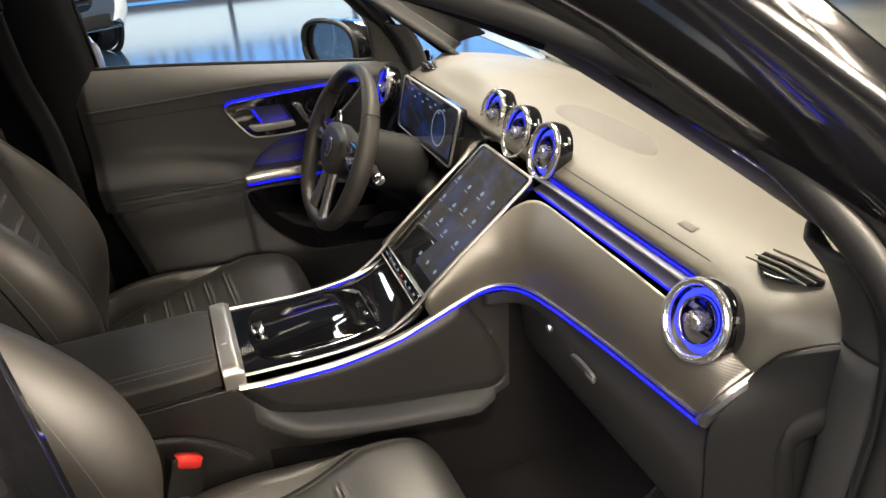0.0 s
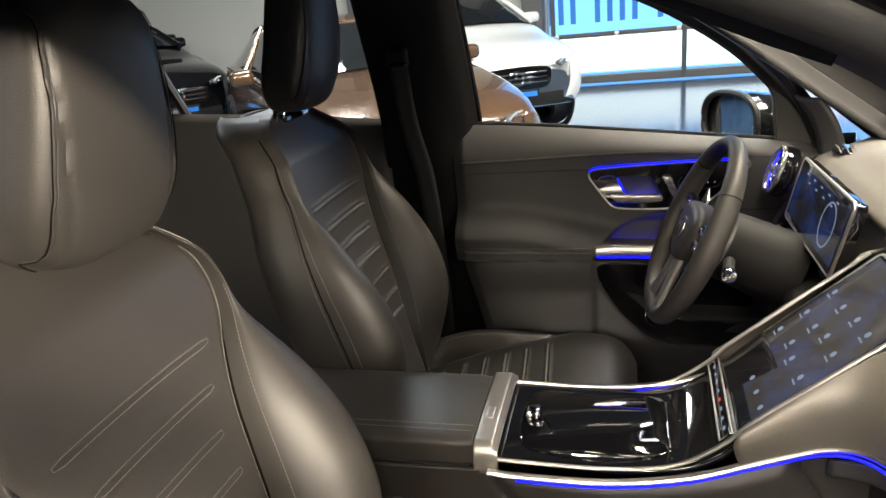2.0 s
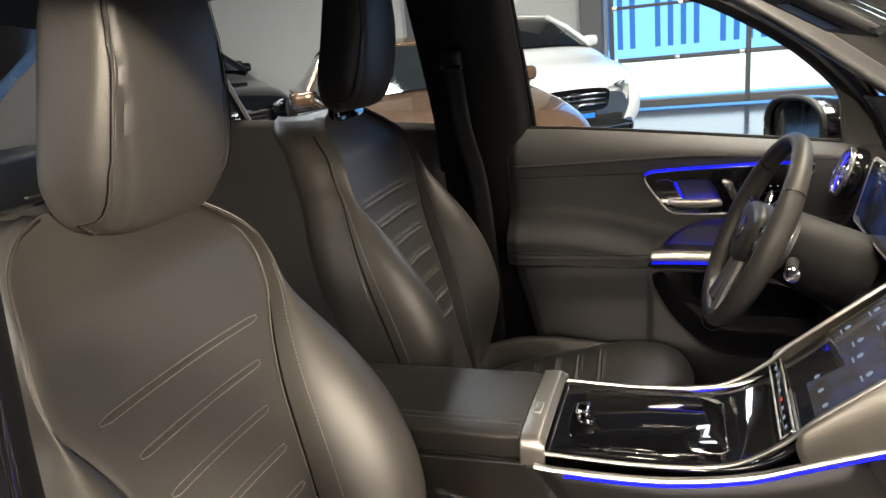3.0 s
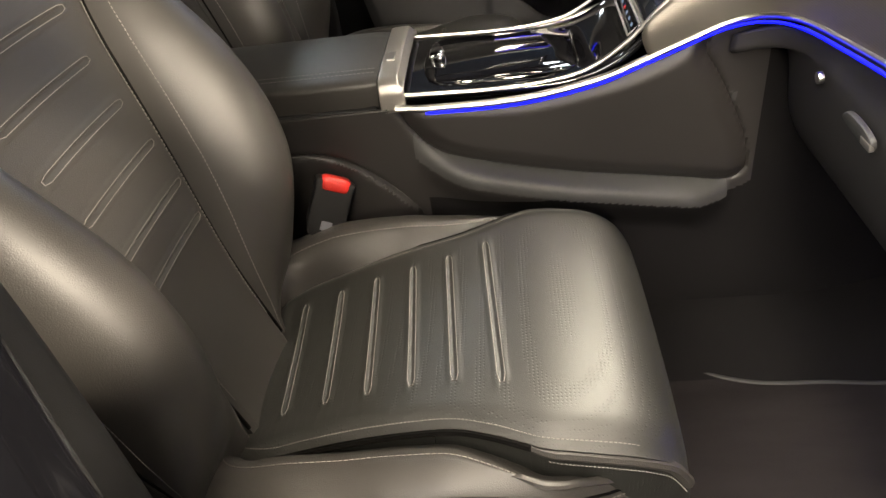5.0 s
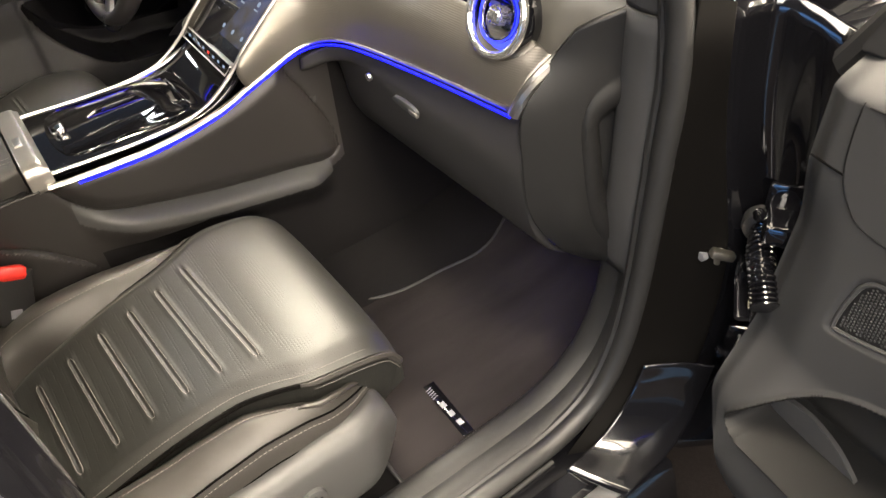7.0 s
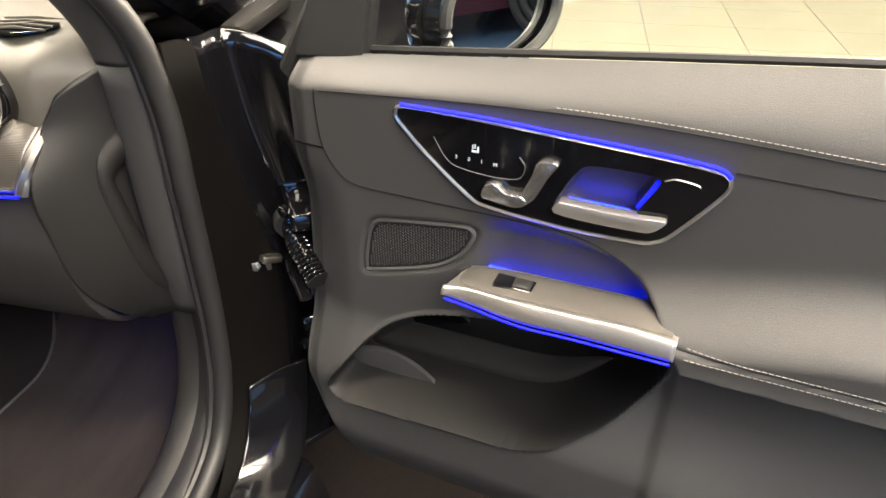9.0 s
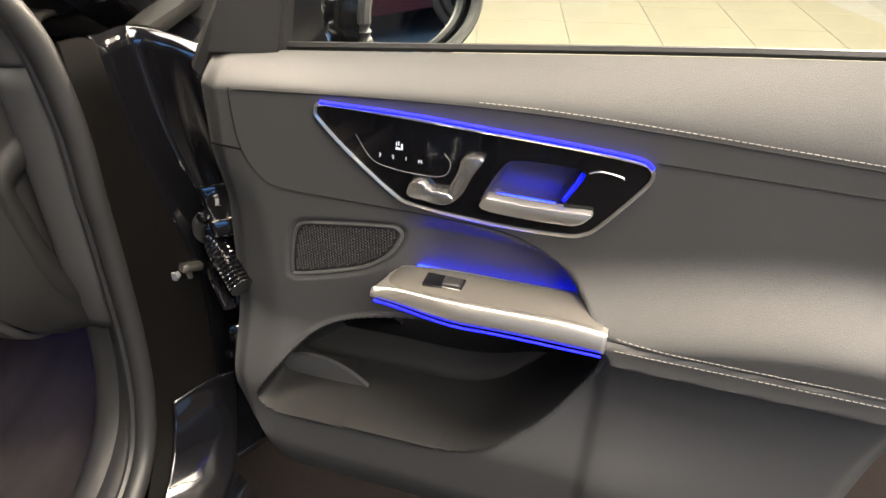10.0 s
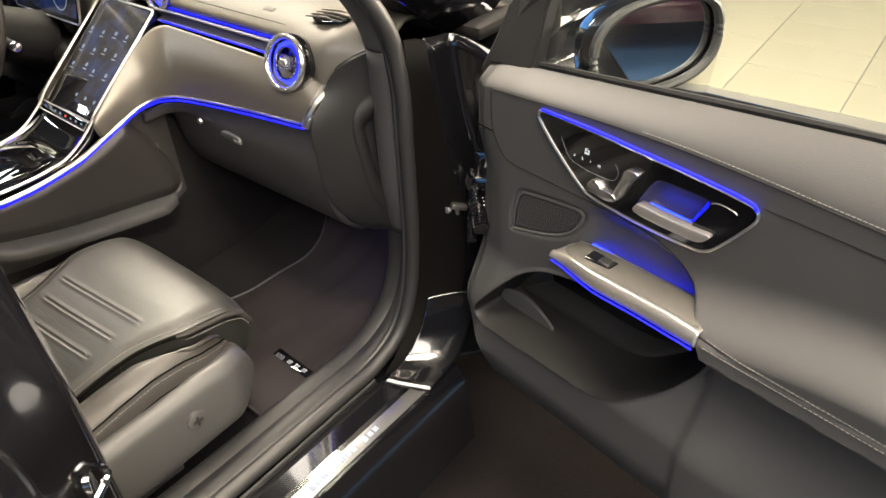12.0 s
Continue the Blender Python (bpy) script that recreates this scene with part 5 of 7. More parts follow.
hub = prism(curve2([(0.075, 0.020), (0.06, 0.045), (0.0, 0.055), (-0.06, 0.045), (-0.075, 0.020), (-0.06, -0.035), (0.0, -0.062), (0.06, -0.035)], 6), 0.040, 0.016, m=pose(0, 0, -0.022), seg=4)
hub = part("airbag_cover", hub, LEATHER, wheel, "black domed airbag cover")
part("badge", disc(0.021, 0.004, 32, 0.001, m=pose(0, 0, 0.0175)), SILVERPAINT, hub, "round chrome badge")
part("badge_ring", ring(0.024, 0.020, 0.005, 36, m=pose(0, 0, 0.0175)), CHROME, hub)
for sx in (-1, 1):
    for sy, rot in ((0.028, 8), (-0.002, -4)):
        sp = prism(curve2([(0.062, sy - 0.009), (0.10, sy - 0.011), (0.158, sy - 0.013), (0.160, sy + 0.011), (0.10, sy + 0.011), (0.062, sy + 0.010)], 3), 0.013, 0.004, m=pose(0, 0, -0.008))
        if sx < 0:
            bmesh.ops.scale(sp, vec=(-1, 1, 1), verts=sp.verts)
            bmesh.ops.reverse_faces(sp, faces=sp.faces[:])
        s = part("spoke", sp, PIANO if sy > 0 else SILVERPAINT, wheel, "thumb-key spoke with satin surround")
        for k in range(3):
            part("thumb_key", block(0.014, 0.010, 0.005, 0.0015, m=pose(sx * (0.085 + 0.022 * k), sy, 0.006)), SILVERPAINT if k % 2 else PIANO, s)
for sx in (-1, 1):
    bm = tube([(sx * 0.020, -0.050, -0.004), (sx * 0.030, -0.10, -0.002), (sx * 0.046, -0.166, 0.0)], [0.021, 0.018, 0.020], 10, flat=0.5)
    part("lower_spoke", bm, BRUSHED, wheel, "satin metal lower spoke")
    part("shift_paddle", prism(curve2([(sx * 0.10, 0.04), (sx * 0.145, 0.06), (sx * 0.150, 0.0), (sx * 0.135, -0.055), (sx * 0.10, -0.01)], 5), 0.004, 0.001, m=pose(0, 0, -0.030)), SILVERPAINT, wheel, "satin shift paddle")
bm = tube([(0, 0, -0.02), (0, 0, -0.06), (0, -0.004, -0.20)], [0.060, 0.066, 0.075], 28)
part("steering_column", bm, DARKPLASTIC, wheel)
for sx in (-1, 1):
    st = part("column_stalk", tube([(sx * 0.05, -0.01, -0.075), (sx * 0.10, -0.012, -0.065), (sx * 0.145, -0.010, -0.058)], [0.011, 0.010, 0.013], 14), PLASTIC, wheel)
    part("stalk_end", disc(0.0135, 0.010, 20, 0.003, m=facing((sx * 0.145, -0.010, -0.058), (sx, 0, 0.2))), CHROME, st)
part("column_shroud", block(0.13, 0.085, 0.10, 0.03, 4, m=pose(0, -0.015, -0.15)), DARKPLASTIC, wheel)
# driver's lower dash knee panel
part("knee_panel", block(0.10, 0.50, 0.16, 0.03, 4, m=pose(0.80, 0.39, 0.86, 0, -20, 0)), DARKPLASTIC, dash)


# ---------- centre console ----------
console = thing("centre_console", "black centre console with gloss tray and satin strips", "console")
KNEE = [(0.247, 0.822), (0.258, 0.800), (0.277, 0.768), (0.308, 0.738), (0.365, 0.717), (0.487, 0.687), (0.646, 0.661), (0.715, 0.650), (0.742, 0.664), (0.744, 0.69), (0.732, 0.735), (0.700, 0.805), (0.672, 0.858), (0.690, 0.892), (0.60, 0.852), (0.53, 0.832), (0.425, 0.818), (0.30, 0.826)]
for side in (-1, 1):
    poly = curve2(KNEE, 4)

    def wall(u, v, side=side):
        x = -0.30 + 1.35 * u
        top = interp([(-0.55, 0.80), (0.25, 0.812), (0.45, 0.808), (0.60, 0.845), (0.72, 0.895), (0.80, 0.90), (1.05, 0.80)], x)
        z = 0.37 + v * (top - 0.37)
        d = 0.112 + 0.012 * sstep(0.66, 0.42, z)
        k = inside(poly, x, z)
        # padded panel with a groove round it
        d += 0.012 * sstep(0.0, 0.030, k) - 0.005 * (1 - sstep(0.0, 0.005, abs(k)))
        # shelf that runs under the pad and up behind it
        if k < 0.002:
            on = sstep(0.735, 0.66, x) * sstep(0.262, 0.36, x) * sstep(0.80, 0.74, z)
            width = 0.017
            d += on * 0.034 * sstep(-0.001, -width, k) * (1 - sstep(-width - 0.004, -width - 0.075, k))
        # cover that carries the buckle
        line = 0.752 - 0.085 * max(0.0, (x - 0.10) / 0.14) ** 2
        g = line - z
        if x < 0.27:
            d += 0.007 * sstep(-0.002, 0.006, g) * sstep(0.27, 0.25, x) - 0.003 * (1 - sstep(0, 0.004, abs(g)))
        return Vector((x, side * d, z))

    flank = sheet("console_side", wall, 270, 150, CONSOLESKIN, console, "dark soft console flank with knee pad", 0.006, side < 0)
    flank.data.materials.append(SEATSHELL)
    flank.data.materials.append(SHADEDCARPET)
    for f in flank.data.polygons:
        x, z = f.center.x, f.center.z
        # shelf in lighter grey: the light on its upward face is painted in
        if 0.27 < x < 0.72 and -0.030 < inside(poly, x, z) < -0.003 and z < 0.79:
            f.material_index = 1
        # carpeted part of the flank, in the copy darkened for shade
        elif (x > 0.755 and inside(poly, x, z) < -0.004) or (x > 0.28 and z < 0.66 and inside(poly, x, z) < -0.02):
            f.material_index = 2
# gloss tray rising to the screen
tray_prof = [(0.262, 0.826), (0.30, 0.826), (0.40, 0.823), (0.48, 0.824), (0.53, 0.834), (0.57, 0.856), (0.60, 0.884), (0.66, 0.938)]
tp = spline([(a, 0, b) for a, b in tray_prof], 8)


def tray(u, v):
    p = tp[int(round(u * (len(tp) - 1)))]
    y = -0.108 + 0.216 * v
    dip = 0.012 * sstep(0.50, 0.54, p.x) * sstep(0.60, 0.57, p.x) * (1 - (y / 0.108) ** 2)
    return Vector((p.x, y, p.z - dip + 0.003 * math.cos(y / 0.108 * 1.2)))


sheet("gloss_tray", tray, len(tp) - 1, 30, PIANO, console, "piano black console tray", 0.01)
lid = prism(curve2([(0.300, -0.072), (0.302, 0.074), (0.40, 0.078), (0.505, 0.076), (0.512, 0.0), (0.505, -0.074), (0.40, -0.078)], 5), 0.004, 0.0015, m=pose(0, 0, 0.8265))
lid = part("tray_lid", lid, PIANO, console, "gloss black sliding lid")
part("lid_edge", tube([(0.513, y, 0.8325) for y in (-0.06, -0.02, 0.02, 0.06)], 0.0012, 6), CHROME, lid)
part("lid_edge", tube(spline([(0.318, -0.082, 0.8295), (0.36, -0.088, 0.8290), (0.43, -0.088, 0.8285), (0.475, -0.082, 0.8290)], 4), 0.0010, 6), CHROME, lid)
part("start_switch", block(0.022, 0.030, 0.014, 0.004, 3, m=pose(0.308, 0.006, 0.836, 0, -14, 0)), CHROME, console, "chrome rocker switch")
for side in (-1, 1):
    e = [(0.262, 0.833), (0.389, 0.829), (0.476, 0.834), (0.528, 0.848), (0.58, 0.884), (0.613, 0.918), (0.69, 0.982), (0.800, 1.072)]
    part("chrome_edge", tube(along([(x, side * 0.112, z - 0.004) for x, z in e], 60), 0.0032, 8), SATIN, console, "slim satin metal edge")
# bracket and armrest
def bracket(u, v):
    prof = [(-0.118, 0.806), (-0.116, 0.835), (-0.105, 0.850), (-0.08, 0.853), (0.0, 0.854), (0.08, 0.853), (0.105, 0.850), (0.116, 0.835), (0.118, 0.806)]
    p = spline([(a, b, 0) for a, b in prof], 5)
    q = p[int(round(v * (len(p) - 1)))]
    x = 0.232 + 0.036 * u
    k = math.sin(u * math.pi)
    lower = 0.012 * sstep(0.75, 1.0, u) * sstep(0.84, 0.852, q.y)
    return Vector((x, q.x, q.y + 0.001 * k - lower))


sheet("armrest_bracket", bracket, 14, 40, BRUSHED, console, "brushed metal bracket before the armrest", 0.006)
part("release_button", block(0.012, 0.030, 0.003, 0.001, m=pose(0.245, -0.03, 0.8555)), SATIN, console)
armrest = thing("armrest", "black leather centre armrest with stitched seams", "armrest")


def arm_fn(u, v):
    x = -0.26 + 0.488 * u
    a = 2 * math.pi * v
    ca, sa = math.cos(a), math.sin(a)
    n = 7.0
    k = (abs(ca) ** n + abs(sa) ** n) ** (-1 / n)
    e = 1 - 0.05 * sstep(0.97, 1.0, u)
    z = 0.826 + 0.026 * sa * k * e
    y = 0.104 * ca * k * e
    if sa > 0:
        z += 0.003 * (1 - (y / 0.104) ** 2)
        z -= 0.003 * (1 - sstep(0, 0.004, abs(abs(y) - 0.075)))
    return Vector((x, y, z))


bm = grid(arm_fn, 24, 96, False, True)
part("armrest_pad", bm, LEATHER, armrest, "black leather pad")
part("end_face", block(0.006, 0.19, 0.045, 0.002, m=pose(0.226, 0, 0.826)), LEATHER, armrest)
for yy in (-0.068, -0.082):
    dashes = bmesh.new()
    x = -0.02
    while x < 0.224:
        tube([(x, yy, 0.8552), (x + 0.004, yy, 0.8552)], 0.0005, 4, bm=dashes)
        x += 0.0065
    tagged(part("stitching", dashes, THREAD, armrest, smooth=False), kind="stuff")
part("armrest_base", block(0.48, 0.218, 0.030, 0.006, m=pose(-0.015, 0, 0.797)), PLASTIC, armrest)
part("base_gap", block(0.48, 0.221, 0.003, 0, m=pose(-0.015, 0, 0.8075)), PIANO, armrest)

# ---------- front seats ----------
FLUTES = ((0.376, 0.124), (0.326, 0.111), (0.277, 0.106), (0.226, 0.104), (0.174, 0.101), (0.120, 0.099))
TOPZ = [(0.058, 0.588), (0.066, 0.600), (0.09, 0.606), (0.13, 0.621), (0.22, 0.650), (0.32, 0.674), (0.37, 0.684), (0.43, 0.694), (0.475, 0.695), (0.51, 0.690), (0.538, 0.675), (0.556, 0.652), (0.567, 0.620), (0.569, 0.575)]
HALFW = [(0.058, 0.108), (0.068, 0.130), (0.090, 0.145), (0.12, 0.151), (0.20, 0.156), (0.27, 0.161), (0.33, 0.167), (0.37, 0.180), (0.40, 0.192), (0.43, 0.203), (0.50, 0.206), (0.54, 0.201), (0.569, 0.188)]


def flute(d, half=0.0024):
    """Cross-section of a stitched tuck: a pinched groove between raised lips."""
    a = abs(d)
    if a > 0.016:
        return 0.0
    return 0.0011 * bump(a, 0.0050, 0.0060) - 0.0014 * (1 - sstep(0.0, half, a))


def smooth_val(pairs):
    pts = spline([(a, b, 0) for a, b in pairs], 10)
    return [(p.x, p.y) for p in pts]


TOPS, HALFS = smooth_val(TOPZ), smooth_val(HALFW)


def cushion_top(x, y):
    w = interp(HALFS, x)
    z = interp(TOPS, x)
    k = min(1.0, abs(y) / w)
    z += 0.006 * k * k * sstep(0.42, 0.25, x) - 0.010 * sstep(0.84, 1.0, k) - 0.016 * sstep(0.36, 0.52, x) * k ** 3
    z -= 0.010 * sstep(0.080, 0.058, x)
    for f, reach in FLUTES:
        d = x - f + 0.07 * y
        if abs(d) < 0.02 and abs(y) < reach + 0.004:
            z += flute(d) * sstep(reach + 0.003, reach - 0.003, abs(y))
    return z


def side_sausage(x):
    """Height and reach of a cushion bolster along its length."""
    return interp([(-0.04, 0.612), (0.05, 0.640), (0.15, 0.660), (0.26, 0.671), (0.33, 0.670), (0.40, 0.658), (0.45, 0.644), (0.50, 0.620), (0.535, 0.596), (0.56, 0.57)], x)


BACK0, LEAN = 0.030, 0.285


def back_x(z):
    return BACK0 - LEAN * (z - 0.805)


SEAMW = smooth_val([(0.58, 0.080), (0.66, 0.080), (0.716, 0.082), (0.765, 0.088), (0.80, 0.095), (0.865, 0.105), (0.90, 0.109), (0.95, 0.120), (1.00, 0.134), (1.04, 0.146), (1.08, 0.165), (1.118, 0.186), (1.16, 0.188), (1.20, 0.176), (1.24, 0.145), (1.27, 0.100), (1.28, 0.07)])
FULLW = smooth_val([(0.58, 0.215), (0.66, 0.235), (0.75, 0.252), (0.85, 0.260), (0.95, 0.258), (1.02, 0.243), (1.07, 0.222), (1.118, 0.200), (1.16, 0.196), (1.20, 0.184), (1.245, 0.150), (1.27, 0.106), (1.28, 0.075)])
PROT = smooth_val([(0.57, -0.050), (0.62, -0.025), (0.66, 0.006), (0.70, 0.030), (0.747, 0.056), (0.80, 0.080), (0.85, 0.090), (0.90, 0.090), (0.947, 0.082), (1.00, 0.064), (1.05, 0.040), (1.10, 0.014), (1.135, 0.003), (1.18, 0.0), (1.28, 0.0)])
BACK_FLUTES = ((1.103, 0.131), (1.055, 0.105), (1.006, 0.088), (0.957, 0.085), (0.907, 0.085), (0.857, 0.086), (0.814, 0.081))


def back_mid(z):
    """The stitched panel sits a little off the seat's middle towards its foot."""
    return -interp([(0.58, 0.034), (0.81, 0.030), (0.90, 0.021), (1.00, 0.020), (1.05, 0.013), (1.11, 0.008), (1.16, 0.0)], z)


def back_front(z, y):
    w = interp(SEAMW, z)
    y -= back_mid(z)
    k = min(1.0, abs(y) / w)
    f = 0.012 * k * k * sstep(1.12, 0.9, z) - 0.007 * sstep(0.90, 1.0, k)
    f += 0.012 * bump(z, 0.86, 0.25) * (1 - k * k)
    for g, reach in BACK_FLUTES:
        d = z - g + 0.002 * (abs(y) / 0.10) ** 2
        if abs(d) < 0.02:
            f += sstep(reach + 0.004, reach - 0.004, abs(y)) * flute(d) * 1.2
    f -= 0.05 * sstep(1.19, 1.285, z)
    return back_x(z) + f


def front_seat(name, label, m):
    seat = thing(name, label, "car seat", m, "front seats")

    def clean(bm):
        bmesh.ops.remove_doubles(bm, verts=bm.verts, dist=1e-6)
        bmesh.ops.recalc_face_normals(bm, faces=bm.faces[:])
        mid = sum((v.co for v in bm.verts), Vector()) / len(bm.verts)
        if sum(f.normal.dot(f.calc_center_median() - mid) * f.calc_area() for f in bm.faces) < 0:
            bmesh.ops.reverse_faces(bm, faces=bm.faces[:])
        return bm

    nu, nv = 300, 46

    def cush(u, v):
        skirt = u < 1e-6 or u > 1 - 1e-6 or v < 1e-6 or v > 1 - 1e-6
        uu, vv = min(1, max(0, (u - 1 / nu) / (1 - 2 / nu))), min(1, max(0, (v - 1 / nv) / (1 - 2 / nv)))
        x = 0.058 + 0.511 * uu
        w = interp(HALFS, x)
        y = w * (2 * vv - 1)
        z = cushion_top(x, y)
        if skirt:
            return Vector((x - 0.02 * (u > 0.5), y * 0.93, 0.52))
        return Vector((x, y, z))

    part("seat_cushion", clean(grid(cush, nu, nv)), PERF, seat, "black leather cushion with stitched flutes", sharp=60)
    # under-nose with seam
    def nose(u, v):
        a = -0.186 + 0.372 * u
        x = 0.561 - 0.012 * (abs(a) / 0.186) ** 4 - 0.10 * sstep(0.96, 1.0, abs(a) / 0.186)
        prof = [(0.0, 0.614), (0.004, 0.600), (-0.002, 0.585), (-0.018, 0.560), (-0.05, 0.530)]
        p = spline([(q, r, 0) for q, r in prof], 5)[int(round(v * 20))]
        return Vector((x + p.x, a, p.y - 0.014 * (abs(a) / 0.186) ** 3))

    ob = part("cushion_apron", clean(grid(nose, 30, 20)), LEATHER, seat)
    ob.modifiers.new("thick", "SOLIDIFY").thickness = 0.006
    for sy in (-1, 1):
        def bolster(u, v, sy=sy):
            x = -0.04 + 0.586 * u
            t = side_sausage(x)
            seam = interp(HALFS, x) - 0.004
            t += 0.013 * bump(x, 0.17, 0.17) if sy > 0 else -0.020 + 0.020 * sstep(0.20, 0.40, x)
            outer = 0.241 - 0.042 * sstep(0.42, 0.535, x)
            k = 1 - 0.6 * sstep(0.47, 0.535, x)
            seam = min(seam, outer - 0.045)
            root = min(t - 0.030 * k, cushion_top(max(0.07, x), seam) - 0.010)
            prof = [(seam - 0.004, root), (seam + 0.010, max(root + 0.016, t - 0.020 * k)), (seam + 0.030, t - 0.001), ((seam + outer) / 2 + 0.005, t), (outer - 0.010, t - 0.012 * k), (outer, t - 0.034 * k), (outer + 0.004, t - 0.060 * k), (outer - 0.004, t - 0.085 * k), (outer - 0.03, t - 0.10 * k)]
            p = spline([(a, b, 0) for a, b in prof], 5)
            q = p[int(round(v * (len(p) - 1)))]
            dent = 0.0025 * (1 - sstep(0, 0.004, abs(q.y - (t - 0.022)))) if q.x > seam + 0.04 else 0
            e = math.sqrt(max(0.0, 1 - sstep(0.42, 0.546, x) ** 2))
            cy, cz = seam + 0.020, t - 0.050 * k - 0.006
            return Vector((x, sy * (cy + (q.x - dent - cy) * e), cz + (q.y - cz) * e))

        bm = grid(bolster, 60, 40)
        bmesh.ops.recalc_face_normals(bm, faces=bm.faces[:])
        b = part("cushion_bolster", clean(bm), LEATHER, seat, "padded black leather side bolster")
        so = b.modifiers.new("thick", "SOLIDIFY")
        so.thickness, so.offset = 0.003, -1
        seamline = [bolster(k / 40, 0.575) + Vector((0, sy * 0.0006, 0.0004)) for k in range(2, 40)]
        dashes = bmesh.new()
        pts = along(seamline, 80)
        for a, c in zip(pts[::1], pts[1::1]):
            tube([a, a.lerp(c, 0.65)], 0.0006, 4, bm=dashes)
        tagged(part("stitching", dashes, THREAD, seat, smooth=False), kind="stuff")
        upper = along([bolster(k / 40, 0.24) + Vector((0, 0, 0.0006)) for k in range(3, 36)], 80)
        dashes = bmesh.new()
        for a, c in zip(upper, upper[1:]):
            tube([a, a.lerp(c, 0.65)], 0.0006, 4, bm=dashes)
        tagged(part("stitching", dashes, THREAD, seat, smooth=False), kind="stuff")
        dashes = bmesh.new()
        pts = along([Vector((x, sy * (interp(HALFS, x) - 0.010), cushion_top(x, interp(HALFS, x) - 0.010) + 0.0006)) for x in [0.075 + 0.0432 * k for k in range(12)]], 112)
        for a, c in zip(pts, pts[1:]):
            tube([a, a.lerp(c, 0.65)], 0.0006, 4, bm=dashes)
        tagged(part("stitching", dashes, THREAD, seat, smooth=False), kind="stuff")

        # dark tube under the cushion edge, stands in for the shade there
        edge_shade = along([Vector((x, sy * (interp(HALFS, x) + 0.001), cushion_top(x, interp(HALFS, x)) - 0.004)) for x in [0.07 + 0.034 * k for k in range(11)]], 60)
        part("cushion_gap", tube(edge_shade, 0.0042, 6), HINGE_SHADE_BLACK, seat)
        # welt and second seam round the front corner of the cushion
        def corner(drop, tuck):
            return along([Vector((x, sy * (interp(HALFS, x) * tuck), cushion_top(x, interp(HALFS, x)) - drop * sstep(0.36, 0.44, x))) for x in [0.37 + 0.0195 * k for k in range(11)]], 60)

        part("corner_welt", tube(corner(0.009, 0.985), [0.0065 * sstep(0, 18, k) + 0.0005 for k in range(61)], 8), LEATHER, seat)
        # black tube as the shadow under the welt
        part("seam_shadow", tube(corner(0.018, 0.985)[14:], 0.0022, 6), HINGE_SHADE_BLACK, seat)
        dashes = bmesh.new()
        pts = corner(0.024, 0.992)[16:]
        for a, c in zip(pts, pts[1:]):
            tube([a, a.lerp(c, 0.65)], 0.0006, 4, bm=dashes)
        tagged(part("stitching", dashes, THREAD, seat, smooth=False), kind="stuff")
        # black tubes drawn as shadow along the bolster's two seams
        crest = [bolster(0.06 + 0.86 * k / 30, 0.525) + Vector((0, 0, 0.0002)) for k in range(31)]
        part("seam_shadow", tube(crest, 0.0017, 6), HINGE_SHADE_BLACK, b)
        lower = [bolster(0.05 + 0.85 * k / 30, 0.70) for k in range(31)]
        part("seam_shadow", tube(lower, 0.0014, 6), HINGE_SHADE_BLACK, b)

        # plastic shell at the side
        def shell(u, v, sy=sy):
            x = -0.16 + 0.682 * math.sin(u * math.pi / 2)
            top = interp([(-0.16, 0.615), (-0.05, 0.608), (0.10, 0.600), (0.25, 0.608), (0.40, 0.614), (0.45, 0.610), (0.48, 0.603), (0.50, 0.593), (0.512, 0.580), (0.519, 0.562), (0.522, 0.540)], x)
            low = interp([(-0.16, 0.46), (0.3, 0.455), (0.45, 0.460), (0.49, 0.466), (0.51, 0.480), (0.519, 0.500), (0.522, 0.525)], x)
            prof = [(0.232, 0.98), (0.250, 1.01), (0.266, 0.96), (0.277, 0.80), (0.277, 0.30), (0.268, 0.05), (0.25, 0.0)]
            p = spline([(a, b, 0) for a, b in prof], 5)
            q = p[int(round(v * (len(p) - 1)))]
            inward = 0.09 * sstep(0.42, 0.53, x) ** 2
            return Vector((x, sy * (q.x - inward * 0.5), low + (top - low) * q.y))

        sh = part("seat_shell", clean(grid(shell, 56, 30)), SEATSHELL, seat, "grey plastic seat side shell")
        so = sh.modifiers.new("thick", "SOLIDIFY")
        so.thickness, so.offset = 0.006, -1
        part("lumbar_knob", disc(0.0185, 0.010, 32, 0.003, m=facing((0.36, sy * 0.276, 0.552), (0, sy, 0.05))), SEATSHELL, sh, "round lumbar knob")
        part("knob_cross", block(0.020, 0.005, 0.004, 0.001, m=facing((0.36, sy * 0.2865, 0.552), (0, sy, 0.05))), PLASTIC, sh)
        part("knob_cross", block(0.005, 0.020, 0.004, 0.001, m=facing((0.36, sy * 0.2865, 0.552), (0, sy, 0.05))), PLASTIC, sh)
        # rails
        r = part("seat_rail", block(0.50, 0.035, 0.03, 0.004, m=pose(0.08, sy * 0.20, 0.405)), STEEL_GREY, seat, "steel seat rail")
        part("rail_foot", block(0.05, 0.03, 0.05, 0.005, m=pose(0.31, sy * 0.20, 0.43)), PLASTIC, r)
        part("rail_foot", block(0.05, 0.03, 0.05, 0.005, m=pose(0.0, sy * 0.20, 0.43)), PLASTIC, r)
    fl = bmesh.new()
    for f, reach in FLUTES:
        loop = []
        for k in range(25):
            y = -reach + 2 * reach * k / 24
            loop.append((y, 0.0042 if 0 < k < 24 else 0.002))
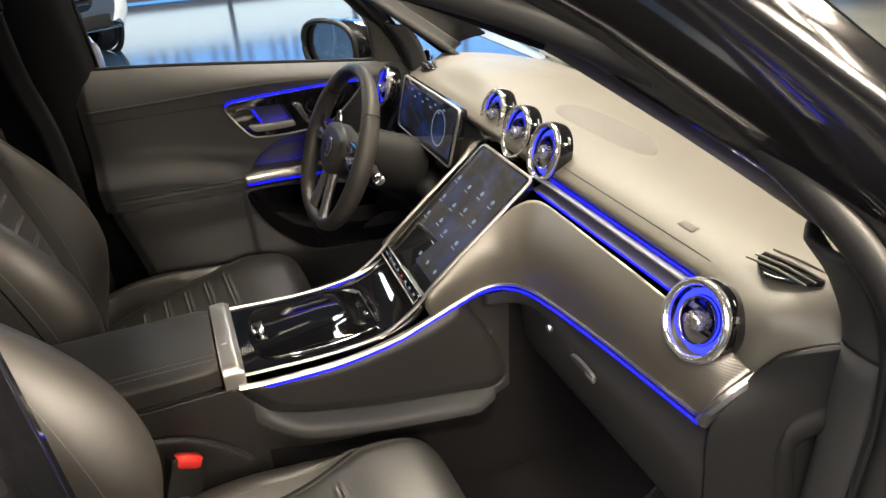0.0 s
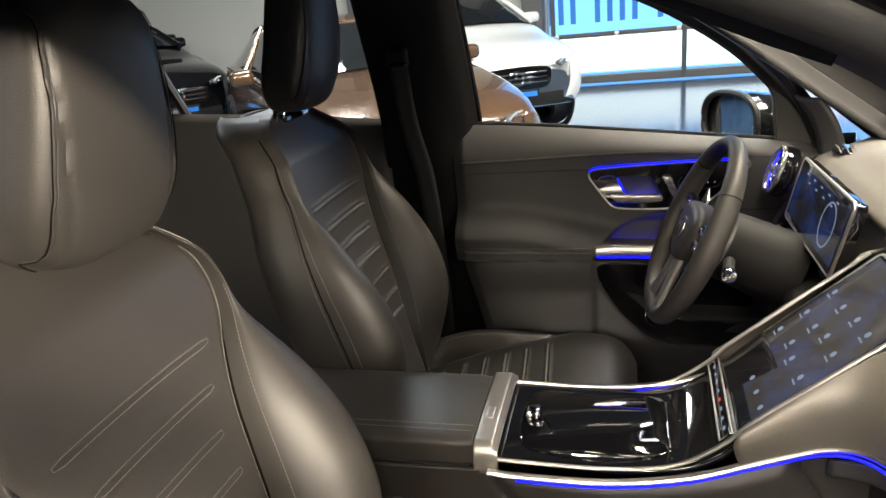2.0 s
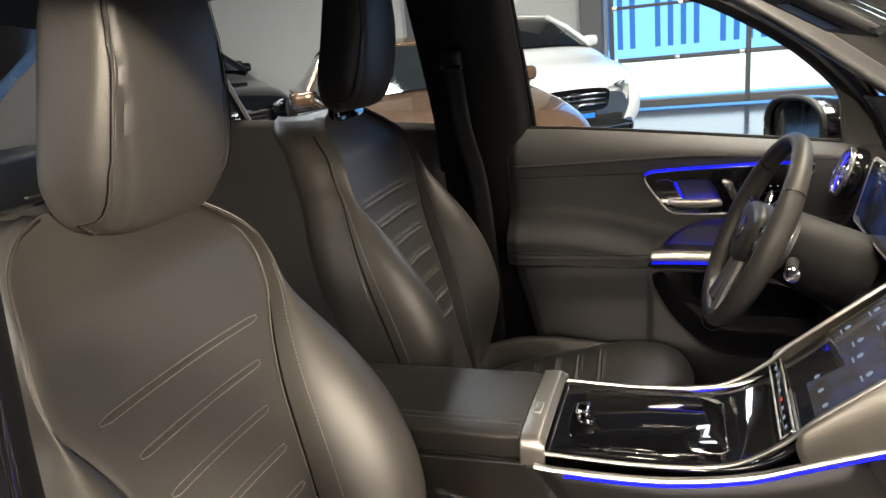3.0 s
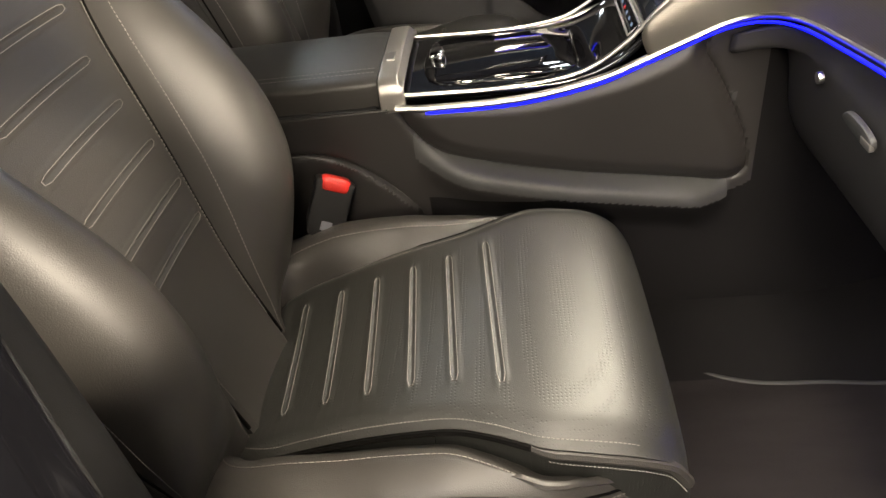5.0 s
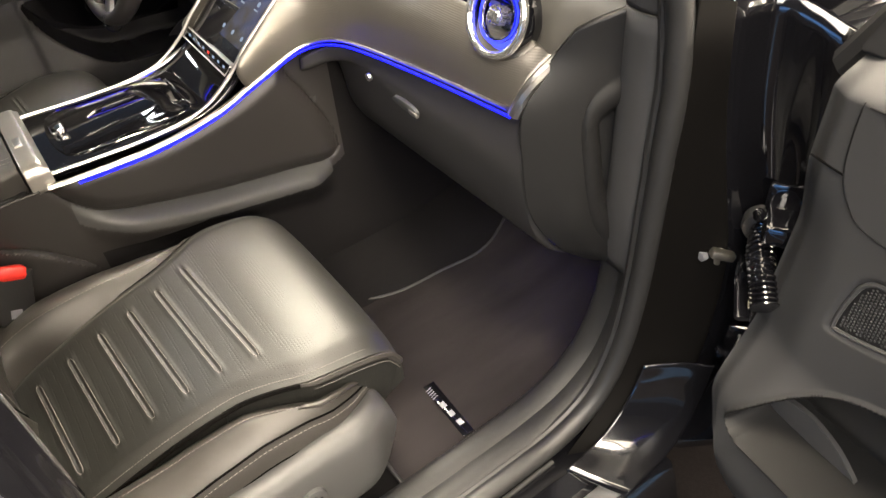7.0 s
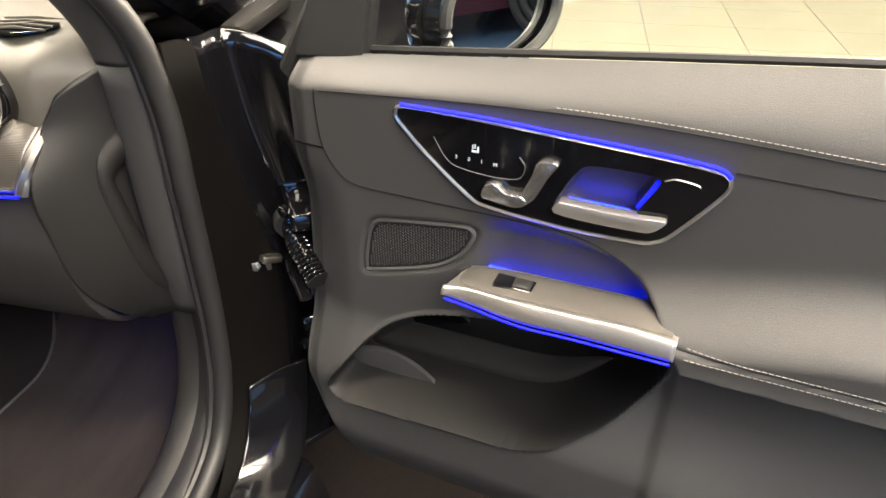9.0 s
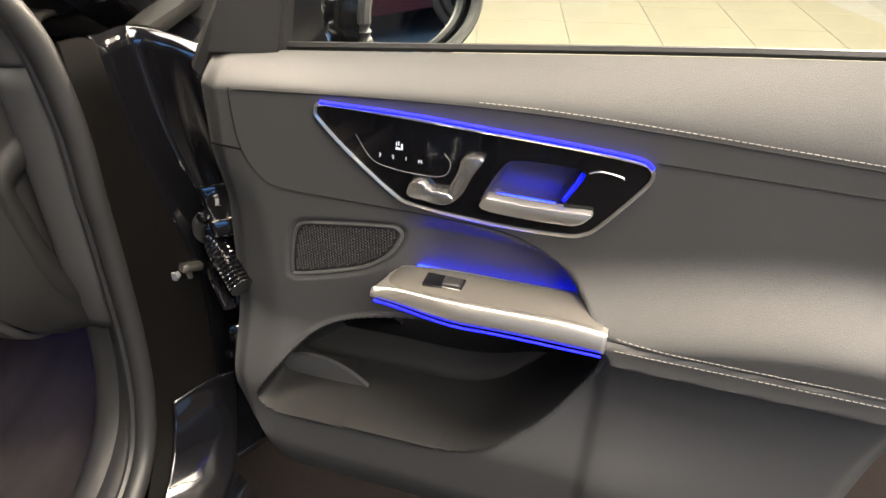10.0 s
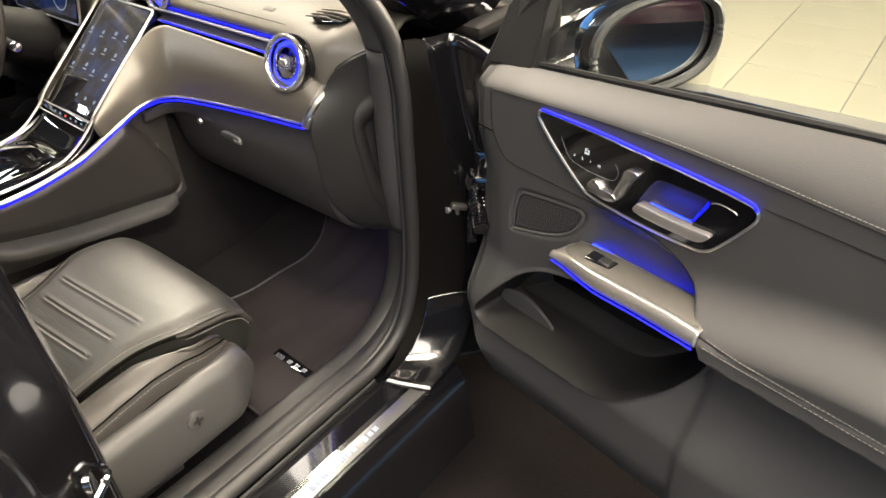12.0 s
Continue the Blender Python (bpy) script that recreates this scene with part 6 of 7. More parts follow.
        ring_pts = [Vector((f - 0.07 * y + w, y, cushion_top(f - 0.07 * y + w, y) + 0.0003)) for y, w in loop] + [Vector((f - 0.07 * y - w, y, cushion_top(f - 0.07 * y - w, y) + 0.0003)) for y, w in reversed(loop)]
        tube(ring_pts, 0.00045, 4, True, bm=fl)
    tagged(part("flute_stitching", fl, THREAD, seat, smooth=False), kind="stuff")
    part("cushion_base", block(0.30, 0.46, 0.06, 0.02, m=pose(0.07, 0, 0.566)), LEATHER, seat)
    part("seat_pan", block(0.56, 0.44, 0.06, 0.02, m=pose(0.22, 0, 0.49)), PLASTIC, seat)

    # backrest
    nb, nc = 340, 46

    def back(u, v):
        skirt = u < 1e-6 or u > 1 - 1e-6 or v < 1e-6 or v > 1 - 1e-6
        uu, vv = min(1, max(0, (u - 1 / nb) / (1 - 2 / nb))), min(1, max(0, (v - 1 / nc) / (1 - 2 / nc)))
        z = 0.585 + 0.695 * uu
        w = interp(SEAMW, z)
        y = w * (2 * vv - 1) + back_mid(z)
        x = back_front(z, y)
        return Vector((x - (0.05 if skirt else 0), y * (0.97 if skirt else 1), z))

    part("backrest", clean(grid(back, nb, nc)), LEATHER, seat, "black leather backrest with stitched flutes", sharp=60)
    fl = bmesh.new()
    for g, reach in BACK_FLUTES:
        pts = [(-reach + 2 * reach * k / 20, 0.0040 if 0 < k < 20 else 0.002) for k in range(21)]
        line = []
        for row, sign in ((pts, 1), (pts[::-1], -1)):
            for y, w in row:
                z = g - 0.002 * (abs(y) / 0.10) ** 2 + sign * w
                line.append(Vector((back_front(z, y + back_mid(g)) + 0.0003, y + back_mid(g), z)))
        tube(line, 0.00045, 4, True, bm=fl)
    tagged(part("flute_stitching", fl, THREAD, seat, smooth=False), kind="stuff")
    for sy in (-1, 1):
        def wing(u, v, sy=sy):
            z = 0.575 + 0.705 * u
            a, b, pr, x0 = interp(SEAMW, z) + sy * back_mid(z) - 0.003, interp(FULLW, z), interp(PROT, z), back_x(z) - 0.05 * sstep(1.19, 1.285, z)
            g = b - a
            prof = [(a, x0 - 0.012), (a + 0.10 * g, x0 + 0.012 + 0.35 * pr), (a + 0.32 * g, x0 + 0.012 + 0.86 * pr), (a + 0.56 * g, x0 + 0.010 + pr), (a + 0.80 * g, x0 + 0.004 + 0.88 * pr), (a + 0.95 * g, x0 - 0.004 + 0.55 * pr), (b, x0 - 0.020 + 0.1 * pr), (b + 0.002, x0 - 0.06), (b - 0.012, x0 - 0.10), (b - 0.04, x0 - 0.125)]
            p = spline([(q, r, 0) for q, r in prof], 6)
            q = p[int(round(v * (len(p) - 1)))]
            return Vector((q.y, sy * q.x, z))

        bm = clean(grid(wing, 80, 54))
        wg = part("backrest_bolster", bm, LEATHER, seat, "padded black leather backrest bolster")
        so = wg.modifiers.new("thick", "SOLIDIFY")
        so.thickness, so.offset = 0.003, -1
        # piping along the crest and thread along the seam
        crest = [wing(k / 60, 0.645) for k in range(2, 58)]
        part("piping", tube(along(crest, 70), 0.0017, 8), LEATHER, wg)
        # black tube as the shadow beside the piping
        part("seam_shadow", tube(along([wing(k / 60, 0.625) for k in range(2, 58)], 70), 0.0016, 6), HINGE_SHADE_BLACK, wg)
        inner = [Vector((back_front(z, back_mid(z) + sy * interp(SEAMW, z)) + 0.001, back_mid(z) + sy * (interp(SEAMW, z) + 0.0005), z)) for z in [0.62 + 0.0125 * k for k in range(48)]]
        part("panel_seam", tube(along(inner, 90), 0.0026, 6), HINGE_SHADE_BLACK, wg)
        dashes = bmesh.new()
        pts = along([Vector((back_front(z, back_mid(z) + sy * (interp(SEAMW, z) - 0.007)) + 0.0006, back_mid(z) + sy * (interp(SEAMW, z) - 0.007), z)) for z in [0.66 + 0.0125 * k for k in range(45)]], 110)
        for a, c in zip(pts, pts[1:]):
            tube([a, a.lerp(c, 0.65)], 0.0006, 4, bm=dashes)
        tagged(part("stitching", dashes, THREAD, wg, smooth=False), kind="stuff")
        dashes = bmesh.new()
        pts = along([wing(k / 60, 0.60) + Vector((0.0008, 0, 0)) for k in range(3, 54)], 110)
        for a, c in zip(pts, pts[1:]):
            tube([a, a.lerp(c, 0.65)], 0.0006, 4, bm=dashes)
        pts = along([wing(k / 60, 0.085) + Vector((0.0012, 0, 0)) for k in range(3, 50)], 110)
        for a, c in zip(pts, pts[1:]):
            tube([a, a.lerp(c, 0.65)], 0.0006, 4, bm=dashes)
        tagged(part("stitching", dashes, THREAD, wg, smooth=False), kind="stuff")

    def shellback(u, v):
        z = 0.56 + 0.72 * u
        w = interp(FULLW, z) - 0.006
        y = w * (2 * v - 1)
        return Vector((back_x(z) - 0.085 - 0.045 * (1 - (y / w) ** 4) - 0.03 * sstep(1.19, 1.285, z) + 0.03 * sstep(1.24, 1.28, z), y, z))

    ob = part("back_shell", clean(grid(shellback, 30, 24)), PLASTIC, seat, "black plastic backrest shell")
    ob.modifiers.new("thick", "SOLIDIFY").thickness = 0.008
    part("recliner_cover", block(0.10, 0.50, 0.12, 0.03, 4, m=pose(0.0, 0, 0.60)), PLASTIC, seat)

    # head restraint
    def head(u, v):
        a, b = 2 * math.pi * u, math.pi * (v - 0.5)
        n = 4.6
        ca, sa, cb, sb = math.cos(a), math.sin(a), math.cos(b), math.sin(b)
        k = (abs(ca * cb) ** n + abs(sa * cb) ** n + abs(sb) ** n) ** (-1 / n)
        x, y, z = 0.049 * ca * cb * k, 0.104 * sa * cb * k, 0.132 * sb * k
        y *= 1.08 - 0.24 * sstep(-0.07, 0.14, z) - 0.10 * sstep(-0.06, -0.13, z)
        x += 0.012 * (1 - (y / 0.104) ** 2) + 0.020 * (z / 0.13) - 0.012 * (z / 0.13) ** 2
        x -= 0.0030 * (1 - sstep(0, 0.005, abs(abs(y) - 0.078))) * (1 if x > 0 else 0)
        return Vector((x, y, z))

    hm = pose(-0.090, 0.042, 1.378)
    bm = clean(grid(head, 144, 120, True))
    hr = part("head_restraint", merge(bm, hm), LEATHER, seat, "black leather head restraint")
    for sy in (-1, 1):
        # welt between the front face and the side panel
        line = []
        for k in range(3, 118):
            row = [head(u / 288, k / 120) for u in range(-72, 73)]
            near = min(row, key=lambda p: abs(p.y - sy * 0.086 * (1.08 - 0.24 * sstep(-0.07, 0.14, p.z))))
            if abs(near.z) < 0.125:
                line.append(hm @ (near + Vector((0.0008, 0, 0))))
        part("welt", tube(line[::3], 0.0014, 8), LEATHER, hr)
        part("welt_seam", tube([p + Vector((-0.0006, sy * 0.0052, 0)) for p in line[::3]], 0.0006, 6), HINGE_SHADE_BLACK, hr)
    for sy in (-1, 1):
        part("post", tube([(-0.155, 0.042 + sy * 0.05, 1.20), (-0.130, 0.042 + sy * 0.055, 1.32)], 0.007, 10), PIANO, hr, "black head restraint post")
    part("post_collar", block(0.05, 0.13, 0.02, 0.006, m=pose(-0.160, 0.035, 1.262, 0, -16, 0)), PIANO, seat)
    return seat


SEAT = front_seat("front_seat", "black leather passenger seat with stitched flutes and perforated nose", pose(0, -0.400, 0))
DRIVER_SEAT = tagged(copy_thing(SEAT, pose(-0.090, 0.400, 0.008)), "black leather driver seat with stitched flutes beside the console")
for ch in DRIVER_SEAT.children:
    if ch.name.startswith("head_restraint"):
        ch.location = (-0.002, -0.035, 0.035)

# seat belts, buckles and mats
def buckle(m, label):
    b = thing("belt_buckle", label, "seat belt buckle", m)
    part("body", prism(curve2([(-0.018, -0.03), (0.018, -0.03), (0.021, 0.02), (0.019, 0.034), (-0.019, 0.034), (-0.021, 0.02)], 3), 0.020, 0.004, m=pose(0, 0, -0.010)), PLASTIC, b)
    part("red_button", block(0.035, 0.019, 0.0225, 0.0075, 4, m=pose(0, 0.0285, 0.0005)), RED, b, "red release button")
    part("stalk", tube([(0, -0.03, 0), (-0.004, -0.07, 0), (-0.01, -0.13, 0.0)], 0.010, 10, flat=0.6), PIANO, b)
    part("label", block(0.012, 0.010, 0.001, 0, m=pose(0, -0.018, 0.0105)), LETTER2, b, smooth=False)
    return b


BUCKLE = buckle(facing((0.134, -0.160, 0.682), (0.30, -0.90, 0.30), (0.45, -0.10, 0.87)) @ Matrix.Scale(1.34, 4), "black seat belt buckle with red button beside the cushion")

belt = thing("seat_belt", "black seat belt hanging at the centre pillar", "seat belt")


def belt_fn(u, v):
    pts = BELT
    p = pts[int(round(u * (len(pts) - 1)))]
    return Vector((p.x + 0.024 * (v - 0.5) * 1.9, p.y, p.z + 0.004 * (v - 0.5)))


BELT = spline([(-0.065, 0.665, 1.345), (-0.055, 0.675, 1.20), (-0.03, 0.69, 1.05), (-0.02, 0.70, 0.80), (-0.02, 0.705, 0.55)], 8)
ob = part("webbing", grid(belt_fn, len(BELT) - 1, 4), BELTWEB, belt, "black woven belt webbing")
ob.modifiers.new("thick", "SOLIDIFY").thickness = 0.002
part("height_guide", block(0.05, 0.03, 0.05, 0.012, 3, m=pose(-0.06, 0.655, 1.36)), PLASTIC, belt)
part("guide_slot", block(0.055, 0.012, 0.012, 0.004, m=pose(-0.06, 0.637, 1.345)), PIANO, belt)
belt2 = copy_thing(belt, Matrix.Identity(4))
belt2.matrix_world = pose(0, 0, 0)
for ch in belt2.children:
    me = ch.data.copy()
    me.transform(Matrix.Diagonal((1, -1, 1, 1)))
    me.flip_normals()
    ch.data = me

MAT_LEFT = smooth_val([(0.50, -0.300), (0.512, -0.262), (0.56, -0.252), (0.64, -0.264), (0.74, -0.298), (0.84, -0.306), (0.93, -0.318), (1.00, -0.302), (1.07, -0.264), (1.13, -0.25)])
MAT_RIGHT = smooth_val([(0.50, -0.690), (0.512, -0.728), (0.56, -0.738), (0.70, -0.742), (0.82, -0.732), (0.95, -0.700), (1.03, -0.665), (1.13, -0.62)])


def carpet_z(x):
    return interp(CARPET_RISE, x)


CARPET_RISE = smooth_val([(-1.0, 0.40), (-0.2, 0.39), (0.4, 0.385), (0.75, 0.385), (0.95, 0.40), (1.10, 0.47), (1.22, 0.60)])


def mat_fn(u, v):
    skirt = u < 1e-6 or u > 1 - 1e-6 or v < 1e-6 or v > 1 - 1e-6
    uu, vv = min(1, max(0, (u - 1 / 60) / (1 - 2 / 60))), min(1, max(0, (v - 1 / 50) / (1 - 2 / 50)))
    x = 0.50 + 0.62 * uu
    y = interp(MAT_LEFT, x) * (1 - vv) + interp(MAT_RIGHT, x) * vv
    return Vector((x, y, carpet_z(x) + (0.002 if skirt else 0.0232)))


bm = grid(mat_fn, 60, 50)
bmesh.ops.recalc_face_normals(bm, faces=bm.faces[:])
mat = tagged(part("floor_mat", bm, CARPET), "black velour floor mat with a small metal badge", "floor mat")
rim = [mat_fn(1 / 60 + 58 / 60 * k / 60, 0.02) for k in range(61)] + [mat_fn(59 / 60, 0.02 + 0.96 * k / 40) for k in range(1, 41)]
rim += [mat_fn(59 / 60 - 58 / 60 * k / 60, 0.98) for k in range(1, 61)] + [mat_fn(1 / 60, 0.98 - 0.96 * k / 40) for k in range(1, 40)]
part("mat_edge", tube(rim, 0.0032, 6, True), PILLARTRIM, mat)
badge = part("badge", block(0.022, 0.125, 0.002, 0.0008, m=pose(0.640, -0.590, 0.4095, 0, 0, -3)), PIANO, mat, "dark badge with plain light marks")
for k in range(5):
    part("badge_bar", block(0.012, 0.0016, 0.001, 0, m=pose(0.636, -0.538 - 0.0052 * k, 0.4110, 0, 0, 12)), LETTER2, badge, smooth=False)
for k in range(3):
    part("badge_bar", block(0.010, 0.012, 0.001, 0, m=pose(0.637 + 0.001 * k, -0.580 - 0.023 * k, 0.4110)), LETTER2, badge, smooth=False)
mat2 = tagged(copy_thing(mat, pose(0, 0.98, 0)), "black velour floor mat in the driver footwell")

# sun visor and inner mirror before the driver
visor = thing("sun_visor", "dark grey fabric sun visor folded up at the windscreen", "sun visor", pose(0.655, 0.37, 1.395, 0, 31, 0))
part("panel", block(0.15, 0.38, 0.016, 0.007, 3), HEADLINER, visor, "dark fabric visor panel")
part("mirror_cover", block(0.09, 0.17, 0.004, 0.002, m=pose(0.0, 0.0, -0.009)), PLASTIC, visor)
part("hinge_rod", tube([(0.06, -0.23, 0.0), (0.06, 0.0, 0.0), (0.06, 0.23, 0.0)], 0.006, 8), PLASTIC, visor)

# ---------- showroom ----------
def flat(name, pts, mat, label, category="floor"):
    bm = bmesh.new()
    bm.faces.new([bm.verts.new(p) for p in pts])
    return tagged(part(name, bm, mat, smooth=False), label, category, kind="structure")


flat("floor", [(-16, -14, 0), (18, -14, 0), (18, 13, 0), (-16, 13, 0)], FLOOR_GREY_BLUE, "polished grey showroom floor tinted with reflected blue")
carpet = tagged(part("floor_carpet", block(8.0, 4.2, 0.008, 0.003, m=pose(-0.62, 0.30, 0.004)), MATGREY), "dark speckled display carpet under the car", "carpet", kind="structure")


tagged(part("floor_carpet", block(8.0, 3.2, 0.008, 0.003, m=pose(-0.60, -3.66, 0.004)), MATGREY), "dark speckled carpet strip beyond a light gap", "carpet", kind="structure")
tiles = flat("tile_floor", [(3.40, -13.8, 0.002), (17.8, -13.8, 0.002), (17.8, 6.2, 0.002), (3.40, 6.2, 0.002)], JOINT, "pale beige stone tile floor")
shared = None
trng = random.Random(7)
for i in range(-1, 17):
    for j in range(-14, 5):
        tm = pose(3.42, 0.02, 0, 0, 0, 3.0) @ pose(0.22 + 0.40 * i, 0.275 + 0.55 * j, 0.0045)
        if tm.translation.x < 3.60:
            continue
        if shared is None:
            shared = part("tile", block(0.394, 0.544, 0.005, 0.0012, 1), TILE, tiles, smooth=False)
            shared.matrix_world = tm
        else:
            o = new("tile", shared.data)
            o.parent = tiles
            o.matrix_world = tm
flat("tile_field", [(10.2, -13.8, 0.006), (17.8, -13.8, 0.006), (17.8, 6.2, 0.006), (10.2, 6.2, 0.006)], TILE, "pale beige tile floor further off")
flat("tile_field", [(3.40, -13.8, 0.006), (10.2, -13.8, 0.006), (10.2, -7.4, 0.006), (3.40, -7.4, 0.006)], TILE, "pale beige tile floor further off")
flat("tile_field", [(3.40, 2.75, 0.006), (10.2, 2.75, 0.006), (10.2, 6.2, 0.006), (3.40, 6.2, 0.006)], TILE, "pale beige tile floor further off")


def wall_block(name, sx, sy, sz, x, y, z, mat, label):
    return tagged(part(name, block(sx, sy, sz, 0.01, m=pose(x, y, z)), mat, smooth=False), label, "wall", kind="structure")


wall_block("wall_south", 34, 0.3, 4.8, 1, -14, 2.4, DARKWALL, "dark grey showroom wall")
wall_block("wall_east", 0.3, 28, 4.8, 18, -0.5, 2.4, DARKWALL, "dark grey showroom wall")
wall_block("wall_west", 0.3, 28, 4.8, -16, -0.5, 2.4, DARKWALL, "dark grey showroom wall")
wall_block("wall_north", 15.2, 0.3, 4.8, -8.35, 11.4, 2.4, WALLM, "pale grey showroom wall beside the glass front")
ceil = tagged(part("ceiling", block(34, 26, 0.2, 0, m=pose(1, -1.2, 4.75)), DARKWALL, smooth=False), "dark grey showroom ceiling", "ceiling", kind="structure")
for px, w in ((-0.95, 0.34), (-3.9, 0.34)):
    tagged(part("column", block(w, 0.34, 4.6, 0.02, m=pose(px, 11.05, 2.3)), STEEL_GREY, smooth=False), "dark grey steel column at the wall", "column", kind="structure")
# windows in the west wall
for k in range(4):
    win = tagged(part("window_2", block(0.06, 2.3, 3.0, 0.01, m=pose(-15.83, -10.4 + 2.5 * k, 2.1)), SKYBLUE, smooth=False), "tall daylight window in the far wall", "window", kind="structure")
    part("window_frame", block(0.10, 0.08, 3.1, 0.01, m=pose(-15.80, -9.15 + 2.5 * k, 2.1)), STEEL_GREY, win)
    part("window_frame", block(0.10, 2.4, 0.07, 0.01, m=pose(-15.78, -10.4 + 2.5 * k, 1.5)), STEEL_GREY, win)
# glass front: frame bars, white lower band, bright sky behind
front = tagged(part("window_1", block(18.0, 0.16, 0.12, 0.01, m=pose(8.3, 11.25, 0.09)), STEEL_GREY, smooth=False), "tall glass shop front with grey frame", "window", kind="structure")
part("window_frame", block(18.0, 0.10, 0.07, 0.008, m=pose(8.3, 11.2, 0.80)), STEEL_GREY, front)
part("window_frame", block(18.0, 0.10, 0.05, 0.008, m=pose(8.3, 11.2, 1.62)), STEEL_GREY, front)
part("window_frame", block(18.0, 0.10, 0.08, 0.008, m=pose(8.3, 11.2, 3.2)), STEEL_GREY, front)
for k in range(8):
    part("window_post", block(0.07, 0.12, 4.5, 0.008, m=pose(-0.66 + 2.05 * k, 11.2, 2.3)), STEEL_GREY, front)
for k in range(9):
    part("rail_clip", block(0.07, 0.05, 0.07, 0.006, m=pose(-0.6 + 0.95 * k, 11.12, 0.80)), SATIN, front)
    part("rail_clip", block(0.07, 0.05, 0.07, 0.006, m=pose(-0.6 + 1.0 * k, 11.12, 1.62)), SATIN, front)
tagged(part("backdrop", block(30, 0.05, 7.0, 0, m=pose(8, 15.0, 3.0)), SKYBLUE, smooth=False), "bright blue daylight outside the glass front", "sky", kind="structure")
band = tagged(part("white_banner", block(18.0, 0.04, 0.58, 0.005, m=pose(8.3, 11.42, 0.48)), SNOWBAND, smooth=False), "bright white band behind the lower panes", "banner", kind="structure")
for k in range(26):
    part("facade_strip", block(0.10, 0.05, 1.3, 0.01, m=pose(-1.4 + 0.23 * k, 13.5, 1.55)), BLUESTRIP, band, smooth=False) if k % 5 else None


def parked_car(name, label, m, paint, tall=0.0, plate=True):
    c = thing(name, label, "car", m, "cars in the showroom")
    st = [(2.38, 0.62, 0.62), (2.33, 0.74, 0.70), (2.2, 0.84, 0.78), (1.9, 0.90, 0.87), (1.4, 0.93, 0.96), (0.9, 0.94, 1.02), (0.0, 0.945, 1.05), (-1.4, 0.945, 1.08), (-2.0, 0.90, 1.06), (-2.25, 0.84, 0.98), (-2.38, 0.74, 0.80)]
    rows = []
    for x, w, t in st:
        t += tall * (0.6 if x > 0.9 else 0.9)
        lo = 0.24 + 0.5 * tall + 0.10 * (abs(x) > 2.2)
        rows.append([(x, 0.90 * w, lo), (x, w, lo + 0.16), (x, w * 1.0, lo + 0.36), (x, w * 0.97, t - 0.10), (x, w * 0.86, t - 0.02), (x, w * 0.45, t + 0.012), (x, 0, t + 0.02),
                     (x, -w * 0.45, t + 0.012), (x, -w * 0.86, t - 0.02), (x, -w * 0.97, t - 0.10), (x, -w, lo + 0.36), (x, -w, lo + 0.16), (x, -0.90 * w, lo)])
    fn = rows_fn(rows)
    bm = grid(fn, 60, 60)
    bmesh.ops.holes_fill(bm, edges=[e for e in bm.edges if e.is_boundary], sides=0)
    bmesh.ops.recalc_face_normals(bm, faces=bm.faces[:])
    part("body", bm, paint, c)
    gh = [(1.0, 1.03, 0.80), (0.62, 1.22, 0.72), (0.20, 1.39, 0.64), (-0.3, 1.45, 0.61), (-1.1, 1.42, 0.60), (-1.7, 1.27, 0.62), (-2.1, 1.06, 0.66)]
    rows = []
    for x, t, w in gh:
        t += tall * 0.95
        b = 1.0 + 0.85 * tall
        rows.append([(x, 0.86, b), (x, 0.5 * (0.86 + w), 0.5 * (b + t)), (x, w, t - 0.03), (x, w * 0.6, t), (x, 0, t + 0.015), (x, -w * 0.6, t), (x, -w, t - 0.03), (x, -0.5 * (0.86 + w), 0.5 * (b + t)), (x, -0.86, b)])
    bm = grid(rows_fn(rows), 40, 40)
    bmesh.ops.recalc_face_normals(bm, faces=bm.faces[:])
    part("glasshouse", bm, CARGLASS, c, "dark car windows")
    rows = [[(x, y * w, t + tall * 0.95 + 0.012 - 0.03 * abs(y) ** 3) for y in (-1, -0.5, 0, 0.5, 1)] for x, t, w in gh[2:6]]
    sheet("roof", rows_fn(rows), 20, 20, paint, c, "", 0.015, True)
    for sy in (-1, 1):
        part("roof_pillar", tube([(1.02, sy * 0.84, 1.03 + 0.85 * tall), (0.62, sy * 0.74, 1.22 + 0.95 * tall), (0.20, sy * 0.645, 1.375 + 0.95 * tall)], 0.03, 8), paint, c)
        part("roof_pillar", tube([(-0.45, sy * 0.86, 1.03 + 0.85 * tall), (-0.5, sy * 0.61, 1.42 + 0.95 * tall)], 0.028, 8), paint, c)
        part("window_strip", tube([(1.0, sy * 0.895, 1.0 + 0.85 * tall), (0, sy * 0.91, 1.02 + 0.85 * tall), (-1.6, sy * 0.90, 1.04 + 0.85 * tall)], 0.010, 6), CHROME, c)
        hl = prism(curve2([(-0.21, 0.02), (-0.10, 0.055), (0.10, 0.05), (0.19, 0.03), (0.15, -0.035), (0.0, -0.05), (-0.14, -0.03)], 5), 0.05, 0.012)
        z = 0.66 + 0.6 * tall
        hm = facing((2.27, sy * 0.64, z), (0.80, sy * 0.55, 0.22))
        h = part("headlamp", merge(hl, hm @ pose(0, 0, -0.02)), LAMPGLASS, c, "clear headlamp unit")
        for k in range(3):
            part("lamp_lens", disc(0.026, 0.012, 16, 0.004, m=hm @ pose(-0.09 + 0.085 * k, 0.0, 0.03)), CHROME, h)
        part("lamp_strip", tube([hm @ Vector(p) for p in ((-0.19, 0.022, 0.032), (-0.08, 0.052, 0.033), (0.10, 0.048, 0.033))], 0.007, 6), LETTER, h)
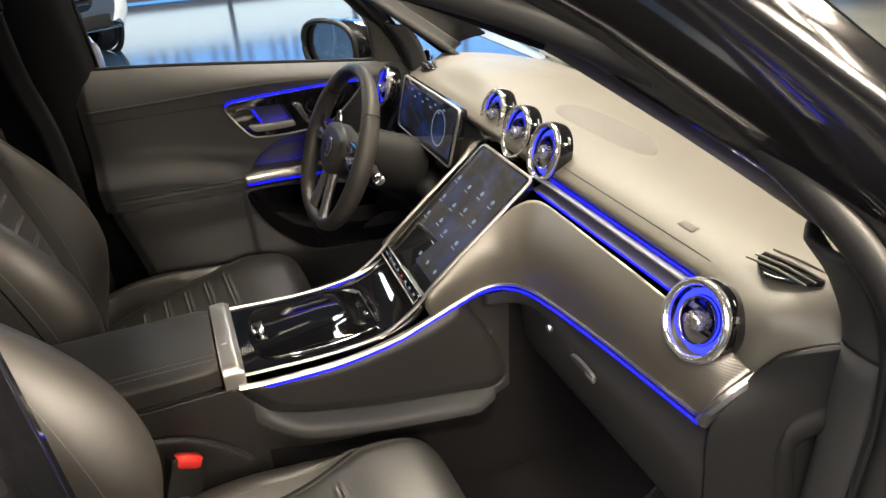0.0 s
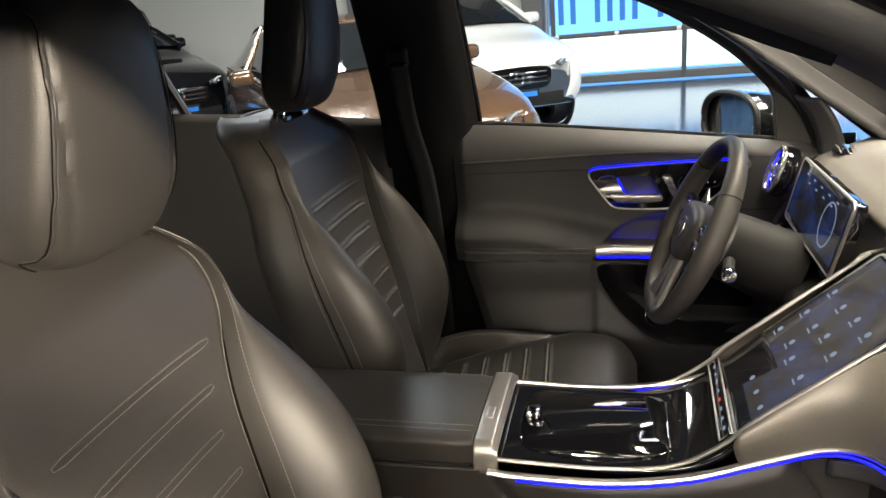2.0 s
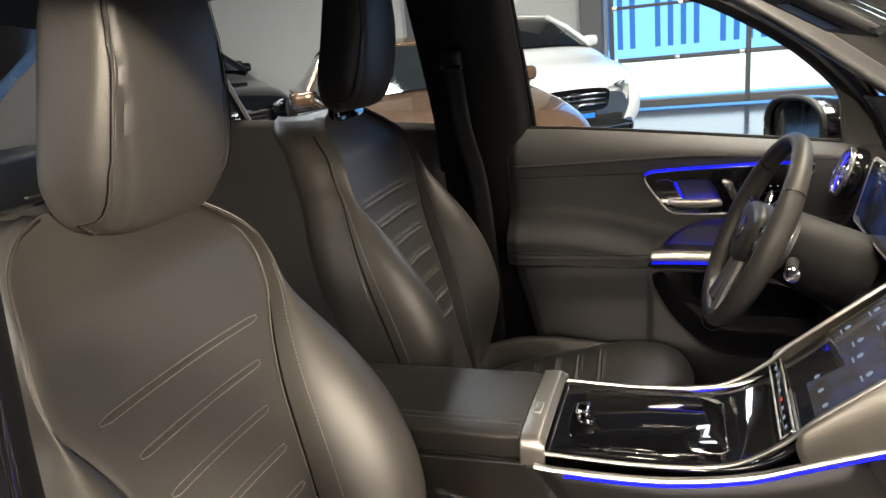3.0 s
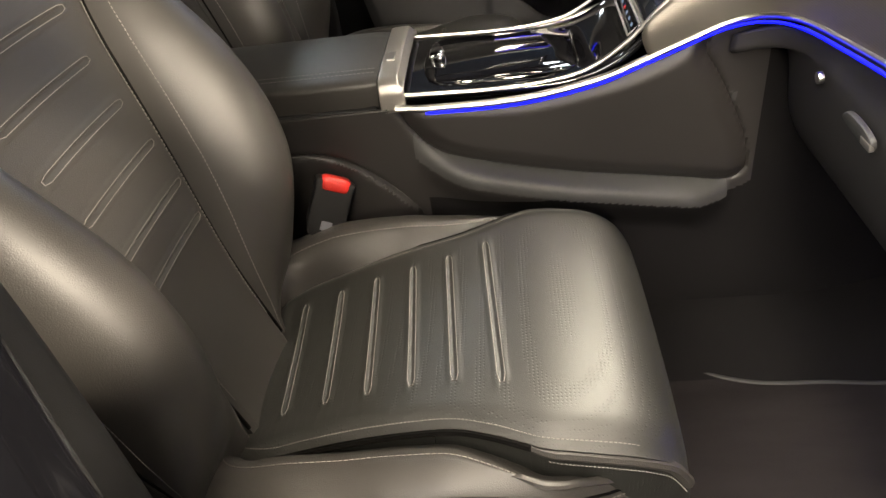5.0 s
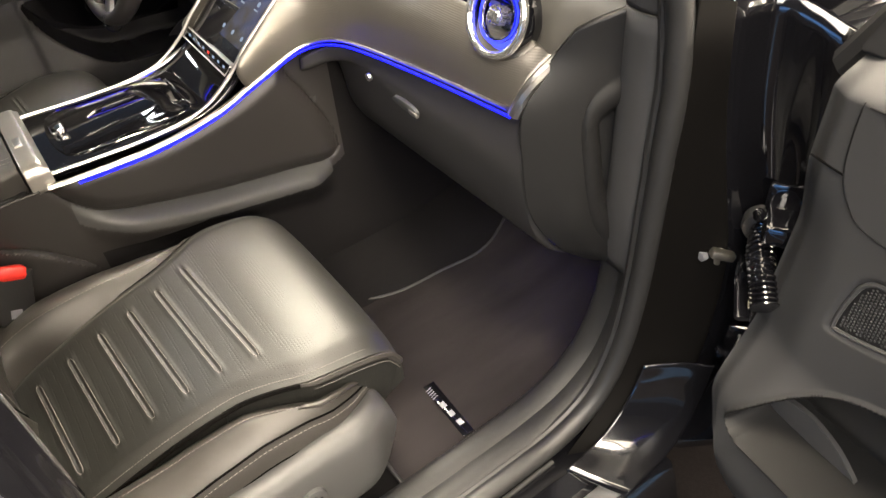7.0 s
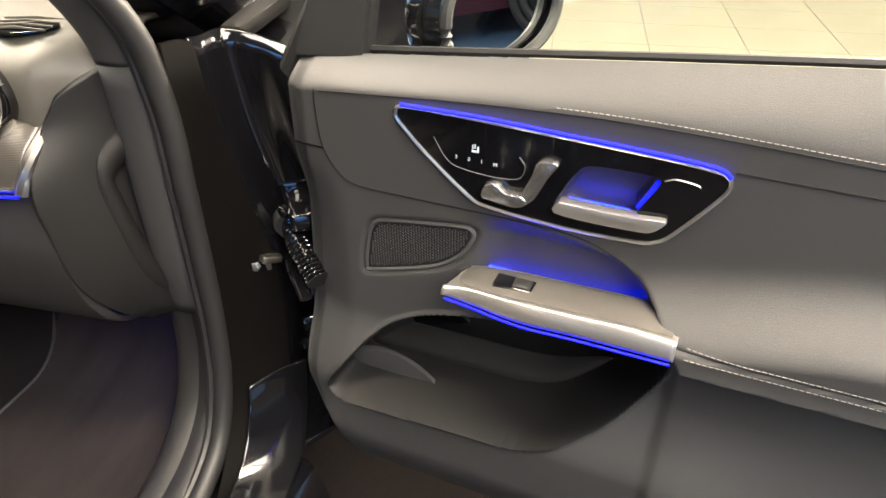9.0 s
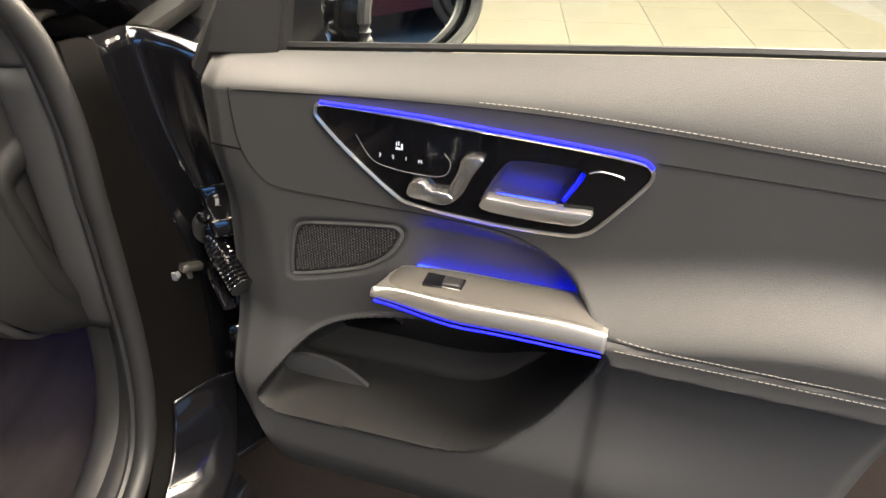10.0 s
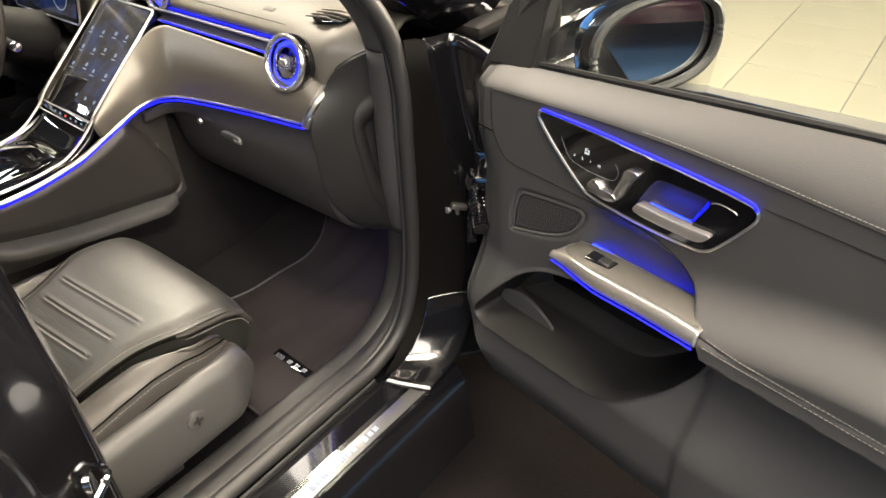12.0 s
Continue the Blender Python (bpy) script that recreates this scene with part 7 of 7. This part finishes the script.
        part("side_mirror", block(0.16, 0.20, 0.13, 0.05, 4, m=pose(0.62, sy * 1.02, 1.05 + 0.9 * tall)), paint, c)
        part("air_intake", block(0.06, 0.24, 0.12, 0.02, m=pose(2.30, sy * 0.56, 0.42 + 0.5 * tall, 0, 0, sy * 20)), PLASTIC, c)
    gp = [(-0.36, 0.10), (0.0, 0.12), (0.36, 0.10), (0.40, 0.0), (0.33, -0.11), (0.0, -0.12), (-0.33, -0.11), (-0.40, 0.0)]
    gm = facing((2.36, 0, 0.56 + 0.6 * tall), (1, 0, 0.08))
    g = part("grille", prism(curve2(gp, 4), 0.05, 0.012, m=gm @ pose(0, 0, -0.015)), PIANO, c, "black radiator grille")
    for k in (-1, 0, 1):
        part("grille_bar", block(0.70, 0.016, 0.012, 0.004, m=gm @ pose(0, 0.05 * k, 0.036)), CHROME, g)
    part("badge_ring", ring(0.085, 0.072, 0.014, 36, m=gm @ pose(0, 0.0, 0.038)), CHROME, g, "plain round chrome badge")
    part("badge_bar", block(0.012, 0.075, 0.008, 0.002, m=gm @ pose(0, 0.036, 0.044)), CHROME, g)
    low = part("lower_intake", block(0.05, 1.10, 0.13, 0.02, m=pose(2.36, 0, 0.36 + 0.5 * tall)), PLASTIC, c)
    part("chrome_lip", block(0.05, 1.25, 0.022, 0.006, m=pose(2.37, 0, 0.285 + 0.5 * tall)), CHROME, low)
    if plate:
        pm = facing((2.40, 0, 0.41 + 0.55 * tall), (1, 0, 0.05))
        p = part("bumper_strip", block(0.50, 0.10, 0.012, 0.003, m=pm), PLASTIC, c, "dark strip with pale and blue bars")
        part("strip_bar", block(0.19, 0.05, 0.004, 0, m=pm @ pose(-0.13, 0, 0.008)), LETTER2, p)
        part("strip_bar", block(0.20, 0.05, 0.004, 0, m=pm @ pose(0.12, 0, 0.008)), PLATEBLUE, p)
    for wx in (1.45, -1.42):
        for sy in (-1, 1):
            w = part("wheel", ring(0.345, 0.245, 0.23, 36, m=facing((wx, sy * 0.73, 0.345), (0, sy, 0))), RUBBER, c, "black tyre")
            part("rim", disc(0.245, 0.10, 30, 0.01, m=facing((wx, sy * 0.83, 0.345), (0, sy, 0))), PIANO, w)
            for k in range(5):
                part("spoke", block(0.235, 0.045, 0.03, 0.008, m=facing((wx, sy * 0.925, 0.345), (0, sy, 0)) @ pose(0, 0, 0, 0, 0, 72 * k) @ pose(0.115, 0, 0)), SATIN, w)
            part("arch", ring(0.41, 0.345, 0.05, 36, m=facing((wx, sy * 0.915, 0.35), (0, sy, 0))), PLASTIC, c)
    return c


def nose_at(x, y, deg):
    a = radians(deg)
    return pose(x - 2.38 * math.cos(a), y - 2.38 * math.sin(a), 0, 0, 0, deg)


parked_car("parked_suv", "white sport utility car with black grille", nose_at(-0.62, 6.4, -58), WHITE_PAINT, 0.20)
parked_car("parked_car", "bronze brown saloon beside the display car", nose_at(-0.72, 3.55, -54), BROWN_PAINT, 0.0)
parked_car("parked_car", "gloss black saloon with chrome grille", nose_at(-4.6, 6.4, -30), PAINT, 0.30)
parked_car("parked_car", "gloss black saloon by the grey wall", nose_at(-6.4, 8.9, -30), PAINT, 0.35)
parked_car("parked_car", "gloss black saloon in front of the display car", nose_at(7.0, 5.0, -150), PAINT, 0.0)
parked_car("parked_car", "dark red saloon behind the open door", nose_at(4.2, -6.6, 8), RED_PAINT, 0.0)
